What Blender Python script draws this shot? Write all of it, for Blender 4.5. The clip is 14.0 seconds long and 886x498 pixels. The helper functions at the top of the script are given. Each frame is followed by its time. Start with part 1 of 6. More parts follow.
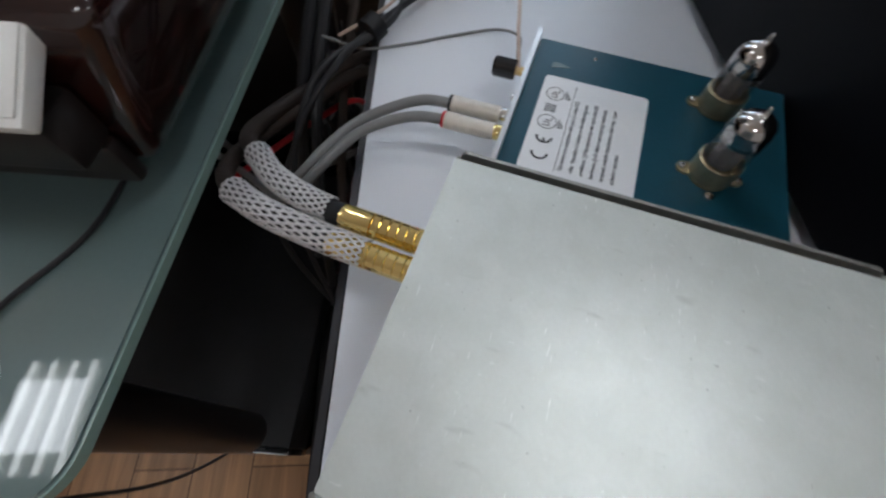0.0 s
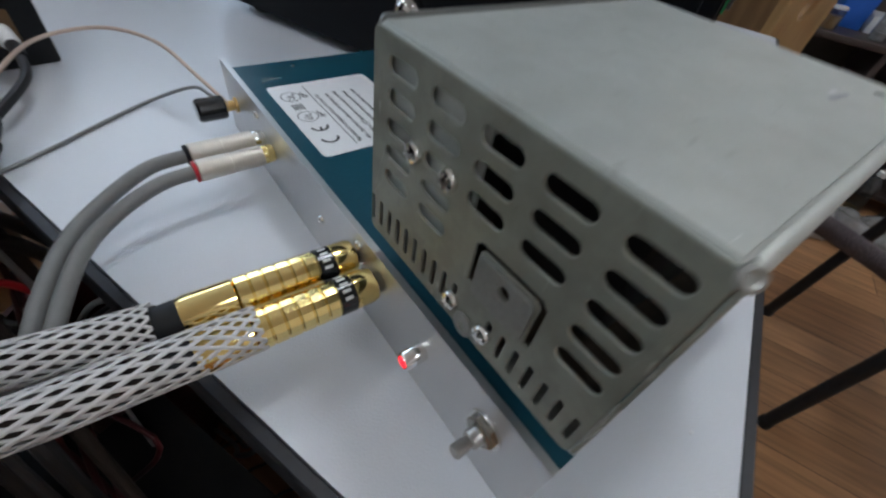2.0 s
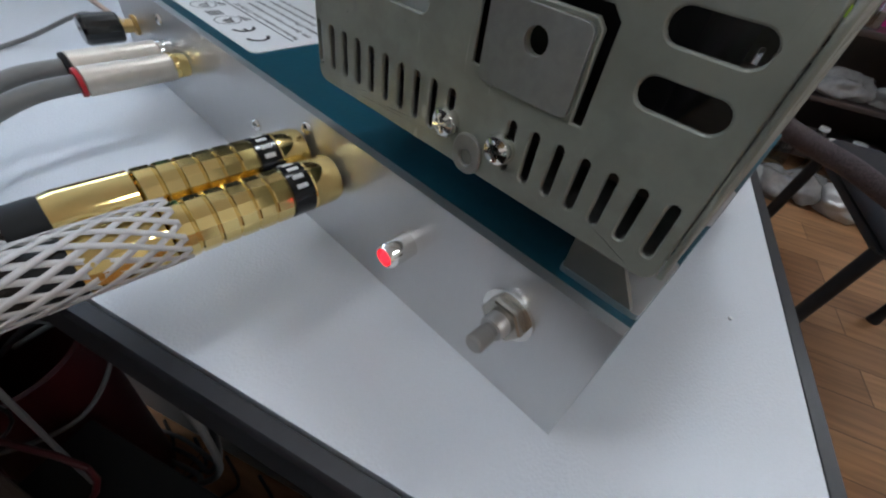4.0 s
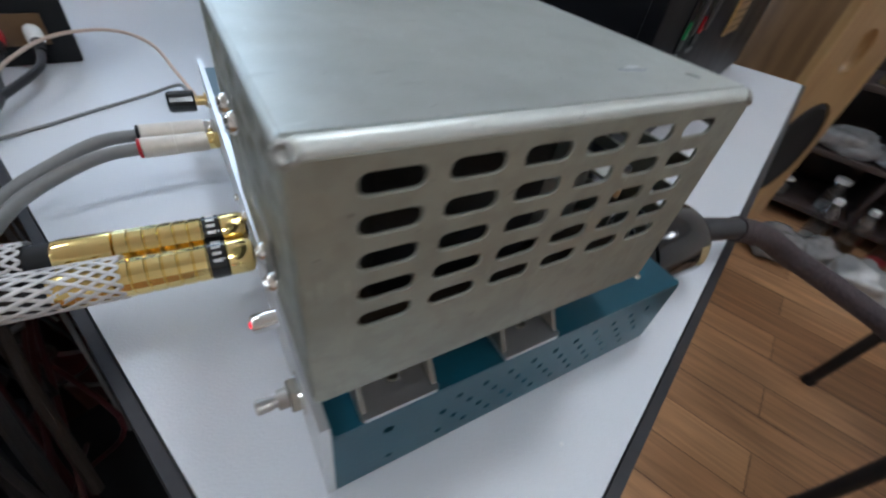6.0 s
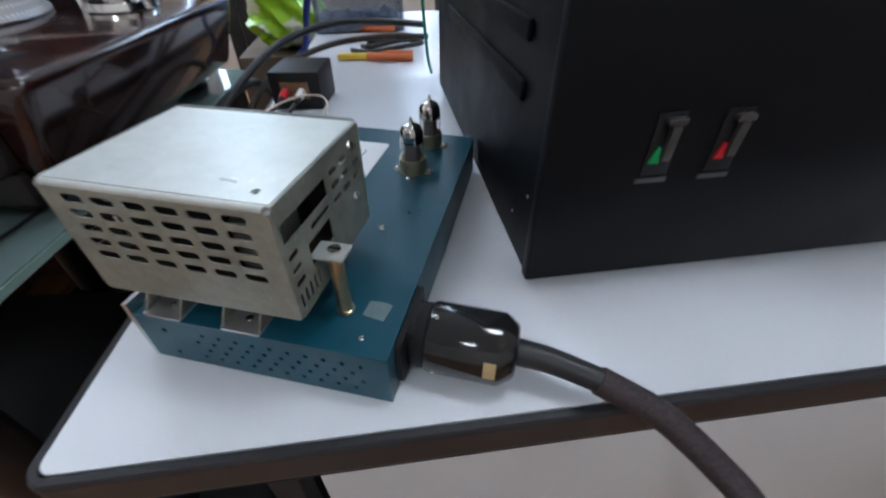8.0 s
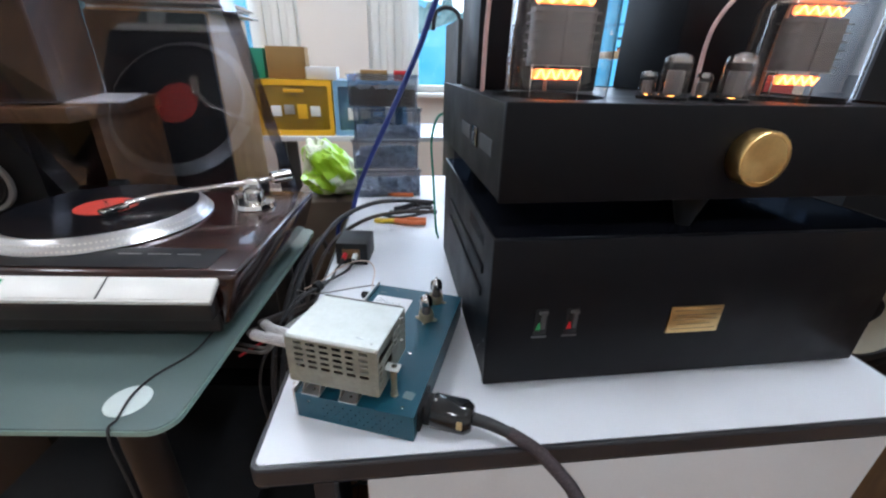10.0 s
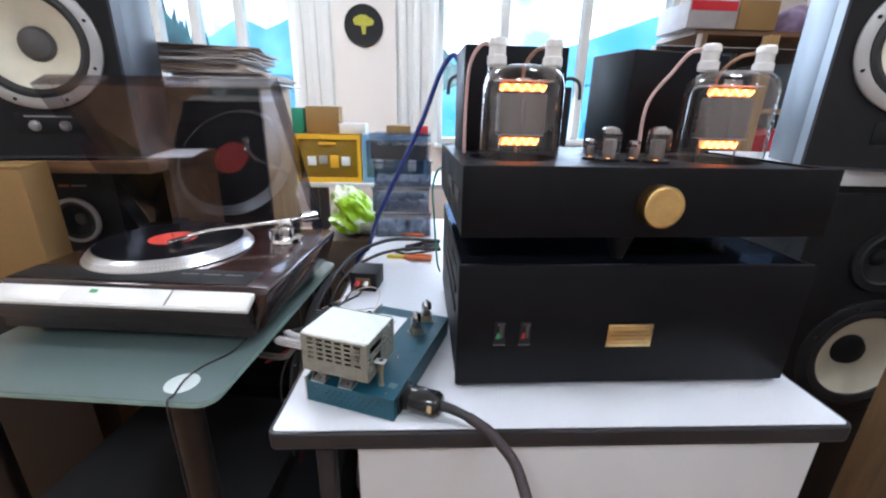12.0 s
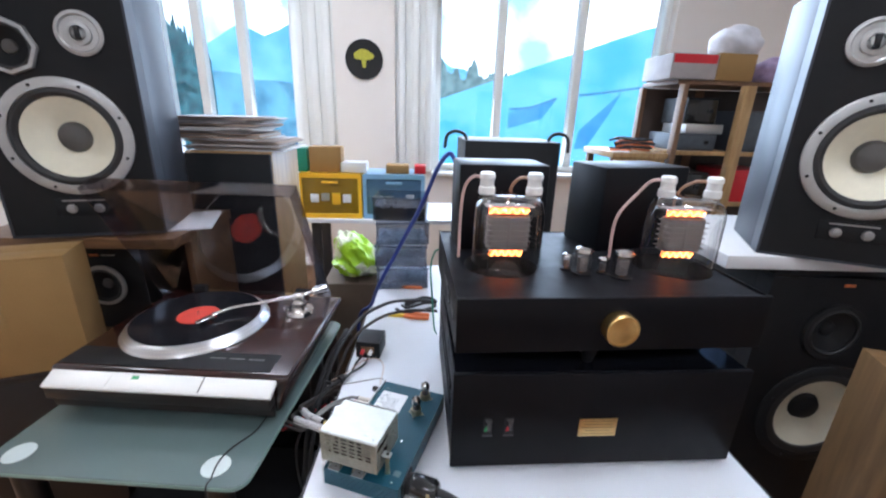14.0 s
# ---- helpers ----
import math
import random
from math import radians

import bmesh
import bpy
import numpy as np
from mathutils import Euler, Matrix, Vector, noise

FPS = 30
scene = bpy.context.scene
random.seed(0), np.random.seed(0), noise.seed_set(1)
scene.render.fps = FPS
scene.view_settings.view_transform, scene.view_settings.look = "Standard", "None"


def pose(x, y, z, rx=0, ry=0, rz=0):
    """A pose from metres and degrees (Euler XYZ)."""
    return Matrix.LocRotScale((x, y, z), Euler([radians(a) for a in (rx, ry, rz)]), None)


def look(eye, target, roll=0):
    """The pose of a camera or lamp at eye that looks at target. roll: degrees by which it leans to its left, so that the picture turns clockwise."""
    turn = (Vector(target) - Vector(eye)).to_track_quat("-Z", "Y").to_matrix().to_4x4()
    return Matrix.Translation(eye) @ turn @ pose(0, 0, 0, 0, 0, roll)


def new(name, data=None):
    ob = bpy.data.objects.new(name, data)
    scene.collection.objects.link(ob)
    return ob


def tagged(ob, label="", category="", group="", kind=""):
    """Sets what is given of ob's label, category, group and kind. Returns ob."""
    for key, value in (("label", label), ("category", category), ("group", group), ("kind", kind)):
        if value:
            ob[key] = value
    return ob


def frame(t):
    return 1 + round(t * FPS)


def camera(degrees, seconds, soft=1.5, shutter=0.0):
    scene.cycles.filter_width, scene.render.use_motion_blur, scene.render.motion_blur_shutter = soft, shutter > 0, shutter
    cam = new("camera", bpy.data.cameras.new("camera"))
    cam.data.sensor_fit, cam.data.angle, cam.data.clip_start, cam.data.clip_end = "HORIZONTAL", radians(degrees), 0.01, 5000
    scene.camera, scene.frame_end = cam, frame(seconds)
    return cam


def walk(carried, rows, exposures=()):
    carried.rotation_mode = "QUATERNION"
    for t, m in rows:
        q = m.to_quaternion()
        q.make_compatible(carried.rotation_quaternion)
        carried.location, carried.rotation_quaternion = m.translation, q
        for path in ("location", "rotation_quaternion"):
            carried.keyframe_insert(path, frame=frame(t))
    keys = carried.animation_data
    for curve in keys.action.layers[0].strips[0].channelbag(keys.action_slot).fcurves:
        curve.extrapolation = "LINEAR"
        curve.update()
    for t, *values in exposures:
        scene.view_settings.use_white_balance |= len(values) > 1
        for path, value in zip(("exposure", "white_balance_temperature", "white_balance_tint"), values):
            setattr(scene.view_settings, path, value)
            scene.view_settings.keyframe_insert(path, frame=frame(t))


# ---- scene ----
cam = camera(95.0, 14.0, 2.2, 0.5)
EXPOSURES = [(0.0, -0.34, 6680, 17), (1.0, -0.34, 6680, 17), (2.0, -0.16, 6480, 15), (3.0, -0.05, 6430, 15), (5.5, 0.06, 6380, 15), (7.0, 0.24, 6130, 14), (8.0, 0.22, 6180, 15), (9.0, 0.38, 6330, 15), (11.5, 0.86, 6330, 18), (12.5, 0.92, 6330, 18), (14.0, 0.76, 6230, 19)]
PATH = [
    (0, (0.0220, 0.0095, 0.9619), (0.0625, 0.6886, -0.3749), 1.88),
    (0.5, (0.0030, -0.0019, 0.9566), (0.2741, 0.7146, -0.3330), 7.34),
    (1, (-0.0319, -0.0026, 0.9441), (0.4751, 0.6393, -0.3132), 4.74),
    (1.5, (-0.0461, 0.0040, 0.9349), (0.7386, 0.5352, -0.2278), 9.96),
    (2, (-0.0518, 0.0209, 0.9030), (0.9130, 0.4610, -0.1580), 11.02),
    (2.5, (-0.0455, 0.0274, 0.8722), (0.9444, 0.4206, -0.1840), 7.90),
    (3, (-0.0505, 0.0245, 0.8523), (0.9913, 0.3493, -0.1770), 8.84),
    (3.2, (-0.0521, 0.0237, 0.8498), (0.9902, 0.3371, -0.1825), 9.46),
    (5.3, (-0.0588, -0.0082, 0.8689), (0.9770, 0.3294, -0.1621), 12.12),
    (5.5, (-0.0560, -0.0188, 0.8781), (0.9780, 0.3875, -0.1298), 12.21),
    (6, (-0.0266, -0.0403, 0.8980), (0.9222, 0.5733, -0.0878), 10.50),
    (6.5, (0.0162, -0.0751, 0.9129), (0.7726, 0.7201, -0.1095), 8.72),
    (7, (0.0639, -0.1063, 0.9176), (0.5942, 0.8304, -0.1270), 5.55),
    (7.5, (0.1148, -0.1315, 0.9285), (0.4060, 0.9397, -0.0803), 1.37),
    (8, (0.1507, -0.1767, 0.9581), (0.3167, 0.9722, 0.0082), -0.31),
    (8.5, (0.1557, -0.2167, 1.0100), (0.2814, 0.9948, 0.1344), -0.47),
    (9, (0.1308, -0.2759, 1.0663), (0.3029, 1.0152, 0.3223), 1.07),
    (9.2, (0.1129, -0.3008, 1.0920), (0.3288, 1.0007, 0.3781), 1.99),
    (11.3, (0.1600, -0.4970, 1.1770), (0.2600, 0.9060, 0.6480), 1.25),
    (11.5, (0.1663, -0.5101, 1.1797), (0.2628, 0.8953, 0.6644), 1.22),
    (12, (0.1779, -0.5466, 1.1908), (0.2631, 0.8709, 0.7077), 1.23),
    (12.5, (0.1780, -0.5760, 1.2220), (0.2705, 0.8489, 0.7626), 1.79),
    (13, (0.1826, -0.5778, 1.3040), (0.2630, 0.8331, 0.8010), 1.73),
    (13.5, (0.1639, -0.6017, 1.3689), (0.2697, 0.8114, 0.8773), 2.57),
    (14, (0.1671, -0.5955, 1.4171), (0.2676, 0.8230, 0.9400), 1.78),
]
walk(cam, [(t, look(eye, target, roll)) for t, eye, target, roll in PATH], EXPOSURES)

# ---- world and light ----
world = bpy.data.worlds.new("world")
scene.world = world
world.use_nodes = True
wn = world.node_tree.nodes
sky = wn.new("ShaderNodeTexSky")
sky.sky_type = "NISHITA"
sky.sun_disc = False
sky.sun_elevation, sky.sun_rotation = radians(35), radians(200)
wn["Background"].inputs[1].default_value = 0.12
world.node_tree.links.new(sky.outputs[0], wn["Background"].inputs[0])


def area(name, m, sx, sy, watts, color=(1, 1, 1)):
    lamp = bpy.data.lights.new(name, "AREA")
    lamp.shape, lamp.size, lamp.size_y, lamp.energy, lamp.color = "RECTANGLE", sx, sy, watts, color
    ob = new(name, lamp)
    ob.matrix_world = m
    return ob


# ---- materials ----
def material(name, color, rough=0.5, metal=0.0, var=0.12, scale=30.0, fine=300.0, bump=0.0, coat=0.0, trans=0.0, rvar=0.0, stretch=(1, 1, 1), ior=1.45):
    """A surface with a broad and a fine variation of tone, and fine relief."""
    m = bpy.data.materials.new(name)
    m.use_nodes = True
    nt = m.node_tree
    b = nt.nodes["Principled BSDF"]
    b.inputs["Roughness"].default_value, b.inputs["Metallic"].default_value = rough, metal
    b.inputs["Coat Weight"].default_value, b.inputs["Transmission Weight"].default_value = coat, trans
    b.inputs["IOR"].default_value = ior
    tc, mp = nt.nodes.new("ShaderNodeTexCoord"), nt.nodes.new("ShaderNodeMapping")
    mp.inputs["Scale"].default_value = stretch
    nt.links.new(tc.outputs["Object"], mp.inputs[0])
    n1, n2 = nt.nodes.new("ShaderNodeTexNoise"), nt.nodes.new("ShaderNodeTexNoise")
    for n, s, d in ((n1, scale, 4), (n2, fine, 2)):
        n.inputs["Scale"].default_value, n.inputs["Detail"].default_value = s, d
        nt.links.new(mp.outputs[0], n.inputs["Vector"])
    mix = nt.nodes.new("ShaderNodeMath")
    mix.operation = "MULTIPLY_ADD"
    mix.inputs[1].default_value = 0.6
    nt.links.new(n1.outputs[0], mix.inputs[0])
    half = nt.nodes.new("ShaderNodeMath")
    half.operation = "MULTIPLY"
    half.inputs[1].default_value = 0.4
    nt.links.new(n2.outputs[0], half.inputs[0])
    nt.links.new(half.outputs[0], mix.inputs[2])
    ramp = nt.nodes.new("ShaderNodeValToRGB")
    ramp.color_ramp.elements[0].position, ramp.color_ramp.elements[1].position = 0.3, 0.7
    ramp.color_ramp.elements[0].color = (*[c * (1 - var) for c in color], 1)
    ramp.color_ramp.elements[1].color = (*[min(1, c * (1 + var)) for c in color], 1)
    nt.links.new(mix.outputs[0], ramp.inputs[0])
    nt.links.new(ramp.outputs[0], b.inputs["Base Color"])
    if rvar:
        mr = nt.nodes.new("ShaderNodeMapRange")
        mr.inputs["From Min"].default_value, mr.inputs["From Max"].default_value = 0.3, 0.7
        mr.inputs["To Min"].default_value, mr.inputs["To Max"].default_value = max(0.02, rough - rvar), min(1, rough + rvar)
        nt.links.new(n1.outputs[0], mr.inputs[0])
        nt.links.new(mr.outputs[0], b.inputs["Roughness"])
    if bump:
        bp = nt.nodes.new("ShaderNodeBump")
        bp.inputs["Strength"].default_value, bp.inputs["Distance"].default_value = bump, 0.001
        nt.links.new(n2.outputs[0], bp.inputs["Height"])
        nt.links.new(bp.outputs[0], b.inputs["Normal"])
    return m


def glowing(name, color, strength):
    m = bpy.data.materials.new(name)
    m.use_nodes = True
    b = m.node_tree.nodes["Principled BSDF"]
    b.inputs["Base Color"].default_value = (*color, 1)
    b.inputs["Emission Color"].default_value, b.inputs["Emission Strength"].default_value = (*color, 1), strength
    return m


def plain_glass(name, tint=(1, 1, 1), rough=0.0, clear=0.9, face=0.045, edge=0.75, power=4.0):
    """Thin clear glass or acrylic: mostly see-through, with a glossy reflection by Fresnel."""
    m = bpy.data.materials.new(name)
    m.use_nodes = True
    nt = m.node_tree
    nt.nodes.remove(nt.nodes["Principled BSDF"])
    out = nt.nodes["Material Output"]
    tr, gl, mx, lw, pw, mr = (nt.nodes.new(k) for k in ("ShaderNodeBsdfTransparent", "ShaderNodeBsdfGlossy", "ShaderNodeMixShader", "ShaderNodeLayerWeight", "ShaderNodeMath", "ShaderNodeMapRange"))
    tr.inputs[0].default_value = (*[clear * c for c in tint], 1)
    gl.inputs["Roughness"].default_value = rough
    pw.operation = "POWER"
    pw.inputs[1].default_value = power
    mr.inputs["To Min"].default_value, mr.inputs["To Max"].default_value = face, edge
    nt.links.new(lw.outputs["Facing"], pw.inputs[0])
    nt.links.new(pw.outputs[0], mr.inputs[0])
    nt.links.new(mr.outputs[0], mx.inputs[0])
    nt.links.new(tr.outputs[0], mx.inputs[1])
    nt.links.new(gl.outputs[0], mx.inputs[2])
    nt.links.new(mx.outputs[0], out.inputs[0])
    return m


def dim_gloss(name, color, sheen, rough, amount):
    """Matt paint with an even, faint gloss that does not rise at a low angle."""
    m = bpy.data.materials.new(name)
    m.use_nodes = True
    nt = m.node_tree
    nt.nodes.remove(nt.nodes["Principled BSDF"])
    df, gl, mx, nz, mr = (nt.nodes.new(k) for k in ("ShaderNodeBsdfDiffuse", "ShaderNodeBsdfGlossy", "ShaderNodeMixShader", "ShaderNodeTexNoise", "ShaderNodeMapRange"))
    df.inputs[0].default_value, gl.inputs[0].default_value = (*color, 1), (*sheen, 1)
    nz.inputs["Scale"].default_value, nz.inputs["Detail"].default_value = 14.0, 5
    mr.inputs["To Min"].default_value, mr.inputs["To Max"].default_value = rough * 0.7, rough * 1.4
    nt.links.new(nz.outputs[0], mr.inputs[0])
    nt.links.new(mr.outputs[0], gl.inputs[1])
    mx.inputs[0].default_value = amount
    nt.links.new(df.outputs[0], mx.inputs[1])
    nt.links.new(gl.outputs[0], mx.inputs[2])
    nt.links.new(mx.outputs[0], nt.nodes["Material Output"].inputs[0])
    return m


def planks(name, dark, light, width=0.12, length=0.9, rough=0.35):
    """Wood-look laminate in long staves."""
    m = material(name, light, rough)
    nt = m.node_tree
    b = nt.nodes["Principled BSDF"]
    tc = nt.nodes.new("ShaderNodeTexCoord")
    br = nt.nodes.new("ShaderNodeTexBrick")
    br.inputs["Scale"].default_value = 1.0
    br.inputs["Brick Width"].default_value, br.inputs["Row Height"].default_value = length, width
    br.inputs["Mortar Size"].default_value = 0.0015
    br.inputs["Color1"].default_value, br.inputs["Color2"].default_value = (*dark, 1), (*light, 1)
    br.inputs["Mortar"].default_value = (*[c * 0.35 for c in dark], 1)
    quarter = nt.nodes.new("ShaderNodeMapping")
    quarter.inputs["Rotation"].default_value = (0, 0, radians(90))
    nt.links.new(tc.outputs["Object"], quarter.inputs[0])
    nt.links.new(quarter.outputs[0], br.inputs["Vector"])
    mp = nt.nodes.new("ShaderNodeMapping")
    mp.inputs["Scale"].default_value = (3, 40, 40)
    nt.links.new(quarter.outputs[0], mp.inputs[0])
    gr = nt.nodes.new("ShaderNodeTexNoise")
    gr.inputs["Scale"].default_value, gr.inputs["Detail"].default_value, gr.inputs["Distortion"].default_value = 1.2, 6, 0.6
    nt.links.new(mp.outputs[0], gr.inputs["Vector"])
    mx = nt.nodes.new("ShaderNodeMix")
    mx.data_type, mx.blend_type = "RGBA", "OVERLAY"
    mx.inputs[0].default_value = 0.75
    nt.links.new(br.outputs[0], mx.inputs[6])
    nt.links.new(gr.outputs[0], mx.inputs[7])
    nt.links.new(mx.outputs[2], b.inputs["Base Color"])
    return m


def wood(name, dark, light, rough=0.4, coat=0.0, along=(1, 12, 12), scale=4.0):
    m = material(name, light, rough, coat=coat)
    nt = m.node_tree
    b = nt.nodes["Principled BSDF"]
    tc, mp = nt.nodes.new("ShaderNodeTexCoord"), nt.nodes.new("ShaderNodeMapping")
    mp.inputs["Scale"].default_value = along
    nt.links.new(tc.outputs["Object"], mp.inputs[0])
    n = nt.nodes.new("ShaderNodeTexNoise")
    n.inputs["Scale"].default_value, n.inputs["Detail"].default_value, n.inputs["Distortion"].default_value = scale, 8, 0.5
    nt.links.new(mp.outputs[0], n.inputs["Vector"])
    r = nt.nodes.new("ShaderNodeValToRGB")
    r.color_ramp.elements[0].position, r.color_ramp.elements[1].position = 0.3, 0.7
    r.color_ramp.elements[0].color, r.color_ramp.elements[1].color = (*dark, 1), (*light, 1)
    nt.links.new(n.outputs[0], r.inputs[0])
    nt.links.new(r.outputs[0], b.inputs["Base Color"])
    return m


TABLE_WHITE = material("grey_white_laminate", (0.71, 0.735, 0.775), 0.27, var=0.03, scale=8, fine=1100, bump=0.22)
EDGE_BLACK = material("black_plastic_edging", (0.024, 0.024, 0.028), 0.38, var=0.2, scale=30)
PANEL_WHITE = material("white_cabinet_panel", (0.62, 0.62, 0.62), 0.5, var=0.04, scale=6)
STEEL = material("galvanised_sheet", (0.60, 0.63, 0.60), 0.46, 0.7, var=0.06, scale=60, fine=900, bump=0.04, rvar=0.05)
STEEL_DARK = material("dull_galvanised_sheet", (0.34, 0.34, 0.315), 0.45, 0.75, var=0.14, scale=60, fine=600, bump=0.06, rvar=0.1)
ALU = material("brushed_aluminium", (0.62, 0.62, 0.62), 0.36, 0.9, var=0.03, scale=40, fine=400, bump=0.012, stretch=(1, 8, 1), rvar=0.06)
CHROME = material("bright_nickel", (0.78, 0.77, 0.74), 0.12, 1.0, var=0.05)
NICKEL = material("dull_nickel", (0.44, 0.42, 0.37), 0.26, 1.0, var=0.12, scale=200)
TEAL = material("teal_paint", (0.005, 0.066, 0.098), 0.36, 0.0, var=0.12, scale=25, fine=500, bump=0.04, rvar=0.06)
GOLD = material("polished_gold", (0.93, 0.72, 0.30), 0.13, 1.0, var=0.05, scale=60)
BRASS = material("satin_brass", (0.72, 0.50, 0.22), 0.28, 1.0, var=0.08, scale=30)
WHITE_PLASTIC = material("white_plastic", (0.75, 0.75, 0.73), 0.4, var=0.04)
PAPER = material("white_label_paper", (0.78, 0.79, 0.80), 0.5, var=0.02)
INK = material("black_print", (0.04, 0.04, 0.045), 0.6, var=0.1)
BLACK_GLOSS = material("glossy_black_plastic", (0.012, 0.012, 0.013), 0.14, var=0.2, coat=0.3)
BLACK_MATT = material("matt_black_plastic", (0.011, 0.011, 0.012), 0.5, var=0.2, scale=40, bump=0.05)
BLACK_MATT.node_tree.nodes["Principled BSDF"].inputs["Specular IOR Level"].default_value = 0.3
BLACK_CASE = material("black_powder_coat", (0.0038, 0.0038, 0.0054), 0.46, var=0.15, scale=18, fine=900, bump=0.10, rvar=0.06)
BLACK_CASE.node_tree.nodes["Principled BSDF"].inputs["Specular IOR Level"].default_value = 0.19
GREY_CABLE = material("grey_cable_jacket", (0.20, 0.20, 0.195), 0.45, var=0.08)
BLACK_CABLE = material("black_cable_jacket", (0.02, 0.02, 0.022), 0.45, var=0.15)
BRAID = material("dark_braided_sleeve", (0.040, 0.028, 0.031), 0.6, var=0.95, scale=620, fine=1500, bump=0.6)
BROWN_CABLE = material("brown_woven_cable", (0.030, 0.020, 0.015), 0.6, var=0.4, scale=600, fine=1500, bump=0.5)
RED = material("red_plastic", (0.55, 0.02, 0.03), 0.35, var=0.08)
GREEN_LAMP = material("green_rocker", (0.01, 0.30, 0.09), 0.3, var=0.05)
MAHOGANY = wood("dark_red_mahogany", (0.011, 0.0032, 0.0028), (0.034, 0.0085, 0.006), 0.2, coat=0.6, along=(2, 14, 14))
MAHOGANY.node_tree.nodes["Principled BSDF"].inputs["Coat Roughness"].default_value = 0.03
VENEER = wood("light_oak_veneer", (0.30, 0.17, 0.07), (0.46, 0.29, 0.13), 0.4, along=(10, 10, 1.2))
VENEER_DARK = wood("walnut_veneer", (0.09, 0.045, 0.02), (0.20, 0.10, 0.045), 0.4, along=(1, 10, 10))
CARDBOARD = material("brown_cardboard", (0.28, 0.16, 0.055), 0.75, var=0.10, scale=10, fine=250, bump=0.1)
FLOOR_WOOD = planks("floor_laminate", (0.25, 0.120, 0.054), (0.42, 0.222, 0.104))
WALL_CREAM = material("cream_wall_paint", (0.80, 0.74, 0.68), 0.7, var=0.03, scale=3, fine=300, bump=0.08)
FRAME_WHITE = material("white_window_paint", (0.80, 0.80, 0.76), 0.5, var=0.04, scale=5)
FROST = material("frosted_green_glass", (0.114, 0.166, 0.158), 0.5, var=0.05, scale=4, coat=1.0)
FROST.node_tree.nodes["Principled BSDF"].inputs["Coat Roughness"].default_value = 0.015
GLASS = plain_glass("clear_glass", clear=0.97)
BULB = plain_glass("bulb_glass", (1.0, 0.99, 0.98), 0.02, 0.95, 0.07, 0.95, 2.6)
ACRYLIC = plain_glass("smoky_acrylic", (0.88, 0.86, 0.88), 0.01, 0.88, 0.085, 0.5)
VINYL = material("black_vinyl", (0.008, 0.008, 0.010), 0.15, var=0.2)
LABEL_RED = material("red_record_label", (0.62, 0.05, 0.03), 0.5, var=0.05)


def scratched(base_name, color, pale=(0.85, 0.87, 0.85), stain=(0.46, 0.49, 0.45), grime=0.35, metal=0.7):
    """Galvanised sheet with fine pale scratches, dark specks and smears."""
    m = material(base_name, color, 0.45, metal, var=0.05, scale=50, fine=900, bump=0.03, rvar=0.04)
    nt = m.node_tree
    b = nt.nodes["Principled BSDF"]
    tc = nt.nodes.new("ShaderNodeTexCoord")
    src = b.inputs["Base Color"].links[0].from_socket

    patch = nt.nodes.new("ShaderNodeTexNoise")
    patch.inputs["Scale"].default_value, patch.inputs["Detail"].default_value = 38.0, 2
    nt.links.new(tc.outputs["Object"], patch.inputs["Vector"])
    gather = nt.nodes.new("ShaderNodeMapRange")
    gather.inputs["From Min"].default_value, gather.inputs["From Max"].default_value = 0.42, 0.62
    gather.inputs["To Min"].default_value, gather.inputs["To Max"].default_value = -0.035, 0.030
    nt.links.new(patch.outputs[0], gather.inputs[0])

    def layer(src, scale, rot, lo, hi, tint, amount, gathered=False):
        mp = nt.nodes.new("ShaderNodeMapping")
        mp.inputs["Scale"].default_value, mp.inputs["Rotation"].default_value = scale, (0, 0, radians(rot))
        nt.links.new(tc.outputs["Object"], mp.inputs[0])
        n = nt.nodes.new("ShaderNodeTexNoise")
        n.inputs["Scale"].default_value, n.inputs["Detail"].default_value = 1.0, 2
        nt.links.new(mp.outputs[0], n.inputs["Vector"])
        mr = nt.nodes.new("ShaderNodeMapRange")
        mr.inputs["From Min"].default_value, mr.inputs["From Max"].default_value = lo, hi
        mr.inputs["To Max"].default_value = amount
        if gathered:
            ad = nt.nodes.new("ShaderNodeMath")
            nt.links.new(n.outputs[0], ad.inputs[0])
            nt.links.new(gather.outputs[0], ad.inputs[1])
            nt.links.new(ad.outputs[0], mr.inputs[0])
        else:
            nt.links.new(n.outputs[0], mr.inputs[0])
        mx = nt.nodes.new("ShaderNodeMix")
        mx.data_type = "RGBA"
        mx.inputs[7].default_value = (*tint, 1)
        nt.links.new(mr.outputs[0], mx.inputs[0])
        nt.links.new(src, mx.inputs[6])
        return mx.outputs[2]

    src = layer(src, (1500, 150, 60), 24, 0.73, 0.76, pale, 0.85, True)
    src = layer(src, (1700, 190, 60), -38, 0.74, 0.77, pale, 0.8, True)
    src = layer(src, (230, 1300, 60), 8, 0.735, 0.765, pale, 0.6)
    src = layer(src, (620, 820, 500), 10, 0.735, 0.765, (0.12, 0.12, 0.12), 0.8)
    src = layer(src, (70, 260, 120), 35, 0.70, 0.84, (0.24, 0.25, 0.23), 0.45)
    src = layer(src, (26, 38, 40), 20, 0.50, 0.72, stain, grime)
    src = layer(src, (160, 150, 170), 0, 0.45, 0.62, stain, 0.45 * grime)
    nt.links.new(src, b.inputs["Base Color"])
    return m


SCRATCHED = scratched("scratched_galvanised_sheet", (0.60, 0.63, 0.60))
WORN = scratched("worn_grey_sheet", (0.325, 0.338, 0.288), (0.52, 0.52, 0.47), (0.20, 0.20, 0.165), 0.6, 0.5)


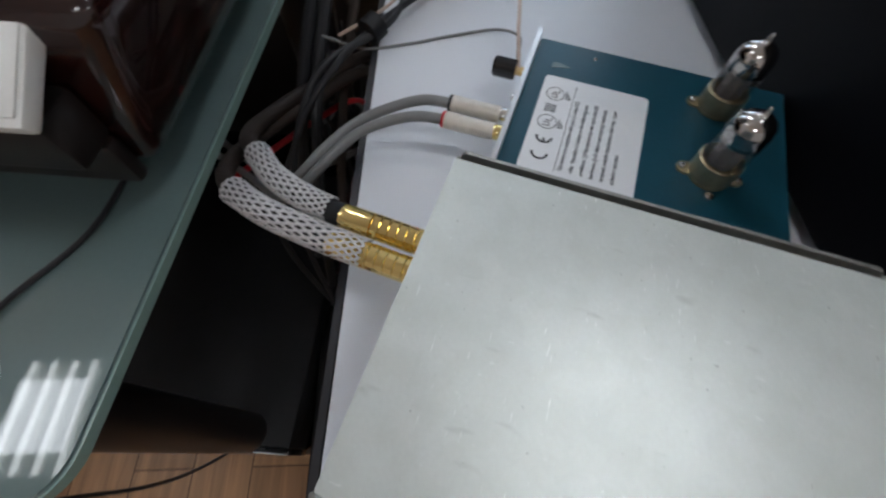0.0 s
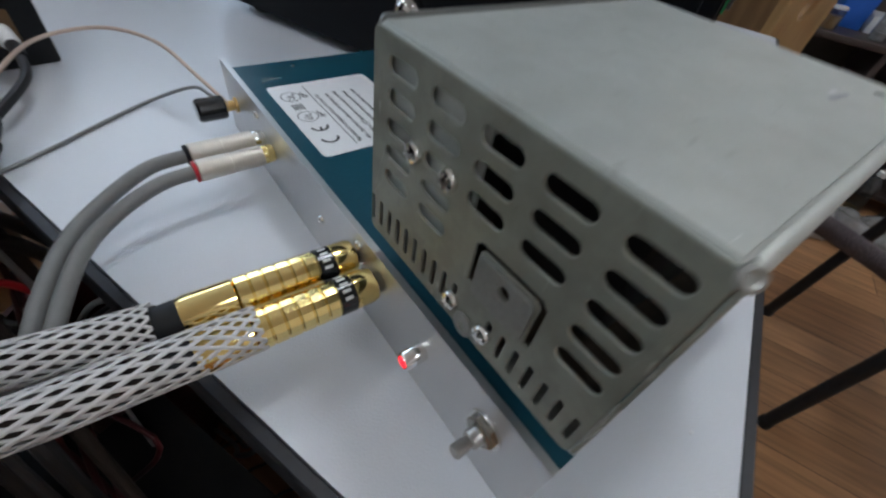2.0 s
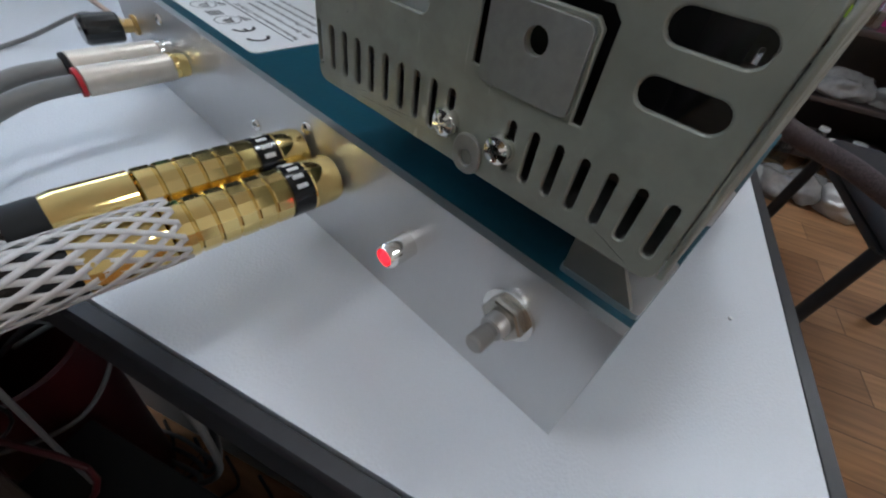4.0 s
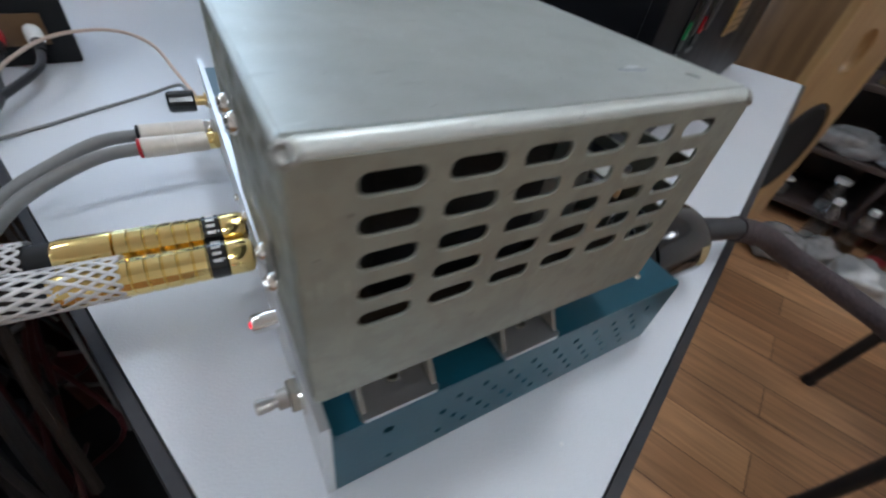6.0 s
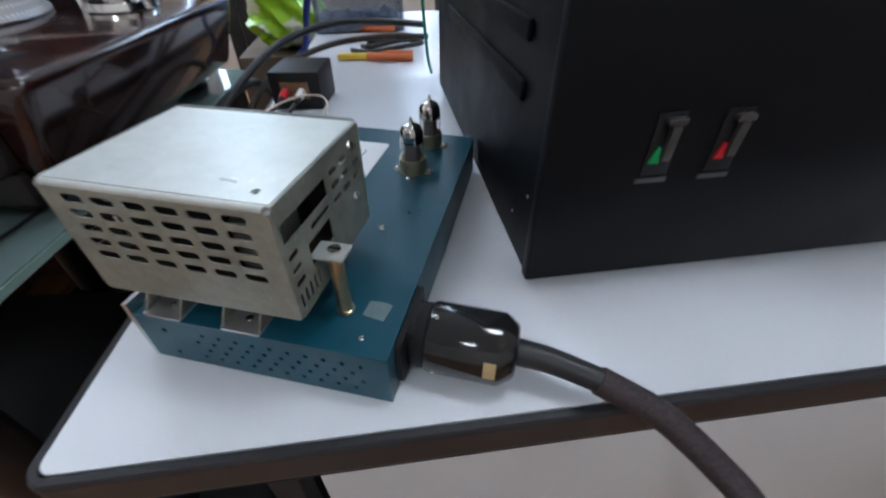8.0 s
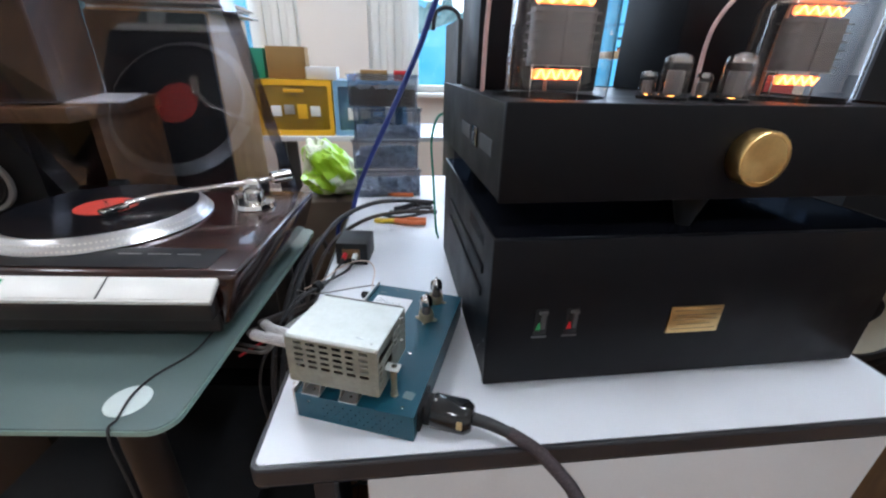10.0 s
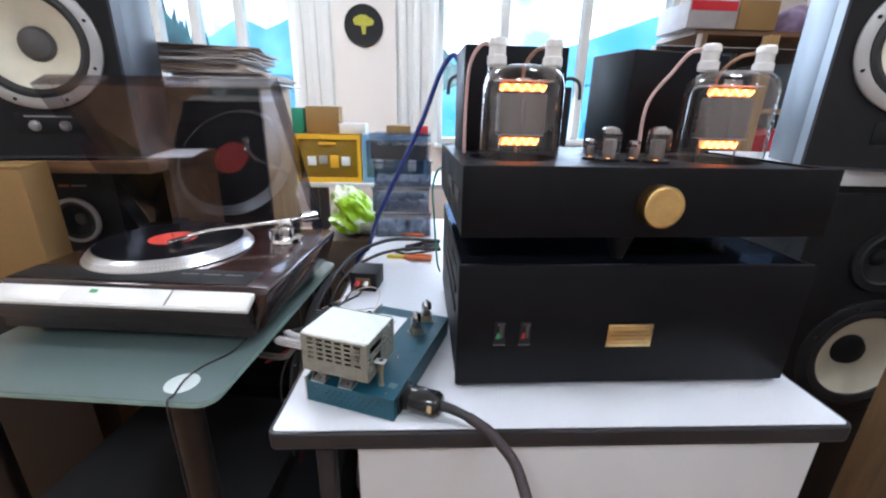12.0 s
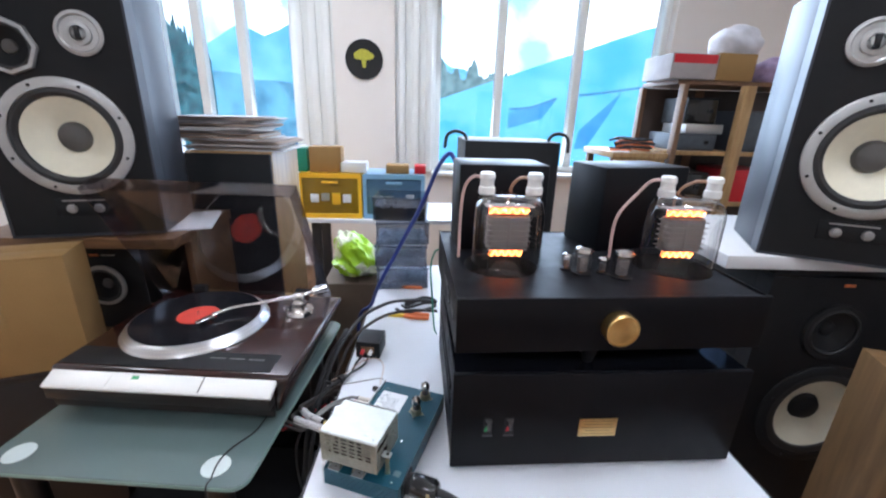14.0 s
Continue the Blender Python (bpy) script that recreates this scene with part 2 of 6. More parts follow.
# ---- building tools ----
def thing(name, label, category, m=None, group="", kind=""):
    ob = new(name)
    ob.empty_display_size = 0.02
    ob.matrix_world = m or Matrix()
    return tagged(ob, label, category, group, kind)


def part(name, bm, mat, parent=None, label="", smooth=35):
    me = bpy.data.meshes.new(name)
    bmesh.ops.recalc_face_normals(bm, faces=bm.faces)
    bm.to_mesh(me)
    bm.free()
    for p in me.polygons:
        p.use_smooth = True
    me.set_sharp_from_angle(angle=radians(smooth))
    if mat is not None:
        me.materials.append(mat)
    ob = new(name, me)
    ob.parent = parent
    if label:
        ob["label"] = label
    return ob


def solid(name, bm, mat, label, category, m=None, group="", kind="", smooth=35):
    """A thing of one mesh."""
    ob = part(name, bm, mat, None, "", smooth)
    ob.matrix_world = m or Matrix()
    return tagged(ob, label, category, group, kind)


def box(bm, x0, x1, y0, y1, z0, z1, bev=0.0, seg=2):
    r = bmesh.ops.create_cube(bm, size=1.0)
    vs = r["verts"]
    for v in vs:
        v.co = Vector((x0 if v.co.x < 0 else x1, y0 if v.co.y < 0 else y1, z0 if v.co.z < 0 else z1))
    if bev:
        es = list({e for v in vs for e in v.link_edges})
        bmesh.ops.bevel(bm, geom=es, offset=bev, segments=seg, affect="EDGES", profile=0.5)
    return bm


def boxed(*a, **k):
    return box(bmesh.new(), *a, **k)


def lathe(bm, profile, m=None, seg=32, close=True):
    """Turns (radius, height) pairs about the z axis."""
    m = m or Matrix()
    rings = []
    for r, z in profile:
        if r < 1e-6:
            rings.append([bm.verts.new(m @ Vector((0, 0, z)))])
        else:
            rings.append([bm.verts.new(m @ Vector((r * math.cos(2 * math.pi * k / seg), r * math.sin(2 * math.pi * k / seg), z))) for k in range(seg)])
    for a, b in zip(rings, rings[1:]):
        for k in range(seg):
            if len(a) > 1 and len(b) > 1:
                bm.faces.new((a[k], a[(k + 1) % seg], b[(k + 1) % seg], b[k]))
            elif len(a) > 1:
                bm.faces.new((a[k], a[(k + 1) % seg], b[0]))
            elif len(b) > 1:
                bm.faces.new((a[0], b[(k + 1) % seg], b[k]))
    if close:
        for ring in (rings[0], rings[-1]):
            if len(ring) > 2:
                bm.faces.new(ring)
    return bm


def along(p, d):
    """A pose at p whose z axis points along d."""
    return Matrix.Translation(p) @ Vector(d).to_track_quat("Z", "Y").to_matrix().to_4x4()


def rod(bm, a, b, r, r2=None, seg=16, bev=0.0):
    a, b = Vector(a), Vector(b)
    h = (b - a).length
    r2 = r if r2 is None else r2
    prof = [(r, 0), (r2, h)] if not bev else [(r - bev, 0), (r, bev), (r2, h - bev), (r2 - bev, h)]
    return lathe(bm, prof, along(a, b - a), seg)


def spline(pts, n=8):
    """Catmull-Rom points through pts."""
    p = [Vector(q) for q in pts]
    p = [2 * p[0] - p[1]] + p + [2 * p[-1] - p[-2]]
    out = []
    for i in range(1, len(p) - 2):
        for k in range(n):
            t = k / n
            a, b, c, d = p[i - 1], p[i], p[i + 1], p[i + 2]
            out.append(0.5 * (2 * b + (c - a) * t + (2 * a - 5 * b + 4 * c - d) * t * t + (3 * b - a - 3 * c + d) * t ** 3))
    return out + [p[-2]]


def frames(pts):
    """Poses along a line of points, turning as little as they can."""
    out, up = [], None
    for i, q in enumerate(pts):
        d = (pts[min(i + 1, len(pts) - 1)] - pts[max(i - 1, 0)]).normalized()
        if up is None:
            up = d.orthogonal().normalized()
        side = d.cross(up).normalized()
        up = side.cross(d).normalized()
        out.append((q, side, up))
    return out


def sweep(bm, pts, r, seg=10, n=8, smooth=True):
    """A round cable along pts; r is one radius, or a function of the way from 0 to 1."""
    line = spline(pts, n) if smooth else [Vector(q) for q in pts]
    rings = []
    for i, (q, side, up) in enumerate(frames(line)):
        rr = r(i / (len(line) - 1)) if callable(r) else r
        rings.append([bm.verts.new(q + rr * (math.cos(a) * side + math.sin(a) * up)) for a in (2 * math.pi * k / seg for k in range(seg))])
    for a, b in zip(rings, rings[1:]):
        for k in range(seg):
            bm.faces.new((a[k], a[(k + 1) % seg], b[(k + 1) % seg], b[k]))
    bm.faces.new(rings[0])
    bm.faces.new(rings[-1])
    return bm


def rounded(x0, x1, y0, y1, r, seg=5):
    """The outline of a rectangle with round corners."""
    r = min(r, (x1 - x0) / 2 - 1e-6, (y1 - y0) / 2 - 1e-6)
    pts = []
    for cx, cy, a in ((x1 - r, y0 + r, -90), (x1 - r, y1 - r, 0), (x0 + r, y1 - r, 90), (x0 + r, y0 + r, 180)):
        for k in range(seg + 1):
            t = radians(a + 90 * k / seg)
            pts.append((cx + r * math.cos(t), cy + r * math.sin(t)))
    return pts


def circle(cx, cy, r, seg=12):
    return [(cx + r * math.cos(2 * math.pi * k / seg), cy + r * math.sin(2 * math.pi * k / seg)) for k in range(seg)]


def plate(bm, outer, holes, th, m=None):
    """A sheet th thick in the local x-y plane, with real holes through it."""
    m = m or Matrix()
    es = []
    for loop in (outer, *holes):
        vs = [bm.verts.new((x, y, 0)) for x, y in loop]
        es += [bm.edges.new((vs[k], vs[(k + 1) % len(vs)])) for k in range(len(vs))]
    r = bmesh.ops.triangle_fill(bm, use_beauty=True, use_dissolve=False, edges=es, normal=(0, 0, 1))
    fs = [f for f in r["geom"] if isinstance(f, bmesh.types.BMFace)]
    ex = bmesh.ops.extrude_face_region(bm, geom=fs)
    top = [v for v in ex["geom"] if isinstance(v, bmesh.types.BMVert)]
    for v in top:
        v.co.z += th
    seen = {v for f in fs for v in f.verts} | set(top) | {v for e in es if e.is_valid for v in e.verts}
    for v in seen:
        v.co = m @ v.co
    return bm


XZ = Matrix(((1, 0, 0, 0), (0, 0, 1, 0), (0, 1, 0, 0), (0, 0, 0, 1)))  # sheet x, y lie along x, z; its thickness along +y
YZ = Matrix(((0, 0, 1, 0), (1, 0, 0, 0), (0, 1, 0, 0), (0, 0, 0, 1)))  # sheet x, y lie along y, z; its thickness along +x


# ---- the room ----
def wall(name, x0, x1, y0, y1, z0, z1, mat=None, label="cream painted wall"):
    return solid(name, boxed(x0, x1, y0, y1, z0, z1), mat or WALL_CREAM, label, "wall", kind="structure")


floor = solid("floor", boxed(-3.2, 4.2, -3.2, 3.3, -0.05, 0.0), FLOOR_WOOD, "brown wood-look laminate floor", "floor", kind="structure")
ceiling = solid("ceiling", boxed(-3.2, 4.2, -3.2, 3.3, 3.0, 3.05), WALL_CREAM, "white painted ceiling", "ceiling", kind="structure")
wall("wall_west", -3.3, -3.2, -3.2, 3.3, 0, 3.0)
wall("wall_east", 4.2, 4.3, -3.2, 3.3, 0, 3.0)
wall("wall_south", -3.2, 4.2, -3.3, -3.2, 0, 3.0)
SILL, HEAD, YW = 0.92, 2.75, 3.1
wall("wall_north_low", -3.2, 4.2, YW, YW + 0.3, 0, SILL)
wall("wall_north_top", -3.2, 4.2, YW, YW + 0.3, HEAD, 3.0)
wall("wall_north_pier", -0.50, -0.014, YW - 0.06, YW + 0.3, SILL, HEAD, label="pale pink painted wall pier")
wall("wall_north_west", -3.2, -2.3, YW, YW + 0.3, SILL, HEAD)
wall("wall_north_east", 2.32, 4.2, YW, YW + 0.3, SILL, HEAD)


def window(name, x0, x1, posts, label):
    w = thing(name, label, "window", pose(0, YW, 0), kind="structure")
    fr = bmesh.new()
    for a, b in ((x0, x0 + 0.05), (x1 - 0.05, x1)):
        box(fr, a, b, 0.08, 0.16, SILL, HEAD, 0.006)
    for a, b in ((SILL, SILL + 0.05), (HEAD - 0.05, HEAD)):
        box(fr, x0 + 0.05, x1 - 0.05, 0.08, 0.16, a, b, 0.006)
    part("window_frame", fr, FRAME_WHITE, w)
    part("window_sill", boxed(x0 - 0.02, x1 + 0.02, -0.10, 0.08, SILL - 0.03, SILL, 0.006), FRAME_WHITE, w)
    edges = [x0 + 0.05, *posts, x1 - 0.05]
    for p in posts:
        part("mullion", boxed(p - 0.035, p + 0.035, 0.075, 0.165, SILL + 0.05, HEAD - 0.05, 0.006), FRAME_WHITE, w)
    for a, b in zip(edges, edges[1:]):
        pane = part("pane", boxed(a, b, 0.118, 0.122, SILL + 0.05, HEAD - 0.05), GLASS, w, "clear window pane")
        pane.visible_shadow = False
    return w


window("window_1", -2.3, -0.83, (-1.915, -1.612, -1.265), "white painted window with clear panes")
window("window_2", 0.32, 2.32, (0.878, 1.563), "white painted window with clear panes")
for a, b, n in ((-0.83, -0.50, "trim_west"), (-0.014, 0.32, "trim_east")):
    t = bmesh.new()
    box(t, a, b, YW - 0.02, YW + 0.3, SILL, HEAD, 0.004)
    for k in range(3):
        c = a + (b - a) * (k + 0.5) / 3
        box(t, c - 0.03, c + 0.03, YW - 0.05, YW - 0.02, SILL, HEAD, 0.012)
    solid(n, t, FRAME_WHITE, "cream boarded window casing", "trim", kind="structure")


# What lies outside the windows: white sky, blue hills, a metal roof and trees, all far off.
# Emission stands in for the daylight on hills, trees and roof.
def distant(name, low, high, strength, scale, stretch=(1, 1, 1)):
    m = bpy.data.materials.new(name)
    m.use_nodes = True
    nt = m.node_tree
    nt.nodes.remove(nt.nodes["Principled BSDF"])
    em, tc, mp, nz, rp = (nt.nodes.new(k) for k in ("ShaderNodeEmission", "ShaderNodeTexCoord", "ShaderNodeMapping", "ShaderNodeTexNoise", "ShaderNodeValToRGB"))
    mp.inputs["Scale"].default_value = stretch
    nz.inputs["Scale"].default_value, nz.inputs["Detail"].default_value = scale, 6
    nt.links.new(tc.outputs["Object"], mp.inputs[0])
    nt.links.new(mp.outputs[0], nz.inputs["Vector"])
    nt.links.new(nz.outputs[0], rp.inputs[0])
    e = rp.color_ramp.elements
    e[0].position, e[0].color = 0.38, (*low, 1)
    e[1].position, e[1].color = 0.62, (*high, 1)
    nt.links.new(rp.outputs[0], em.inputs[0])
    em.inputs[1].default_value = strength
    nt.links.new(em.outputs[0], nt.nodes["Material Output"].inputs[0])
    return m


def ridge(x0, x1, base, crest, seed, rough):
    """An uneven upright outline for hills and tree tops."""
    n = 90
    top = [(x0 + (x1 - x0) * k / n, crest(k / n) + rough * noise.noise(Vector((k * 0.11, seed, 0))) + 0.4 * rough * noise.noise(Vector((k * 0.45, seed, 3)))) for k in range(n + 1)]
    return [(x1, base), (x0, base)], top


def far_sheet(name, x0, x1, y, base, crest, seed, rough, mat, label):
    low, top = ridge(x0, x1, base, crest, seed, rough)
    bm = bmesh.new()
    plate(bm, low + top, [], 0.05, Matrix.Translation((0, y, 0)) @ XZ)
    return solid(name, bm, mat, label, "backdrop", kind="structure")


solid("backdrop", boxed(-24, 26, 18, 18.1, -6, 18), distant("white_sky", (0.20, 0.66, 1.0), (1.0, 1.0, 1.0), 1.9, 0.33), "bright white and blue sky", "backdrop", kind="structure")
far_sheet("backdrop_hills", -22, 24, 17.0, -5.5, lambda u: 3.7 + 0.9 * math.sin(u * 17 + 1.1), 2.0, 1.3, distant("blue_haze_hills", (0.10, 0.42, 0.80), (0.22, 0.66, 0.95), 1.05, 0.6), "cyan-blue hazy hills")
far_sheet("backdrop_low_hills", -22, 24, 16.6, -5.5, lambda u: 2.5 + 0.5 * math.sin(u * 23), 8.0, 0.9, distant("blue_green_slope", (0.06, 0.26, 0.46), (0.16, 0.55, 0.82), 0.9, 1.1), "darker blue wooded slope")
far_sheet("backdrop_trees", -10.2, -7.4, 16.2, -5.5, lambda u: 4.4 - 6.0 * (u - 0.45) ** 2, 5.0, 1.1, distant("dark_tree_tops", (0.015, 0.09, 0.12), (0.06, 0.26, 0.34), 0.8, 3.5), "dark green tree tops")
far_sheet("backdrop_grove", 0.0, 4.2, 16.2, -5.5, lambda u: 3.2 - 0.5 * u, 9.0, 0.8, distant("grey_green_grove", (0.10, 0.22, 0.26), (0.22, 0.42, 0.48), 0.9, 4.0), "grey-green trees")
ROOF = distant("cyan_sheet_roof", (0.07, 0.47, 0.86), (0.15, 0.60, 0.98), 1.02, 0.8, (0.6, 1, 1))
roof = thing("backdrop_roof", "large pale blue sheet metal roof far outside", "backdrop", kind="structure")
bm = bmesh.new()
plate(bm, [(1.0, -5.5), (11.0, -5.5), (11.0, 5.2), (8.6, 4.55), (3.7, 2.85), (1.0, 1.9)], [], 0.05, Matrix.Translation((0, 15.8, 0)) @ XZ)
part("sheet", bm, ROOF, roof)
# Shade in the roof valleys, drawn as darker blue panels over the sheet.
SHADE = distant("shaded_blue_roof", (0.045, 0.30, 0.66), (0.08, 0.38, 0.76), 1.0, 1.2)
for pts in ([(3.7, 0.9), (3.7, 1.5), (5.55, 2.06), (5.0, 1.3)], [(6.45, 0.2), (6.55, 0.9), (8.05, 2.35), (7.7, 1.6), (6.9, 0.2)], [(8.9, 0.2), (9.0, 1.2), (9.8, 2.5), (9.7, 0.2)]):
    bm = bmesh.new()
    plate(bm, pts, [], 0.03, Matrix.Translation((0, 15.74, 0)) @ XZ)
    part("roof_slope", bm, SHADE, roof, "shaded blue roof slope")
SEAM = distant("blue_roof_seam", (0.05, 0.25, 0.50), (0.09, 0.36, 0.66), 0.9, 3.0)
for pts in (((6.4, 2.2), (7.3, 2.32), (9.2, 2.62)), ((3.7, 1.62), (4.6, 1.72), (5.5, 2.06))):
    part("seam", sweep(bmesh.new(), [(x, 15.72, z) for x, z in pts], 0.045, 6, 3), SEAM, roof)

# ---- lamps ----
TUBE = glowing("fluorescent_tube", (0.90, 0.98, 1.0), 9.0)


def ceiling_light(x, y):
    c = thing("ceiling_light", "white ceiling fitting with four fluorescent tubes", "ceiling light", pose(x, y, 3.0), group="ceiling lights")
    part("housing", boxed(-0.3, 0.3, -0.3, 0.3, -0.09, -0.004, 0.006), FRAME_WHITE, c)
    for k in range(4):
        xx = -0.165 + 0.11 * k
        part("tube", rod(bmesh.new(), (xx, -0.28, -0.115), (xx, 0.28, -0.115), 0.013, seg=12), TUBE, c, "glowing tube")
    return c


for lx, ly in ((-2.04, 0.26), (0.77, 0.10), (-0.65, -1.9), (1.9, -1.9), (-0.65, 1.6)):
    ceiling_light(lx, ly)
    area("ceiling_lamp", pose(lx, ly, 2.86), 0.36, 0.36, 4.0 if lx < -2 else 10.5, (0.83, 0.93, 1.0))
area("window_light", look((1.4, YW - 0.02, 1.85), (1.2, 0, 1.2)), 2.0, 1.7, 55, (0.62, 0.81, 1.0))
area("window_light", look((-1.5, YW - 0.02, 1.85), (-1.2, 0, 1.2)), 1.3, 1.7, 36, (0.62, 0.81, 1.0))

# ---- desk ----
Z = 0.75
desk = thing("desk", "white laminate desk with a black plastic edge band", "desk")
dt = bmesh.new()


def askew(bm):
    """The desk is not quite square: its front runs off a little, and its open side more."""
    for v in bm.verts:
        x, y = v.co.x, v.co.y
        v.co.x += 0.050 * y * (0.835 - x) / 0.866
        v.co.y -= 0.014 * x
    return bm


askew(plate(dt, rounded(-0.031, 0.835, -0.067, 1.15, 0.008), [], 0.026, pose(0, 0, Z - 0.026)))
part("desk_top", dt, TABLE_WHITE, desk)
de = bmesh.new()
askew(plate(de, rounded(-0.037, 0.841, -0.073, 1.156, 0.012), [rounded(-0.0312, 0.8352, -0.0672, 1.1502, 0.008)], 0.030, pose(0, 0, Z - 0.0305)))
band = part("edge_band", de, EDGE_BLACK, desk, "black plastic edge band")
bb = band.modifiers.new("round", "BEVEL")
bb.width, bb.segments, bb.limit_method, bb.angle_limit = 0.0050, 4, "ANGLE", radians(60)
part("front_panel", askew(boxed(0.085, 0.825, -0.048, -0.030, 0.03, 0.705, 0.002)), PANEL_WHITE, desk, "plain white front panel")
part("side_panel", boxed(0.085, 0.103, -0.027, 1.05, 0.0, Z - 0.03, 0.001), PANEL_WHITE, desk)
part("side_panel", boxed(0.807, 0.825, -0.040, 1.05, 0.0, Z - 0.03, 0.001), PANEL_WHITE, desk)
part("leg", boxed(0.0, 0.03, 1.05, 1.08, 0.0, Z - 0.03, 0.003), EDGE_BLACK, desk)
part("leg", boxed(0.0, 0.03, 0.01, 0.04, 0.0, Z - 0.03, 0.003), EDGE_BLACK, desk)


# ---- the small amplifier ----
CH = pose(0, 0, Z, 0, 0, -21.0)
CW, CL, HH, PH = 0.150, 0.270, 0.038, 0.044
amp = thing("preamplifier_chassis", "teal painted metal amplifier chassis with an aluminium connector panel", "amplifier", CH)
top_holes = [circle(0.124, 0.128, 0.0011, 8), circle(0.131, 0.133, 0.0011, 8), circle(0.112, 0.118, 0.0008, 8)]
part("top_plate", plate(bmesh.new(), rounded(0.0, CW, 0.0, CL, 0.0015, 2), top_holes, 0.0015, pose(0, 0, HH - 0.0015)), TEAL, amp)
vent = []
for row in range(4):
    for col in range(10):
        x = 0.036 + col * 0.0104 + (0.0052 if row % 2 else 0)
        vent.append(circle(x, 0.0085 + row * 0.0066, 0.00140, 10))
vent += [circle(0.0165, 0.0275, 0.0018, 10), circle(0.0175, 0.008, 0.0014, 10)]
part("vent_panel", plate(bmesh.new(), [(0.0, 0.0005), (CW, 0.0005), (CW, HH - 0.0015), (0.0, HH - 0.0015)], vent, 0.0015, XZ), TEAL, amp, "teal end panel drilled with small round vent holes")
part("end_panel", boxed(0.0, CW, CL - 0.0015, CL, 0.0005, HH - 0.0015), TEAL, amp)
part("side_panel", plate(bmesh.new(), [(0.0015, 0.0005), (CL - 0.0015, 0.0005), (CL - 0.0015, HH - 0.0015), (0.0015, HH - 0.0015)], [rounded(0.018, 0.050, 0.006, 0.032, 0.003)], 0.0015, Matrix.Translation((CW - 0.0015, 0, 0)) @ YZ), TEAL, amp)
part("base_plate", boxed(0.002, CW - 0.002, 0.002, CL - 0.002, 0.0006, 0.0016), BLACK_MATT, amp)
pm = bmesh.new()
plate(pm, [(0, 0), (CL, 0), (CL, PH), (0, PH)], [circle(0.0213, 0.029, 0.0030, 14), circle(0.0552, 0.0252, 0.0032, 14), circle(0.0885, 0.029, 0.0035, 14), circle(0.104, 0.030, 0.0035, 14)], 0.0028, Matrix.Translation((-0.003, 0, 0)) @ YZ)
part("connector_panel", pm, ALU, amp, "plain brushed aluminium connector panel")


def cross_screw(parent, p, d, r=0.003, mat=None):
    """A pan-head screw with a cross recess; d points out of the surface."""
    bm = bmesh.new()
    m = along(p, d)
    lathe(bm, [(r, 0), (r, r * 0.25), (r * 0.85, r * 0.6), (r * 0.45, r * 0.78), (r * 0.28, r * 0.45), (0, r * 0.40)], m, 18)
    for a in (0, 90):
        mm = m @ pose(0, 0, r * 0.70, 0, 0, a + 20)
        b2 = bmesh.new()
        box(b2, -r * 0.62, r * 0.62, -r * 0.09, r * 0.09, -r * 0.1, r * 0.16)
        for v in b2.verts:
            v.co = mm @ v.co
        tmp = bpy.data.meshes.new("t")
        b2.to_mesh(tmp)
        b2.free()
        bm.from_mesh(tmp)
        bpy.data.meshes.remove(tmp)
    return part("screw", bm, mat or CHROME, parent, "bright cross-head screw")


for p in ((-0.003, 0.1355, 0.0238), (-0.003, 0.1005, 0.0385), (-0.003, 0.211, 0.0375)):
    cross_screw(amp, p, (-1, 0, 0), 0.0022)
cross_screw(amp, (0.1328, 0.0102, HH), (0, 0, 1), 0.0019)
cross_screw(amp, (0.1113, 0.1045, HH), (0, 0, 1), 0.0028)
cross_screw(amp, (0.1100, 0.1760, HH), (0, 0, 1), 0.0026)
cross_screw(amp, (0.0370, 0.2610, HH), (0, 0, 1), 0.0012)
# the lamp in its chrome bezel, and the push button
led = part("indicator", lathe(bmesh.new(), [(0.0036, -0.002), (0.0036, 0.0075), (0.0030, 0.0085), (0.0027, 0.0085), (0.0024, 0.005)], along((-0.003, 0.0552, 0.0252), (-1, 0, 0)), 24, close=False), CHROME, amp, "chrome lamp bezel")
part("lens", lathe(bmesh.new(), [(0.0022, 0.0035), (0.0021, 0.0072), (0.0015, 0.0086), (0.0008, 0.0092), (0, 0.0093)], along((-0.003, 0.0552, 0.0252), (-1, 0, 0)), 20), glowing("red_lamp", (1.0, 0.02, 0.035), 1.8), led, "glowing red lens")
SATIN = material("satin_nickel", (0.42, 0.40, 0.37), 0.3, 0.9, var=0.08)
sw = part("push_switch", lathe(bmesh.new(), [(0.0031, -0.006), (0.0031, 0.0065), (0.0028, 0.007), (0.0019, 0.007), (0.0019, 0.0082), (0.0022, 0.0086), (0.0023, 0.0125), (0.0019, 0.0130), (0, 0.0130)], along((-0.003, 0.0213, 0.029), (-1, 0.0, 0.02)), 28), SATIN, amp, "dull nickel push button")
nut = bmesh.new()
lathe(nut, [(0.0056, 0.0012), (0.0056, 0.0034), (0.0050, 0.0038), (0.0031, 0.0038)], along((-0.003, 0.0213, 0.029), (-1, 0, 0)), 6)
part("nut", nut, NICKEL, sw)
part("washer", lathe(bmesh.new(), [(0.0031, 0.0002), (0.0068, 0.0002), (0.0068, 0.0011), (0.0031, 0.0011)], along((-0.003, 0.0213, 0.029), (-1, 0, 0)), 32), CHROME, sw)

# printed label on the top plate: words run away from the camera's first place
sticker = part("label", plate(bmesh.new(), rounded(0.0107, 0.0732, 0.1600, 0.2372, 0.003), [], 0.0003, pose(0, 0, HH)), PAPER, amp, "white printed approval label")


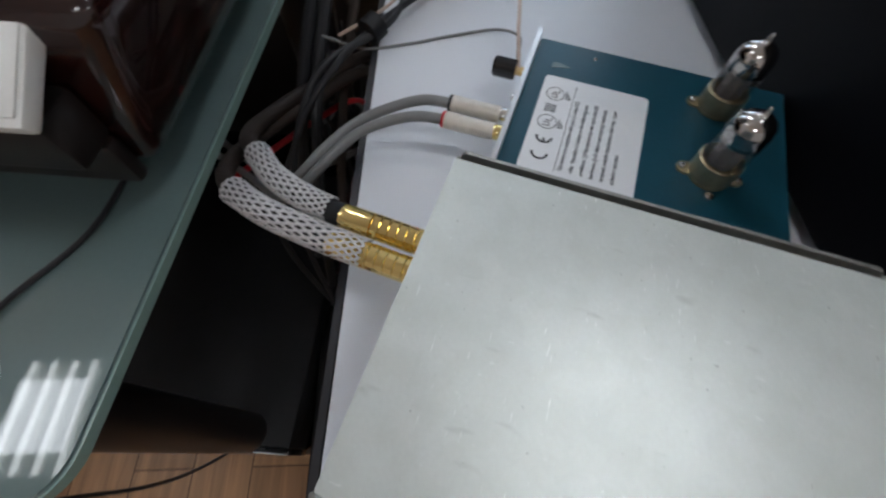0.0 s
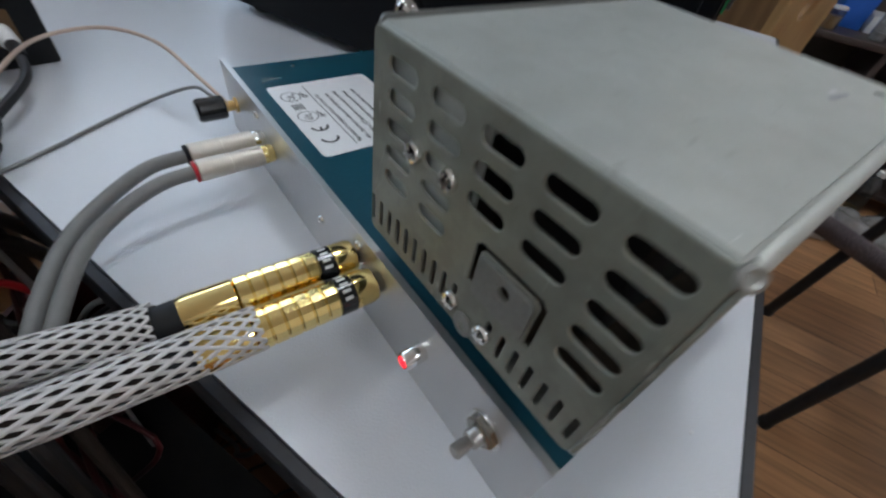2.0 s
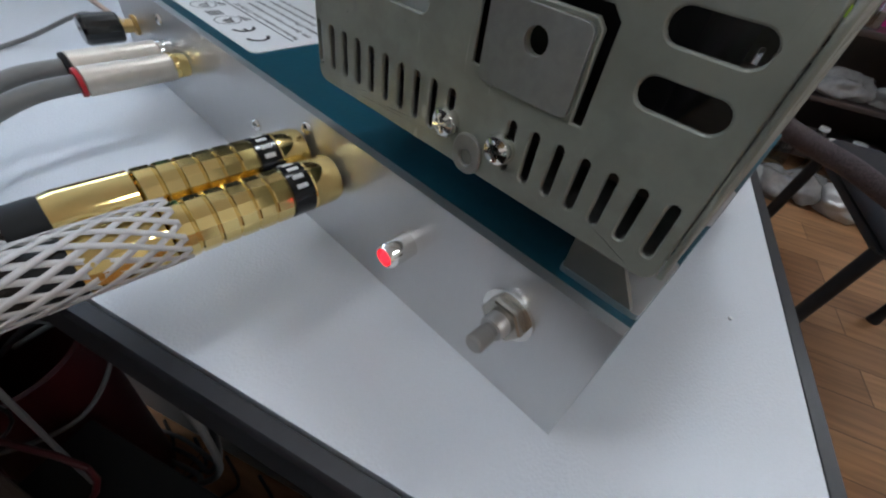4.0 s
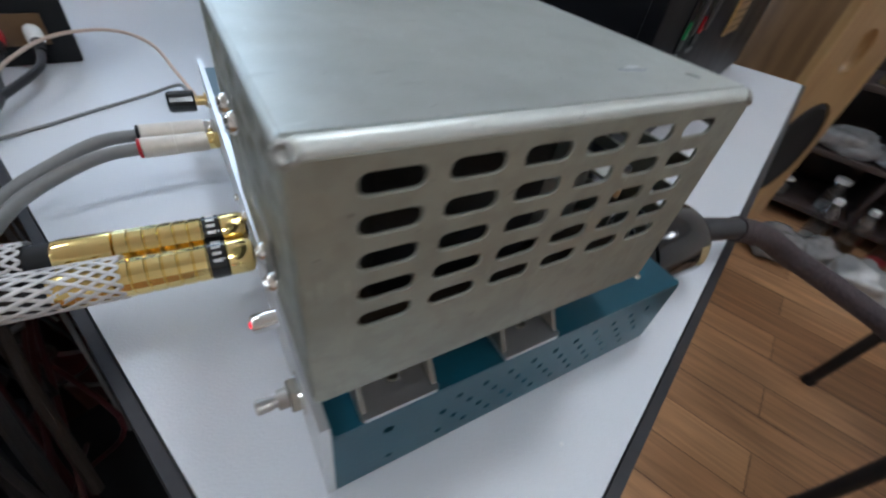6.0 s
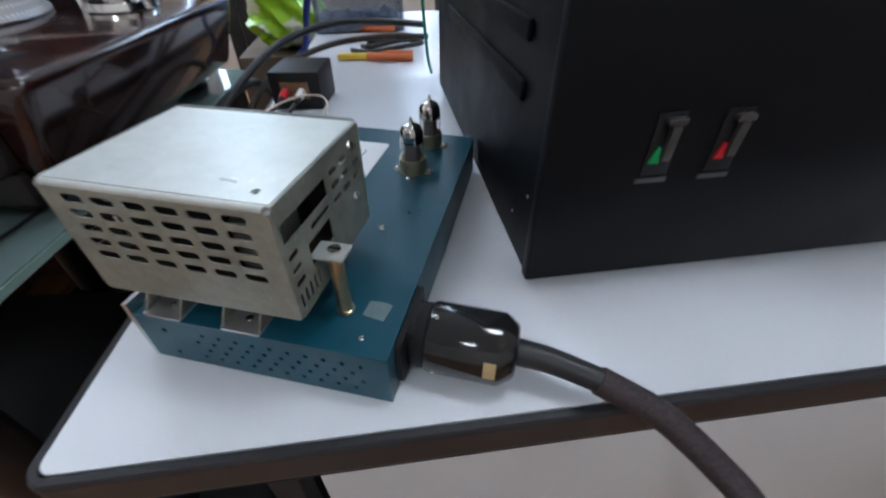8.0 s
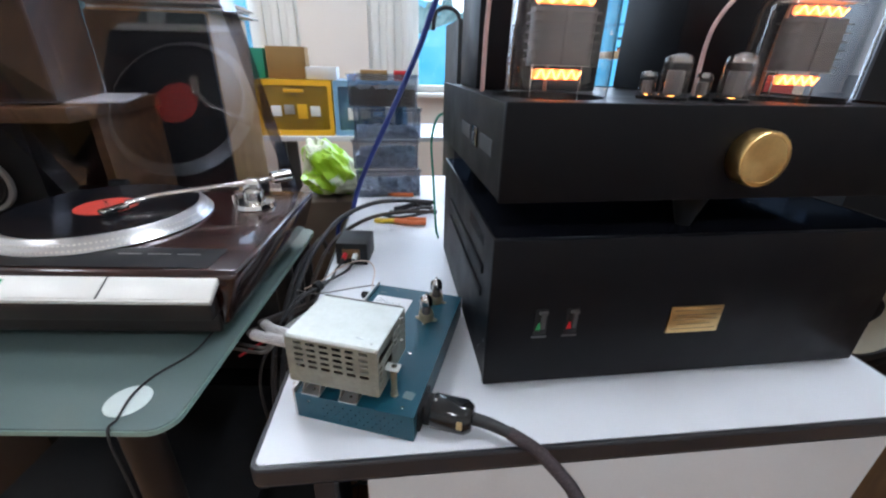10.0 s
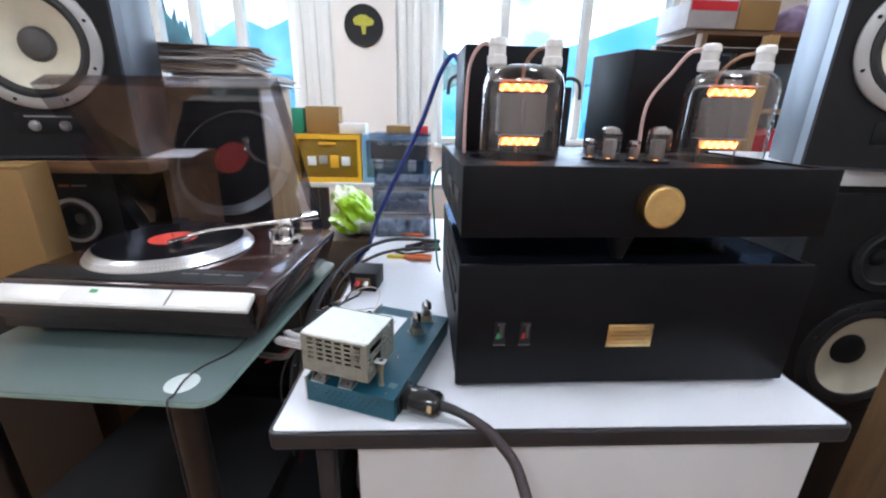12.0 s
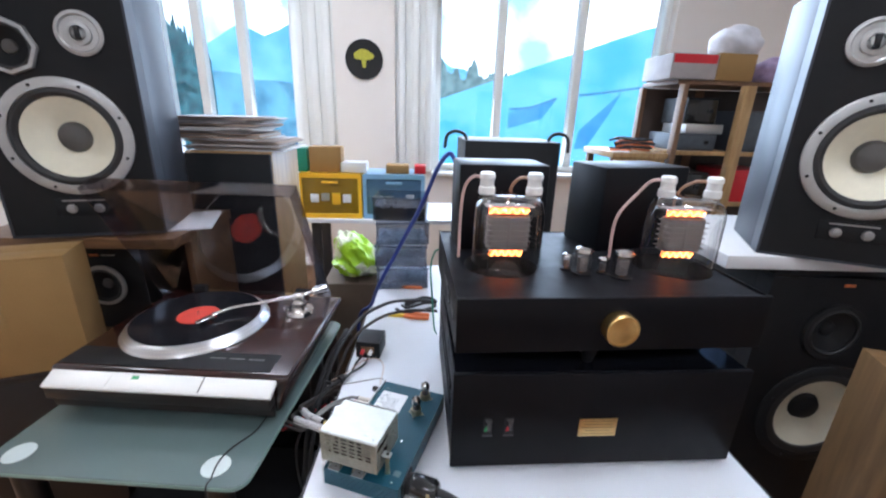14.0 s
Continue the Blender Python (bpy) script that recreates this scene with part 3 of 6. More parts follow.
def words(text, size, m, mat, parent, name="print", squeeze=1.0):
    cu = bpy.data.curves.new(name, "FONT")
    cu.body, cu.size, cu.resolution_u, cu.offset = text, size, 2, 0.00009
    tmp = bpy.data.objects.new(name, cu)
    scene.collection.objects.link(tmp)
    dg = bpy.context.evaluated_depsgraph_get()
    me = bpy.data.meshes.new_from_object(tmp.evaluated_get(dg))
    bpy.data.objects.remove(tmp)
    for v in me.vertices:
        v.co.x *= squeeze
    me.materials.clear()
    me.materials.append(mat)
    ob = new(name, me)
    ob.parent = parent
    ob.matrix_local = m
    return ob


LINES = ("This device is in compliance with part 15 of the FCC", "rules. Operation is subject to the following two", "conditions. (1)This device may not cause harmful",
         "interference, (2) this device must accept any interference", "received, include interference that may cause", "undesired operation.")
for k, line in enumerate(LINES):
    words(line, 0.0032, pose(0.0345 + 0.0055 * k, 0.166, HH + 0.0005, 0, 0, 90), INK, sticker, squeeze=min(1.0, (0.062 if k != 5 else 0.024) / (len(line) * 0.0032 * 0.47)))
marks = bmesh.new()
box(marks, 0.0304, 0.0307, 0.165, 0.232, HH + 0.0004, HH + 0.0006)
part("rule", marks, INK, sticker)


def arc(bm, cx, cy, r, w, a0, a1, z, n=18):
    v = []
    for k in range(n + 1):
        t = radians(a0 + (a1 - a0) * k / n)
        v.append((bm.verts.new((cx + (r - w) * math.cos(t), cy + (r - w) * math.sin(t), z)), bm.verts.new((cx + r * math.cos(t), cy + r * math.sin(t), z))))
    for a, b in zip(v, v[1:]):
        bm.faces.new((a[0], a[1], b[1], b[0]))


mk = bmesh.new()
zz = HH + 0.0005
arc(mk, 0.0205, 0.1750, 0.0050, 0.0014, 180, 360, zz)
arc(mk, 0.0205, 0.1870, 0.0050, 0.0014, 180, 360, zz)
box(mk, 0.0199, 0.0211, 0.1830, 0.1862, zz - 0.0001, zz)
for cy in (0.1985, 0.2220):
    arc(mk, 0.0195, cy, 0.0056, 0.0005, 0, 360, zz, 28)
    box(mk, 0.0172, 0.0206, cy - 0.0032, cy - 0.0026, zz - 0.0001, zz)
    box(mk, 0.0172, 0.0206, cy - 0.0008, cy - 0.0002, zz - 0.0001, zz)
    box(mk, 0.0206, 0.0211, cy - 0.0032, cy - 0.0002, zz - 0.0001, zz)
    box(mk, 0.0182, 0.0216, cy + 0.0010, cy + 0.0016, zz - 0.0001, zz)
    box(mk, 0.0216, 0.0221, cy + 0.0010, cy + 0.0036, zz - 0.0001, zz)
    for k in range(3):
        box(mk, 0.0258 + 0.0011 * k, 0.0264 + 0.0011 * k, cy - 0.003, cy + 0.004 - 0.002 * k, zz - 0.0001, zz)
for k in range(5):
    box(mk, 0.0160 + 0.0013 * k, 0.0167 + 0.0013 * k, 0.2065, 0.2130, zz - 0.0001, zz)
part("mark", mk, INK, sticker, "round and curved approval marks")
tape = material("clear_tape", (0.16, 0.22, 0.23), 0.25, var=0.1)
part("tape_patch", plate(bmesh.new(), [(0.127, 0.026), (0.140, 0.024), (0.1415, 0.036), (0.1365, 0.0375), (0.128, 0.037)], [], 0.0003, pose(0, 0, HH)), tape, amp, "patch of clear tape residue")
part("tape_patch", plate(bmesh.new(), [(0.012, 0.2445), (0.024, 0.2475), (0.017, 0.250), (0.0125, 0.2497)], [], 0.0003, pose(0, 0, HH)), tape, amp, "patch of clear tape residue")

# ---- the two small valves ----
SOCKET = material("brassy_socket_metal", (0.50, 0.42, 0.28), 0.3, 0.9, var=0.15, scale=80)
GETTER = material("silver_getter", (0.52, 0.50, 0.48), 0.05, 1.0, var=0.1)
PLATE_GREY = material("grey_anode", (0.19, 0.165, 0.155), 0.45, 0.25, var=0.2, scale=90)


def small_valve(x, y, z, m0, label="small glass radio valve with a silvered top in a metal socket", s=1.0, group="small valves", seat=True):
    v = thing("radio_valve", label, "vacuum tube", m0 @ pose(x, y, z), group=group)
    if seat:
        fl = bmesh.new()
        plate(fl, [p for p in circle(0, 0, 0.0112, 28)], [], 0.0012)
        plate(fl, rounded(-0.0170, 0.0170, -0.0042, 0.0042, 0.004), [], 0.0011)
        part("flange", fl, SOCKET, v, "brassy socket flange")
        part("collar", lathe(bmesh.new(), [(0.0108, 0.0012), (0.0114, 0.002), (0.0112, 0.0125), (0.0104, 0.013), (0.0102, 0.013)], None, 32, close=False), SOCKET, v, "metal screening collar")
        for sx in (-0.0142, 0.0142):
            cross_screw(v, (sx, 0, 0.0012), (0, 0, 1), 0.0020)
    part("anode", lathe(bmesh.new(), [(0.0055, 0.010), (0.0068, 0.011), (0.0068, 0.0245), (0.0055, 0.0255)], None, 8), PLATE_GREY, v)
    part("mica", lathe(bmesh.new(), [(0.0090, 0.0265), (0.0090, 0.0270)], None, 20), WHITE_PLASTIC, v)
    g = part("envelope", lathe(bmesh.new(), [(0.0098, 0.004), (0.0100, 0.027), (0.0098, 0.0305)], None, 32, close=False), BULB, v, "clear glass bulb")
    g.visible_shadow = False
    part("silvered_top", lathe(bmesh.new(), [(0.00985, 0.0270), (0.0099, 0.0310), (0.0097, 0.0345), (0.0089, 0.0374), (0.0075, 0.0396), (0.0055, 0.0412), (0.0034, 0.0421), (0.0021, 0.0427), (0.0015, 0.0440), (0.0010, 0.0462), (0.0004, 0.0474), (0, 0.0475)], None, 32, close=False), GETTER, v, "mirror-silvered dome with a glass tip", smooth=70)
    return v


small_valve(0.1095, 0.1915, HH, CH)
small_valve(0.1115, 0.2445, HH, CH)

# ---- power supply in its slotted steel case ----
X0, X1, Y0, Y1, Z0, Z1 = -0.0030, 0.1095, 0.0005, 0.0918, 0.0572, 0.1221
psu = thing("power_supply", "galvanised steel power supply case with slotted sides above the chassis", "power supply", CH)
tp = bmesh.new()
plate(tp, rounded(X0, X1, Y0 + 0.0024, Y1 - 0.0026, 0.001, 2), [circle(0.0983, 0.0114, 0.0014, 14)], 0.0010, pose(0, 0, Z1 - 0.0010))
bmesh.ops.bevel(tp, geom=[e for e in tp.edges if all(v.co.z > Z1 - 1e-5 for v in e.verts) and len(e.link_faces) == 2 and abs(e.calc_face_angle(0)) > 1], offset=0.0007, segments=2, affect="EDGES")
part("top_sheet", tp, SCRATCHED, psu, "scratched galvanised top sheet")
SLOT_L, SLOT_H = 0.0115, 0.0042
near = [rounded(0.0131 + 0.01585 * c - SLOT_L / 2, 0.0131 + 0.01585 * c + SLOT_L / 2, 0.0821 + 0.0080 * r - SLOT_H / 2, 0.0821 + 0.0080 * r + SLOT_H / 2, 0.00183, 4) for r in range(5) for c in range(6)]
roll = bmesh.new()
arc_out = [(Y0 + 0.0024 - 0.0024 * math.sin(radians(a)), Z1 - 0.0024 + 0.0024 * math.cos(radians(a))) for a in range(0, 91, 15)]
arc_in = [(Y0 + 0.0024 - 0.0014 * math.sin(radians(a)), Z1 - 0.0024 + 0.0014 * math.cos(radians(a))) for a in range(90, -1, -15)]
plate(roll, arc_out + arc_in, [], X1 - X0 - 0.0044, Matrix.Translation((X0 + 0.0022, 0, 0)) @ YZ)
part("rolled_edge", roll, SCRATCHED, psu, "worn bright bend between lid and front")
out = rounded(X0, X1, Z0, Z1 - 0.0025, 0.0025, 3)
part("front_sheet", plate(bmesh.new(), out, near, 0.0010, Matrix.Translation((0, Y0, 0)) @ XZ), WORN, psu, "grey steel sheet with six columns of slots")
left = []
for c in range(5):
    for r in range(5):
        if c in (1, 2) and r < 2:
            continue
        yy, zc = 0.0106 + 0.0170 * c, 0.0826 + 0.0079 * r
        left.append(rounded(yy - 0.0059, yy + 0.0059, zc - 0.0021, zc + 0.0021, 0.00205, 4))
for k in range(19):
    yy = 0.0045 + 0.00478 * k
    if 0.0375 < yy < 0.0445:
        continue
    left.append(rounded(yy - 0.0009, yy + 0.0009, 0.0608, 0.0705, 0.00088, 3))
# a U-shaped cut round the square lug
left.append([(0.0235, 0.0745), (0.0218, 0.0745), (0.0218, 0.0888), (0.0235, 0.0905), (0.0425, 0.0905), (0.0442, 0.0888), (0.0442, 0.0765), (0.0425, 0.0765), (0.0425, 0.0875), (0.0415, 0.0888), (0.0248, 0.0888), (0.0235, 0.0875)])
left.append(circle(0.0325, 0.0835, 0.0021, 16))
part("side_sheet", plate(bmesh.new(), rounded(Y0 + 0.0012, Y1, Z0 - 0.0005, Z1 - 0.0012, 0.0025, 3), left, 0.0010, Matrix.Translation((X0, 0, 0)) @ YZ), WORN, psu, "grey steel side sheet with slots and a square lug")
lug = bmesh.new()
plate(lug, rounded(0.0242, 0.0418, 0.0748, 0.0880, 0.0014), [circle(0.0325, 0.0835, 0.0021, 16)], 0.0008, Matrix.Translation((X0 - 0.0009, 0, 0)) @ YZ)
part("lug", lug, STEEL_DARK, psu, "raised square lug with a hole")
eye = bmesh.new()
plate(eye, rounded(0.0378, 0.0446, 0.0562, 0.0645, 0.0032, 6), [circle(0.0412, 0.0596, 0.0016, 14)], 0.0008, Matrix.Translation((X0 - 0.0010, 0, 0)) @ YZ)
part("lug", eye, STEEL_DARK, psu, "small round earth lug")
for p in ((0.0475, 0.0643), (0.0342, 0.0648), (0.0709, 0.0975), (0.0567, 0.0988)):
    cross_screw(psu, (X0, p[0], p[1]), (-1, 0, 0), 0.0030)
right = [rounded(0.0045, 0.0465, 0.1005, 0.1105, 0.001), rounded(0.0205, 0.0440, 0.0760, 0.0890, 0.001)]
right += [rounded(0.0085 - 0.004, 0.0085 + 0.004, zc - 0.0016, zc + 0.0016, 0.0015) for zc in (0.0770, 0.0848, 0.0926)]
right += [rounded(yy - 0.0045, yy + 0.0045, zc - 0.0016, zc + 0.0016, 0.0015) for yy in (0.056, 0.068, 0.082) for zc in (0.0935, 0.1015, 0.1095)]
right += [rounded(0.026, 0.046, 0.0932, 0.0962, 0.0014)]
right += [rounded(0.0045 + 0.0045 * k, 0.0063 + 0.0045 * k, 0.0625, 0.0712, 0.0008, 3) for k in range(5)]
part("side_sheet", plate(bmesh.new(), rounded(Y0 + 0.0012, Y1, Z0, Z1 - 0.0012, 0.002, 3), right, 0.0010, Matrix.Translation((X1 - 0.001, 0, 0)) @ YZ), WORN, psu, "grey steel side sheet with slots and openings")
cross_screw(psu, (X1, 0.0767, 0.1137), (1, 0, 0), 0.0027)
cross_screw(psu, (X1, 0.0750, 0.0830), (1, 0, 0), 0.0027)
part("back_sheet", plate(bmesh.new(), rounded(X0 + 0.0012, X1 - 0.0012, Z0, Z1 + 0.0002, 0.002, 3), [rounded(0.010 + 0.016 * c, 0.021 + 0.016 * c, 0.083 + 0.0083 * r, 0.0863 + 0.0083 * r, 0.0015) for r in range(4) for c in range(6)], 0.0010, Matrix.Translation((0, Y1 - 0.001, 0)) @ XZ), STEEL_DARK, psu)
part("floor_sheet", boxed(X0 + 0.0015, X1 - 0.0015, Y0 + 0.0015, Y1 - 0.0015, Z0, Z0 + 0.001), STEEL_DARK, psu)
for p in ((X0 + 0.0012, Y0 + 0.0012), (X1 - 0.0012, Y0 + 0.0012)):
    part("case_corner", lathe(bmesh.new(), [(0.0021, 0), (0.0021, 0.0008), (0.0014, 0.0012), (0.0008, 0.0006), (0, 0.0006)], along((p[0], p[1], Z1 - 0.0022), (-0.55 if p[0] < 0.05 else 0.55, -0.6, 0.6)), 16), STEEL_DARK, psu, "dull curled corner of the case")
for sheet in psu.children:
    if sheet.name.split(".")[0] in ("front_sheet", "side_sheet", "lug"):
        bev = sheet.modifiers.new("worn_edge", "BEVEL")
        bev.width, bev.segments, bev.limit_method, bev.angle_limit = 0.0003, 2, "ANGLE", radians(60)
part("liner", boxed(X0 + 0.0016, X0 + 0.0024, 0.0490, 0.0925, 0.0735, 0.1190), STEEL, psu, "plain steel plate behind the far slots")
# old smears of ink and paint on the lid
INK_SMEAR = material("grey_blue_smear", (0.40, 0.43, 0.46), 0.5, 0.3, var=0.3, scale=200)
part("smear", plate(bmesh.new(), [(0.0770, 0.0172), (0.0790, 0.0163), (0.0815, 0.0166), (0.0850, 0.0158), (0.0868, 0.0166), (0.0840, 0.0174), (0.0812, 0.0176), (0.0785, 0.0184)], [], 0.00012, pose(0, 0, Z1)), INK_SMEAR, psu, "faint ink smear")
part("smear", plate(bmesh.new(), [(0.0815, 0.0190), (0.0838, 0.0184), (0.0862, 0.0187), (0.0848, 0.0194), (0.0826, 0.0196)], [], 0.00012, pose(0, 0, Z1)), PAPER, psu, "small white paint fleck")
# what shows through the slots
part("transformer", boxed(0.016, 0.066, 0.016, 0.050, 0.0672, 0.1120, 0.003), BLACK_MATT, psu, "dark transformer block")
part("heat_sink", boxed(0.060, 0.092, 0.056, 0.086, 0.0672, 0.1080, 0.002), BLACK_MATT, psu, "dark heat sink")
GUTS = material("brown_circuit_board", (0.05, 0.035, 0.022), 0.5, var=0.3, scale=120)
part("circuit_board", boxed(0.004, 0.104, 0.006, 0.090, 0.0655, 0.0671), GUTS, psu)
for x, y, w, d, h, mt in ((0.022, 0.0625, 0.016, 0.016, 0.030, BLACK_MATT), (0.045, 0.064, 0.018, 0.018, 0.026, material("yellow_core", (0.35, 0.27, 0.08), 0.6)), (0.078, 0.035, 0.02, 0.03, 0.03, STEEL_DARK), (0.070, 0.075, 0.03, 0.012, 0.022, BLACK_MATT), (0.026, 0.072, 0.022, 0.004, 0.034, ALU)):
    part("component", boxed(x - w / 2, x + w / 2, y - d / 2, y + d / 2, 0.0671, 0.0671 + h, 0.002), mt, psu)


# brackets that carry the case
def bracket(x):
    b = part("bracket", plate(bmesh.new(), rounded(x, x + 0.0235, 0.0, 0.019, 0.001, 2), [], 0.0016, pose(0, 0, HH)), ALU, psu, "pale aluminium mounting bracket")
    for a in (x + 0.0002, x + 0.0219):
        cheek = bmesh.new()
        plate(cheek, [(0.002, HH + 0.0016), (0.0185, HH + 0.0016), (0.0185, Z0 - 0.0004), (0.013, Z0 - 0.0004)], [], 0.0014, Matrix.Translation((a, 0, 0)) @ YZ)
        part("flange", cheek, BRACKET_SHADE, b, "bent-up side of the bracket")
    part("web", boxed(x + 0.0018, x + 0.0217, 0.0171, 0.0185, HH + 0.0016, Z0 - 0.0004), BRACKET_SHADE, b)
    part("rivet", lathe(bmesh.new(), [(0.0022, 0), (0.0020, 0.0008), (0, 0.0010)], pose(x + 0.0125, 0.0095, HH + 0.0016), 16), NICKEL, b)


# Bracket sides and web: shade under the case put into a darker aluminium.
BRACKET_SHADE = material("shaded_aluminium", (0.24, 0.23, 0.20), 0.45, 0.5, var=0.1, scale=60)
bracket(0.0085)
bracket(0.0565)
post = bmesh.new()
lathe(post, [(0.0050, 0), (0.0050, 0.0012), (0.0040, 0.0016), (0.0040, 0.0415)], pose(0.1165, 0.0285, HH), 24)
part("standoff", post, SOCKET, psu, "brassy threaded standoff")
part("tab", plate(bmesh.new(), rounded(X1 - 0.002, 0.1245, 0.0210, 0.0345, 0.001), [], 0.0012, pose(0, 0, HH + 0.0415)), STEEL, psu, "flat steel fixing tab")
ts = bmesh.new()
lathe(ts, [(0.0034, 0), (0.0036, 0.0010), (0.0034, 0.0020), (0, 0.0021)], pose(0.1178, 0.0278, HH + 0.0427), 22)
part("slotted_screw", ts, CHROME, psu, "slotted screw head")
part("slotted_screw_slot", boxed(0.1146, 0.1210, 0.0274, 0.0282, HH + 0.0446, HH + 0.0450), BLACK_MATT, psu)


# ---- plugs and leads on the small amplifier ----
def gold_plug(y, z, sleeve_to, label):
    """A long gilt phono plug whose lead runs into white net sleeving."""
    p = thing("phono_plug", label, "audio plug", CH, group="gold plugs")
    ax = Vector((-1, 0.02, 0.02)).normalized()
    m = along((-0.0035, y, z), ax)
    part("tip_sleeve", lathe(bmesh.new(), [(0.0036, 0), (0.0064, 0.0012), (0.0070, 0.003), (0.0070, 0.0095), (0.0066, 0.0100)], m, 36), GOLD, p)
    band = part("band", lathe(bmesh.new(), [(0.0068, 0.0100), (0.0071, 0.0102), (0.0071, 0.0160), (0.0068, 0.0162)], m, 36), BLACK_GLOSS, p, "black band with pale lettering bars")
    for a in (40, 62, 84, 106, 128):
        mm = m @ pose(0, 0, 0, 0, 0, a)
        bb = bmesh.new()
        box(bb, 0.00700, 0.00722, -0.0006, 0.0006, 0.0116, 0.0146)
        for v in bb.verts:
            v.co = mm @ v.co
        part("lettering_bar", bb, WHITE_PLASTIC, band)
    prof = [(0.0066, 0.0162)]
    for k in range(6):
        z0 = 0.0164 + 0.0048 * k
        prof += [(0.0066, z0), (0.0070, z0 + 0.0004), (0.0070, z0 + 0.0042), (0.0066, z0 + 0.0046)]
    part("grip", lathe(bmesh.new(), prof + [(0.0060, 0.0452)], m, 16), GOLD, p, "ribbed gilt grip with cut facets", smooth=3)
    part("tail", lathe(bmesh.new(), [(0.0060, 0.0452), (0.0069, 0.0456), (0.0069, 0.060), (0.0064, 0.0625), (0.005, 0.0628)], m, 36), GOLD, p)
    part("boot", lathe(bmesh.new(), [(0.0062, 0.0626), (0.0064, 0.0632), (0.0060, 0.070)], m, 30), BLACK_MATT, p)
    return p, m


NET = material("white_nylon_net", (0.66, 0.64, 0.63), 0.5, var=0.06, scale=200)


def net_sleeve(pts, r, start, label):
    """Braided white net tube: two families of flat strands wound over the lead."""
    line = spline(pts, 14)
    fr = frames(line)
    bm = bmesh.new()
    strands, turns = 14, sum((b - a).length for a, b in zip(line, line[1:])) / 0.135
    for fam in (1, -1):
        for s in range(strands):
            prev = None
            for i, (q, side, up) in enumerate(fr):
                t = i / (len(fr) - 1)
                a = 2 * math.pi * (s / strands + fam * turns * t)
                rr = r * (1.0 + 0.010 * fam) * (1.0 + 0.5 * max(0.0, t - 0.86))
                ring = []
                for w in (-0.096, 0.096):
                    aa = a + w
                    ring.append(bm.verts.new(q + rr * (math.cos(aa) * side + math.sin(aa) * up)))
                if prev:
                    bm.faces.new((prev[0], prev[1], ring[1], ring[0]))
                prev = ring
    ob = part("net_sleeve", bm, NET, start, label)
    sd = ob.modifiers.new("thick", "SOLIDIFY")
    sd.thickness = 0.00025
    return ob


g1, m1 = gold_plug(0.0880, 0.0290, 0, "gold plated phono plug with a black band and white net sleeve")
g2, m2 = gold_plug(0.1040, 0.0300, 0, "gold plated phono plug with a black band and white net sleeve")
path1 = [(-0.046, 0.0893, 0.030), (-0.062, 0.090, 0.030), (-0.085, 0.092, 0.029), (-0.112, 0.097, 0.025), (-0.138, 0.106, 0.018)]
path2 = [(-0.0730, 0.1062, 0.031), (-0.084, 0.1075, 0.031), (-0.100, 0.112, 0.029), (-0.120, 0.121, 0.024), (-0.140, 0.135, 0.017)]
net_sleeve(path1, 0.0077, g1, "white braided net sleeve")
net_sleeve(path2, 0.0073, g2, "white braided net sleeve")
for gg, pp, dy in ((g1, path1, 0.0), (g2, path2, 0.0)):
    e = Vector(pp[-1])
    run = [(-0.072, pp[1][1], 0.0305)] + pp[2:] + [e + Vector((-0.022, 0.016, -0.012)), e + Vector((-0.040, 0.050, -0.034)), e + Vector((-0.040, 0.12, -0.06)), e + Vector((-0.02, 0.22, -0.10)), e + Vector((0.01, 0.30, -0.28))]
    part("lead", sweep(bmesh.new(), run, 0.0056, 12), BROWN_CABLE, gg, "brown woven lead")


def silver_plug(y, z, ring, label):
    p = thing("phono_plug", label, "audio plug", CH, group="silver plugs")
    m = along((-0.0035, y, z), (-1, -0.03, 0.0))
    satin = material("satin_silver", (0.64, 0.59, 0.52), 0.42, 0.55, var=0.08, scale=120)
    part("tip_sleeve", lathe(bmesh.new(), [(0.0042, 0), (0.0046, 0.001), (0.0046, 0.005), (0.0042, 0.006)], m, 26), GOLD if ring else CHROME, p)
    part("grip", lathe(bmesh.new(), [(0.0040, 0.005), (0.0050, 0.006), (0.0052, 0.008), (0.0050, 0.021), (0.0052, 0.0212), (0.0053, 0.036), (0.0046, 0.0365)], m, 30), satin, p, "satin silver barrel")
    part("ring", lathe(bmesh.new(), [(0.0050, 0.0365), (0.0052, 0.0368), (0.0050, 0.0380), (0.004, 0.0382)], m, 26), RED if ring else BLACK_MATT, p)
    return p


s1 = silver_plug(0.1930, 0.0255, True, "satin silver phono plug with a red ring and grey lead")
s2 = silver_plug(0.2065, 0.0265, False, "satin silver phono plug with a black ring and grey lead")
part("lead", sweep(bmesh.new(), [(-0.038, 0.1920, 0.0255), (-0.056, 0.1895, 0.0250), (-0.074, 0.183, 0.021), (-0.090, 0.170, 0.017), (-0.101, 0.150, 0.012), (-0.110, 0.132, 0.005), (-0.124, 0.128, -0.012), (-0.155, 0.140, -0.045), (-0.205, 0.165, -0.075), (-0.290, 0.20, -0.11)], 0.0033, 12), GREY_CABLE, s1, "grey lead")
part("lead", sweep(bmesh.new(), [(-0.038, 0.2055, 0.0265), (-0.058, 0.2025, 0.0260), (-0.078, 0.193, 0.021), (-0.095, 0.177, 0.017), (-0.107, 0.155, 0.012), (-0.116, 0.136, 0.005), (-0.131, 0.136, -0.012), (-0.160, 0.150, -0.045), (-0.210, 0.178, -0.075), (-0.290, 0.215, -0.11)], 0.0033, 12), GREY_CABLE, s2, "grey lead")
bp = thing("binding_post", "black knurled earth terminal with thin bare wires", "terminal", CH)
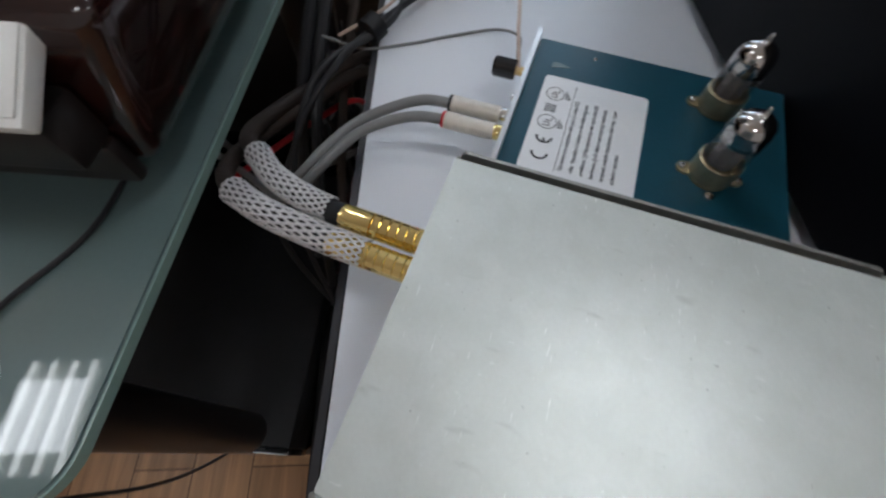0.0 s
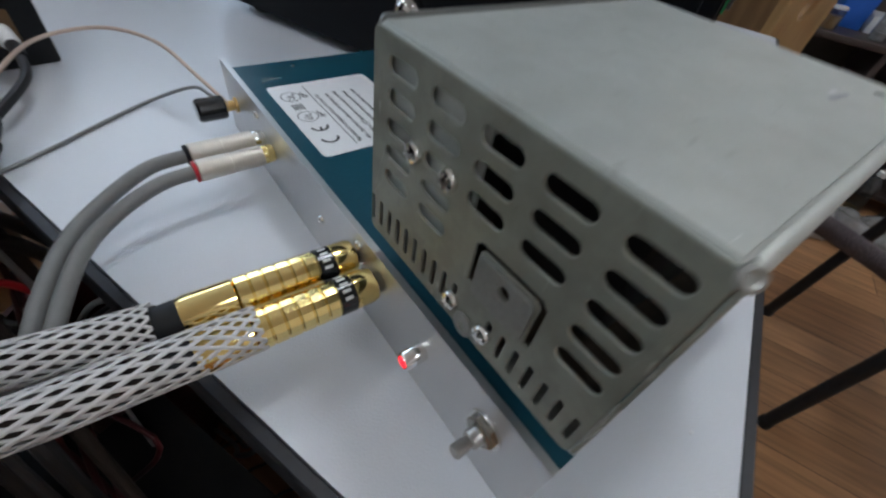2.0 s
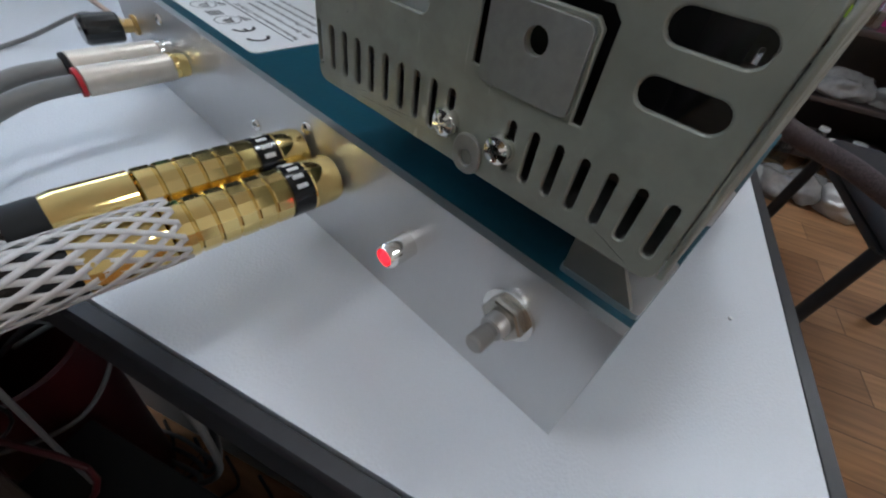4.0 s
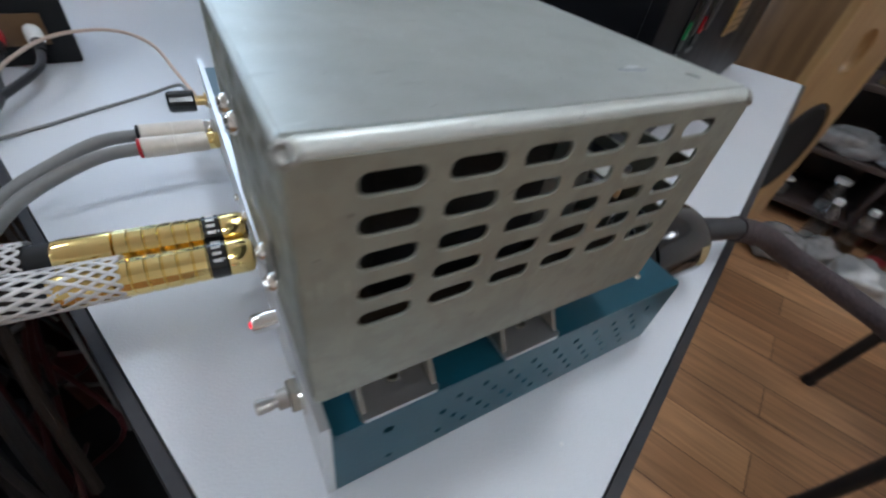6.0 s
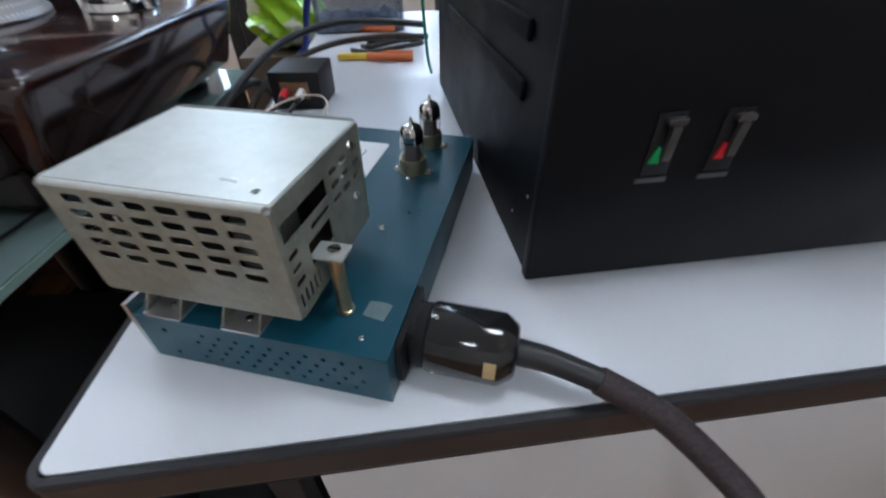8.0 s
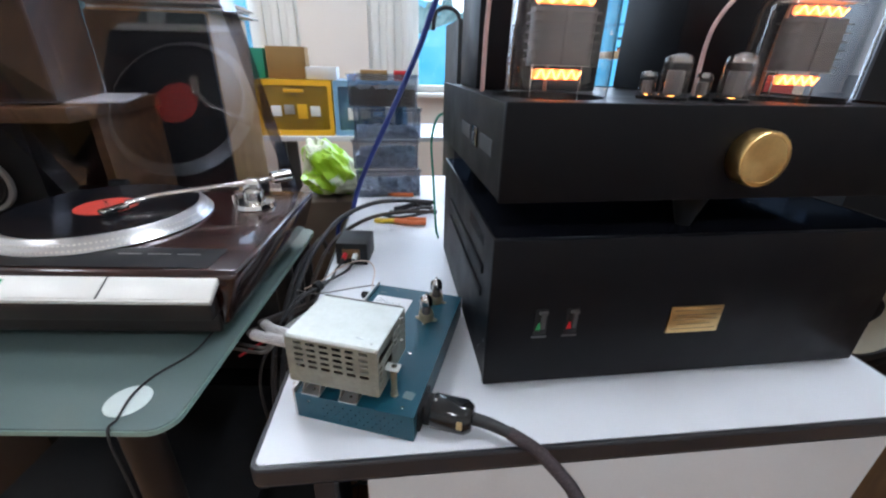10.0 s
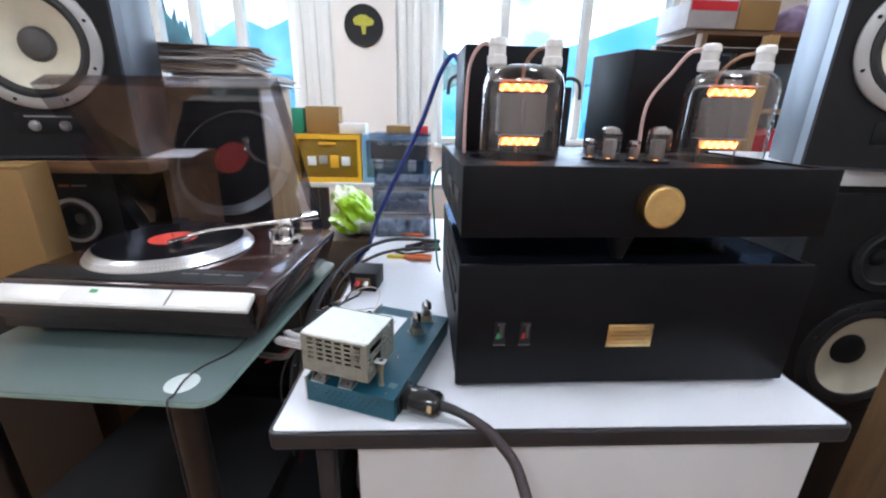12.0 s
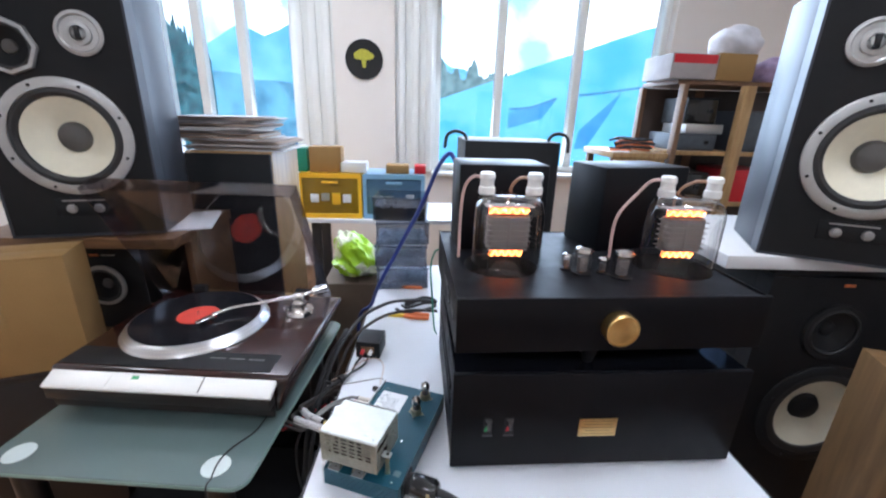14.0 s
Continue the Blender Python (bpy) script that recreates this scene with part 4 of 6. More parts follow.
mb = along((-0.0015, 0.2515, 0.0240), (-1, 0, 0))
kn = bmesh.new()
lathe(kn, [(0.0060, 0.0085), (0.0066, 0.0095), (0.0066, 0.0225), (0.0056, 0.0240), (0, 0.0240)], mb, 16)
part("knob", kn, BLACK_GLOSS, bp, "black plastic knob", smooth=15)
part("stem", lathe(bmesh.new(), [(0.0045, 0), (0.0045, 0.003), (0.0030, 0.0032), (0.0030, 0.0090)], mb, 18), BRASS, bp)
part("wire", sweep(bmesh.new(), [(-0.008, 0.2520, 0.0255), (-0.013, 0.268, 0.024), (-0.018, 0.295, 0.018), (-0.040, 0.318, 0.003), (-0.07, 0.302, 0.0012), (-0.100, 0.280, 0.0012), (-0.130, 0.262, 0.002), (-0.165, 0.262, 0.004)], 0.0011, 8), GREY_CABLE, bp, "thin grey wire")
part("wire", sweep(bmesh.new(), [(-0.008, 0.2500, 0.0255), (-0.016, 0.275, 0.033), (-0.028, 0.315, 0.040), (-0.052, 0.345, 0.040), (-0.085, 0.345, 0.036), (-0.106, 0.318, 0.030), (-0.120, 0.285, 0.022), (-0.15, 0.262, 0.008)], 0.0012, 8), material("copper_twin_wire", (0.55, 0.42, 0.34), 0.35, 0.3, var=0.1), bp, "thin clear-coated copper wire")

# ---- mains plug and its thick lead ----
plug = thing("mains_plug", "glossy black round mains plug with a thick braided power cable", "power plug", CH)
CY, CZ = 0.0345, 0.0205
inlet = bmesh.new()
plate(inlet, rounded(CY - 0.0245, CY + 0.0245, 0.004, 0.036, 0.004), [], 0.003, Matrix.Translation((CW + 0.0005, 0, 0)) @ YZ)
part("inlet_flange", inlet, BLACK_MATT, plug)
mx = along((CW + 0.0035, CY, CZ), (1, -0.02, 0))
nose = bmesh.new()
plate(nose, rounded(-0.0135, 0.0135, -0.0165, 0.0165, 0.006), [], 0.004, mx)
part("nose", nose, BLACK_MATT, plug)
part("collar", lathe(bmesh.new(), [(0.0150, 0.0030), (0.0182, 0.0034), (0.0188, 0.0046), (0.0188, 0.0096), (0.0180, 0.0104)], mx, 40), BLACK_MATT, plug, "matt black collar")
body = bmesh.new()
prof = [(0.0180, 0.0102), (0.0200, 0.0108), (0.0206, 0.0125), (0.0206, 0.0505), (0.0200, 0.0522), (0.0158, 0.0585), (0.0140, 0.0598), (0.0090, 0.0602)]
lathe(body, prof, mx, 48)
part("body", body, BLACK_GLOSS, plug, "glossy black barrel")
for a in (20, 100, 200, 300):
    cross_screw(plug, mx @ Vector((0.0204 * math.cos(radians(a)), 0.0204 * math.sin(radians(a)), 0.0150)), (mx.to_3x3() @ Vector((math.cos(radians(a)), math.sin(radians(a)), 0))), 0.0014)
tg = bmesh.new()
for k in range(5):
    a0, a1 = radians(152 + 6 * k), radians(158 + 6 * k)
    vs = [bm_v for bm_v in ((0.0208 * math.cos(a), 0.0208 * math.sin(a), zz2) for a, zz2 in ((a0, 0.0435), (a1, 0.0435), (a1, 0.0500), (a0, 0.0500)))]
    tg.faces.new([tg.verts.new(mx @ Vector(v)) for v in vs])
part("sticker", tg, material("gilt_sticker", (0.62, 0.50, 0.27), 0.35, 0.4, var=0.1), plug, "small gilt sticker")
gl = mx @ Vector((0, 0, 0.0595))
part("strain_relief", sweep(bmesh.new(), [gl, gl + Vector((0.020, -0.002, -0.0005)), gl + Vector((0.046, -0.008, -0.002))], lambda t: 0.0078 - 0.0012 * t, 20), BLACK_CABLE, plug, "smooth black sheath")
run = [CH.inverted() @ Vector(p) for p in ((0.275, -0.0855, 0.760), (0.288, -0.097, 0.752), (0.300, -0.110, 0.743), (0.308, -0.124, 0.737), (0.313, -0.150, 0.729), (0.315, -0.190, 0.717), (0.313, -0.250, 0.690), (0.306, -0.34, 0.62), (0.30, -0.45, 0.45), (0.32, -0.55, 0.17), (0.36, -0.62, 0.010), (0.50, -0.85, 0.010))]
part("cable", sweep(bmesh.new(), [gl + Vector((0.044, -0.0075, -0.002)), *run], 0.0078, 20, 12), BRAID, plug, "dark braided cable")
fleck = bmesh.new()
plate(fleck, [(0, 0), (0.0011, -0.0003), (0.0016, 0.0006), (0.0009, 0.0012), (0.0001, 0.0009)], [], 0.0004)
solid("crumb", fleck, PAPER, "tiny white crumb lying on the desk", "crumb", CH @ pose(0.0775, -0.0225, 0.0002))


# ---- the big valve amplifier: power supply below, amplifier above ----
lower = thing("amplifier_power_unit", "large black metal power unit with two switches and a brass plate", "amplifier", pose(0.237, 0.020, 0.0))
LW, LD, LZ0, LZ1 = 0.571, 0.44, 0.759, 0.971
part("front_panel", boxed(0, LW, 0, 0.010, LZ0, LZ1, 0.002), BLACK_CASE, lower, "black powder-coated front panel")
combs = [rounded(0.060 + 0.006 * k, 0.0625 + 0.006 * k, 0.9365, 0.9545, 0.001) for k in range(16)]
part("side_panel", plate(bmesh.new(), [(0.010, LZ0 + 0.002), (LD, LZ0 + 0.002), (LD, LZ1 - 0.002), (0.010, LZ1 - 0.002)], combs, 0.003, Matrix.Translation((0.002, 0, 0)) @ YZ), BLACK_CASE, lower, "black side panel with vent slits")
for a, b in ((0.868, 0.880), (0.902, 0.914)):
    part("side_rib", boxed(-0.0015, 0.002, 0.05, 0.34, a, b, 0.0012), BLACK_CASE, lower)
part("side_panel", boxed(LW - 0.005, LW - 0.002, 0.010, LD, LZ0 + 0.002, LZ1 - 0.002), BLACK_CASE, lower)
tpm = bmesh.new()
plate(tpm, [(0.005, 0.010), (LW - 0.005, 0.010), (LW - 0.005, LD), (0.005, LD)], [], 0.003, pose(0, 0, LZ1 - 0.006))
part("top_panel", tpm, dim_gloss("black_satin_lid", (0.006, 0.0065, 0.009), (0.45, 0.66, 1.0), 0.10, 0.05), lower, "satin black lid")
part("back_panel", boxed(0.005, LW - 0.005, LD - 0.003, LD, LZ0 + 0.003, LZ1 - 0.007), BLACK_CASE, lower)
part("bottom_panel", boxed(0.005, LW - 0.005, 0.012, LD - 0.004, LZ0, LZ0 + 0.003), BLACK_CASE, lower)
for x in (0.03, LW - 0.03):
    for y in (0.035, LD - 0.04):
        part("foot", lathe(bmesh.new(), [(0.012, Z), (0.014, Z + 0.002), (0.014, LZ0)], pose(x, y, 0), 20), BLACK_MATT if x < 0.3 else WHITE_PLASTIC, lower)
LEVER = material("dark_rocker_lever", (0.075, 0.072, 0.070), 0.3, 0.2, var=0.1)
LEGEND = material("faint_legend_grey", (0.075, 0.075, 0.08), 0.5)
GREYMET = material("dull_lever", (0.30, 0.29, 0.28), 0.35, 0.6, var=0.1)
for x, mt, nm in ((0.069, GREEN_LAMP, "green"), (0.110, RED, "red")):
    s = part("switch", boxed(x - 0.0085, x + 0.0085, -0.0015, 0.0, 0.838, 0.876, 0.0006), BLACK_MATT, lower, "black switch plate with a " + nm + " window")
    lv = boxed(x - 0.0012, x + 0.0044, -0.0055, -0.0015, 0.8485, 0.8700, 0.0012)
    for v in lv.verts:
        v.co.y += -(v.co.z - 0.850) * 0.06
        v.co.x += 0.0010 * math.sin((v.co.z - 0.8485) / 0.0215 * math.pi)
    part("lever", lv, LEVER, s, "dull metal rocker lever")
    part("lever_head", boxed(x - 0.0042, x + 0.0066, -0.0062, -0.0015, 0.8702, 0.8740, 0.0008), LEVER, s, "flat head of the lever")
    part("window", plate(bmesh.new(), [(x - 0.0068, 0.8465), (x - 0.0005, 0.8465), (x - 0.0016, 0.8560), (x - 0.0036, 0.8570)], [], 0.0015, Matrix.Translation((0, -0.0030, 0)) @ XZ), mt, s, nm + " window")
    part("legend", boxed(x - 0.010, x + 0.010, -0.0008, 0.0, 0.8325, 0.8355), LEGEND, lower, "pale unreadable legend bar")
name_plate = part("name_plate", boxed(0.246, 0.321, -0.0022, 0.0, 0.829, 0.8700, 0.0006), BRASS, lower, "engraved brass plate")
ENG = material("engraved_brown", (0.36, 0.24, 0.10), 0.5)
for k, (a, b) in enumerate(((0.251, 0.316), (0.259, 0.308), (0.251, 0.316), (0.255, 0.312), (0.251, 0.316))):
    part("engraved_bar", boxed(a, b, -0.0026, -0.0022, 0.8350 + 0.0072 * k, 0.8364 + 0.0072 * k), ENG, name_plate)

GREYMET_DARK = material("grey_legend", (0.06, 0.06, 0.065), 0.5)
upper = thing("valve_amplifier", "black metal valve amplifier with a brass knob above its power unit", "amplifier", pose(0.238, 0.022, 0.0, 0, 0, 1.2))
UZ0, UZ1, UD = 1.014, 1.120, 0.43
part("front_panel", boxed(0, 0.577, 0, 0.010, UZ0, UZ1, 0.002), BLACK_CASE, upper, "black powder-coated front panel")
uh = [circle(0.112, 0.180, 0.077, 40), circle(0.488, 0.170, 0.080, 40)]
part("top_panel", plate(bmesh.new(), [(0.004, 0.010), (0.573, 0.010), (0.573, UD), (0.004, UD)], uh, 0.003, pose(0, 0, UZ1 - 0.009)), BLACK_CASE, upper, "black top panel with two round valve wells")
for c, r in (((0.112, 0.180), 0.077), ((0.488, 0.170), 0.080)):
    part("valve_well", lathe(bmesh.new(), [(r, UZ1 - 0.006), (r, UZ1 - 0.045), (0, UZ1 - 0.045)], pose(c[0], c[1], 0), 40, close=False), BLACK_MATT, upper)
sd = bmesh.new()
box(sd, 0.001, 0.004, 0.010, UD, UZ0 + 0.002, UZ1 - 0.002)
part("side_panel", sd, BLACK_CASE, upper)
part("side_panel", boxed(0.573, 0.576, 0.010, UD, UZ0 + 0.002, UZ1 - 0.002), BLACK_CASE, upper)
part("back_panel", boxed(0.004, 0.573, UD - 0.003, UD, UZ0 + 0.003, UZ1 - 0.004), BLACK_CASE, upper)
part("bottom_panel", boxed(0.004, 0.573, 0.012, UD - 0.004, UZ0, UZ0 + 0.003), BLACK_CASE, upper)
sk = part("side_socket", boxed(-0.001, 0.001, 0.120, 0.150, 1.052, 1.078, 0.0005), BLACK_GLOSS, upper, "small black side socket")
part("socket_face", boxed(-0.0025, -0.001, 0.130, 0.140, 1.060, 1.070, 0.0004), GREYMET_DARK, sk)
for a, b in ((0.045, 0.105), (0.165, 0.225)):
    part("legend", boxed(-0.0004, 0.001, a, b, 1.056, 1.074), GREYMET_DARK, upper, "grey unreadable legend block")
for x, y in ((0.06, 0.36), (0.265, 0.040), (0.51, 0.36)):
    part("foot", lathe(bmesh.new(), [(0.009, LZ1 - 0.003), (0.010, LZ1), (0.024, UZ0)], pose(x, y, 0), 20), BLACK_MATT, upper, "black tapered foot")
knob = bmesh.new()
lathe(knob, [(0.0300, 0.0), (0.0310, 0.001), (0.0310, 0.020), (0.0296, 0.0225), (0.0255, 0.0230), (0.0250, 0.0222), (0, 0.0222)], along((0.2905, 0.0, 1.0650), (0, -1, 0)), 56)
SPUN = material("spun_brass", (0.74, 0.50, 0.20), 0.34, 1.0, var=0.10, scale=60)
sb = SPUN.node_tree.nodes["Principled BSDF"]
sb.inputs["Anisotropic"].default_value = 0.85
tg = SPUN.node_tree.nodes.new("ShaderNodeTangent")
tg.direction_type, tg.axis = "RADIAL", "Y"
SPUN.node_tree.links.new(tg.outputs[0], sb.inputs["Tangent"])
part("knob", knob, SPUN, upper, "large turned brass knob")
for m9, w9 in ((pose(0.030, 0.415, 0), 0.204), (pose(0.332, 0.398, 0, 0, 0, 11), 0.232)):
    cover = boxed(0, w9, -0.138, 0, UZ1 - 0.006, 1.312, 0.004)
    cover.transform(m9)
    part("transformer_cover", cover, BLACK_CASE, upper, "tall black transformer cover")

for y, z in ((0.022, 0.815), (0.048, 0.787)):
    part("paint_chip", lathe(bmesh.new(), [(0, 0.0), (0.0012, 0.0), (0.0012, 0.0003), (0, 0.0003)], along((0.002, y, z), (-1, 0, 0)), 8, close=False), PAPER, lower, "tiny pale chip in the paint")

# ---- valves of the big amplifier ----
ORANGE = glowing("glowing_filament", (1.0, 0.38, 0.09), 6.0)
EMBER = glowing("glowing_filament_band", (1.0, 0.20, 0.045), 2.2)
CERAMIC = material("white_ceramic", (0.78, 0.77, 0.74), 0.35, var=0.03)
PINK_WIRE = material("pink_silicone_wire", (0.62, 0.42, 0.38), 0.5, var=0.06)
MICA = material("mica_grey", (0.55, 0.50, 0.46), 0.35, 0.2, var=0.2, scale=60)


def big_valve(x, y, s, bend):
    v = thing("power_valve", "large glass valve with orange filaments and white ceramic caps", "vacuum tube", pose(x, y, UZ1 - 0.051), group="power valves")
    glass = part("envelope", lathe(bmesh.new(), [(0.030 * s, 0.004), (0.055 * s, 0.010), (0.062 * s, 0.030), (0.064 * s, 0.060), (0.063 * s, 0.165), (0.059 * s, 0.182), (0.049 * s, 0.193), (0.026 * s, 0.198), (0, 0.199)], None, 48), BULB, v, "clear glass bulb")
    glass.visible_shadow = False
    part("base", lathe(bmesh.new(), [(0.030, 0.0), (0.034, 0.001), (0.034, 0.004), (0.020, 0.006)], None, 32), BRASS, v)
    an = bmesh.new()
    plate(an, rounded(-0.043, 0.043, -0.018, 0.018, 0.014), [rounded(-0.040, 0.040, -0.015, 0.015, 0.012)], 0.068, pose(0, 0, 0.085))
    for k in range(6):
        box(an, -0.0445, 0.0445, -0.0195, 0.0195, 0.090 + 0.0112 * k, 0.0916 + 0.0112 * k, 0.0004)
    box(an, -0.0035, 0.0035, -0.0202, -0.0180, 0.085, 0.153, 0.0006)
    part("anode", an, PLATE_GREY, v, "grey ribbed anode")
    for zz0, zz1, hw in ((0.153, 0.173, 0.044), (0.062, 0.083, 0.036)):
        zig = bmesh.new()
        sweep(zig, [(hw * (-0.92 + 1.84 * k / 18), -0.0060 + 0.002 * (k % 2), (zz0 + 0.006, zz1 - 0.006)[(k // 2) % 2]) for k in range(19)], 0.0011, 6, 3)
        part("filament", zig, ORANGE, v, "glowing orange filament")
        part("filament", boxed(-hw * 0.92, hw * 0.92, -0.003, 0.003, zz0 + 0.004, zz1 - 0.004, 0.003), EMBER, v, "glowing orange filament")
        part("mica_plate", boxed(-hw * 1.12, hw * 1.12, -0.017, 0.017, zz1, zz1 + 0.0012, 0.0004), MICA, v)
    for sx in (-0.036, 0.036):
        part("support_rod", rod(bmesh.new(), (sx, 0, 0.006), (sx, 0, 0.177), 0.0014, seg=8), CHROME, v)
    part("getter_ring", lathe(bmesh.new(), [(0.012, 0.176), (0.0135, 0.177), (0.012, 0.178), (0.0108, 0.177), (0.012, 0.176)], None, 20, close=False), CHROME, v)
    for sx in (-0.043, 0.043):
        horn = part("glass_horn", lathe(bmesh.new(), [(0.016, 0.172), (0.015, 0.190), (0.014, 0.200)], pose(sx * s, 0, 0), 24, close=False), BULB, v)
        horn.visible_shadow = False
        cap = part("top_cap", lathe(bmesh.new(), [(0.0150, 0.197), (0.0165, 0.199), (0.0165, 0.211), (0.0140, 0.213), (0.0140, 0.226), (0.0158, 0.228), (0.0150, 0.237), (0.0120, 0.240), (0, 0.240)], pose(sx * s, 0, 0), 24), CERAMIC, v, "white ceramic top cap")
        pts = [(sx * s - 0.010, 0.0, 0.231), (sx * s - 0.028, 0.012, 0.228), (sx * s - 0.042, 0.030, 0.200), (sx * s - 0.046 - bend, 0.040, 0.140), (sx * s - 0.046 - bend, 0.045, 0.046)] if sx < 0 else [(sx * s - 0.010, 0.004, 0.229), (sx * s - 0.024, 0.03, 0.224), (sx * s - 0.034, 0.06, 0.195), (sx * s - 0.036, 0.07, 0.12), (sx * s - 0.036, 0.072, 0.046)]
        part("cap_wire", sweep(bmesh.new(), pts, 0.0032, 10), PINK_WIRE if sx < 0 else material("copper_braid", (0.45, 0.25, 0.16), 0.5, 0.4), v, "wire to the top cap")
    return v


big_valve(0.3560, 0.204, 1.12, 0.0)
big_valve(0.7300, 0.202, 1.16, 0.03)
UP = pose(0, 0, UZ1 - 0.006)


def pin_valve(x, y, r, h):
    v = thing("driver_valve", "small clear glass driver valve on the amplifier top", "vacuum tube", UP @ pose(x, y, 0), group="driver valves")
    part("socket", lathe(bmesh.new(), [(r * 1.15, 0), (r * 1.15, 0.004), (r * 0.8, 0.005)], None, 24), BLACK_MATT, v)
    part("anode", lathe(bmesh.new(), [(r * 0.5, 0.006), (r * 0.62, 0.008), (r * 0.62, h * 0.62), (r * 0.5, h * 0.64)], None, 8), PLATE_GREY, v)
    part("heater", lathe(bmesh.new(), [(r * 0.2, 0.005), (r * 0.34, 0.0065), (r * 0.2, 0.008)], None, 10), ORANGE, v, "orange heater glow")
    g = part("envelope", lathe(bmesh.new(), [(r, 0.004), (r, h * 0.8), (r * 0.9, h * 0.92), (r * 0.5, h), (0, h)], None, 28, close=False), BULB, v, "clear glass bulb")
    g.visible_shadow = False
    part("getter_flash", lathe(bmesh.new(), [(r * 0.93, h * 0.80), (r * 0.84, h * 0.90), (r * 0.45, h * 0.975), (0, h * 0.98)], None, 24, close=False), GETTER, v)
    return v


pin_valve(0.481, 0.180, 0.011, 0.036)
pin_valve(0.505, 0.158, 0.018, 0.058)
pin_valve(0.549, 0.160, 0.011, 0.036)
pin_valve(0.579, 0.138, 0.019, 0.060)


# ---- glass stand and record player ----
TURN = pose(-0.145, -0.012, 0, 0, 0, -6.5) @ pose(0.145, 0.012, 0)  # the stand stands turned to the desk
stand = thing("glass_stand", "hi-fi stand with a frosted greenish glass top and dark legs", "stand", TURN)
gt = bmesh.new()
plate(gt, rounded(-0.672, -0.145, -0.012, 0.62, 0.030, 8), [], 0.008, pose(0, 0, 0.745))
bmesh.ops.bevel(gt, geom=[e for e in gt.edges if len(e.link_faces) == 2 and abs(e.calc_face_angle(0)) > 1 and e.verts[0].co.z == e.verts[1].co.z], offset=0.0015, segments=2, affect="EDGES")
part("glass_top", gt, FROST, stand, "frosted greenish glass shelf")
part("glass_edge", plate(bmesh.new(), rounded(-0.6735, -0.1435, -0.0135, 0.6215, 0.0315, 8), [rounded(-0.6724, -0.1446, -0.0124, 0.6204, 0.0304, 8)], 0.0072, pose(0, 0, 0.7454)), material("pale_green_glass_edge", (0.22, 0.33, 0.29), 0.15, var=0.05), stand, "bright pale green glass edge")
DISC = material("pale_mount_disc", (0.62, 0.70, 0.68), 0.3, var=0.03)
DARKLEG = material("dark_brown_leg", (0.012, 0.008, 0.007), 0.4, var=0.2)
for x, y in ((-0.222, 0.034), (-0.622, 0.034), (-0.222, 0.56), (-0.622, 0.56)):
    part("mount_disc", lathe(bmesh.new(), [(0.0, 0), (0.0265, 0), (0.0265, 0.0006), (0, 0.0006)], pose(x, y, 0.7532), 40), DISC, stand, "pale round glue disc")
    part("leg", rod(bmesh.new(), (x, y, 0.0), (x, y, 0.7445), 0.024, seg=24), DARKLEG, stand)
part("lower_shelf", plate(bmesh.new(), rounded(-0.65, -0.155, 0.02, 0.60, 0.02), [], 0.008, pose(0, 0, 0.30)), material("black_glass", (0.006, 0.006, 0.007), 0.22, var=0.1), stand, "black glass shelf")
part("back_panel", boxed(-0.640, -0.160, 0.598, 0.606, 0.02, 0.743, 0.001), DARKLEG, stand, "dark back panel")
box_low = thing("hifi_component", "flat black hi-fi component on the lower shelf", "hi-fi unit", TURN @ pose(-0.405, 0.24, 0.3085))
part("case", boxed(-0.24, 0.24, -0.22, 0.2, 0.008, 0.085, 0.004), BLACK_MATT, box_low)
part("fascia", boxed(-0.24, 0.24, -0.228, -0.22, 0.008, 0.085, 0.002), BLACK_GLOSS, box_low)
for k in range(4):
    part("button", boxed(0.02 + 0.03 * k, 0.035 + 0.03 * k, -0.231, -0.228, 0.04, 0.05, 0.001), CHROME, box_low)

TX = pose(-0.362, 0.389, 0.753, 0, 0, -6.0)
tt = thing("record_player", "dark mahogany record player with silver platter and open smoky lid", "turntable", TX)
pl_bm = boxed(-0.248, 0.254, -0.205, 0.205, 0.022, 0.118, 0.012, 4)
for v in pl_bm.verts:
    if v.co.x > 0.2:
        v.co.x += 0.034 * (v.co.z - 0.022) / 0.096
part("plinth", pl_bm, MAHOGANY, tt, "glossy dark mahogany plinth")
part("deck_plate", boxed(-0.236, 0.236, -0.192, -0.125, 0.118, 0.1195, 0.0006), BLACK_MATT, tt, "black deck strip")
for k in range(3):
    part("legend", boxed(0.08 + 0.045 * k, 0.115 + 0.045 * k, -0.150, -0.147, 0.1195, 0.1199), GREYMET, tt)
SILVER = material("pale_silver_fascia", (0.82, 0.81, 0.77), 0.38, 0.15, var=0.02, scale=6)
part("base_skirt", boxed(-0.246, 0.250, -0.216, -0.2052, 0.022, 0.0515, 0.004), DARKLEG, tt)
ctl = bmesh.new()
box(ctl, -0.240, 0.256, -0.022, 0.022, -0.005, 0.004, 0.002)
st = part("control_strip", ctl, SILVER, tt, "bright silver control strip")
st.matrix_local = pose(0, -0.2185, 0.097, 28, 0, 0)
part("front_rail", boxed(-0.244, 0.250, -0.232, -0.2052, 0.052, 0.082, 0.004), DARKLEG, tt, "dark rail under the control strip")
for a, b in ((-0.240, -0.10), (-0.098, 0.10), (0.102, 0.256)):
    part("key", boxed(a + 0.002, b - 0.002, -0.018, 0.018, 0.004, 0.0052, 0.0006), SILVER, st)
part("key_gap", boxed(0.099, 0.101, -0.018, 0.018, 0.004, 0.0046), BLACK_MATT, st)
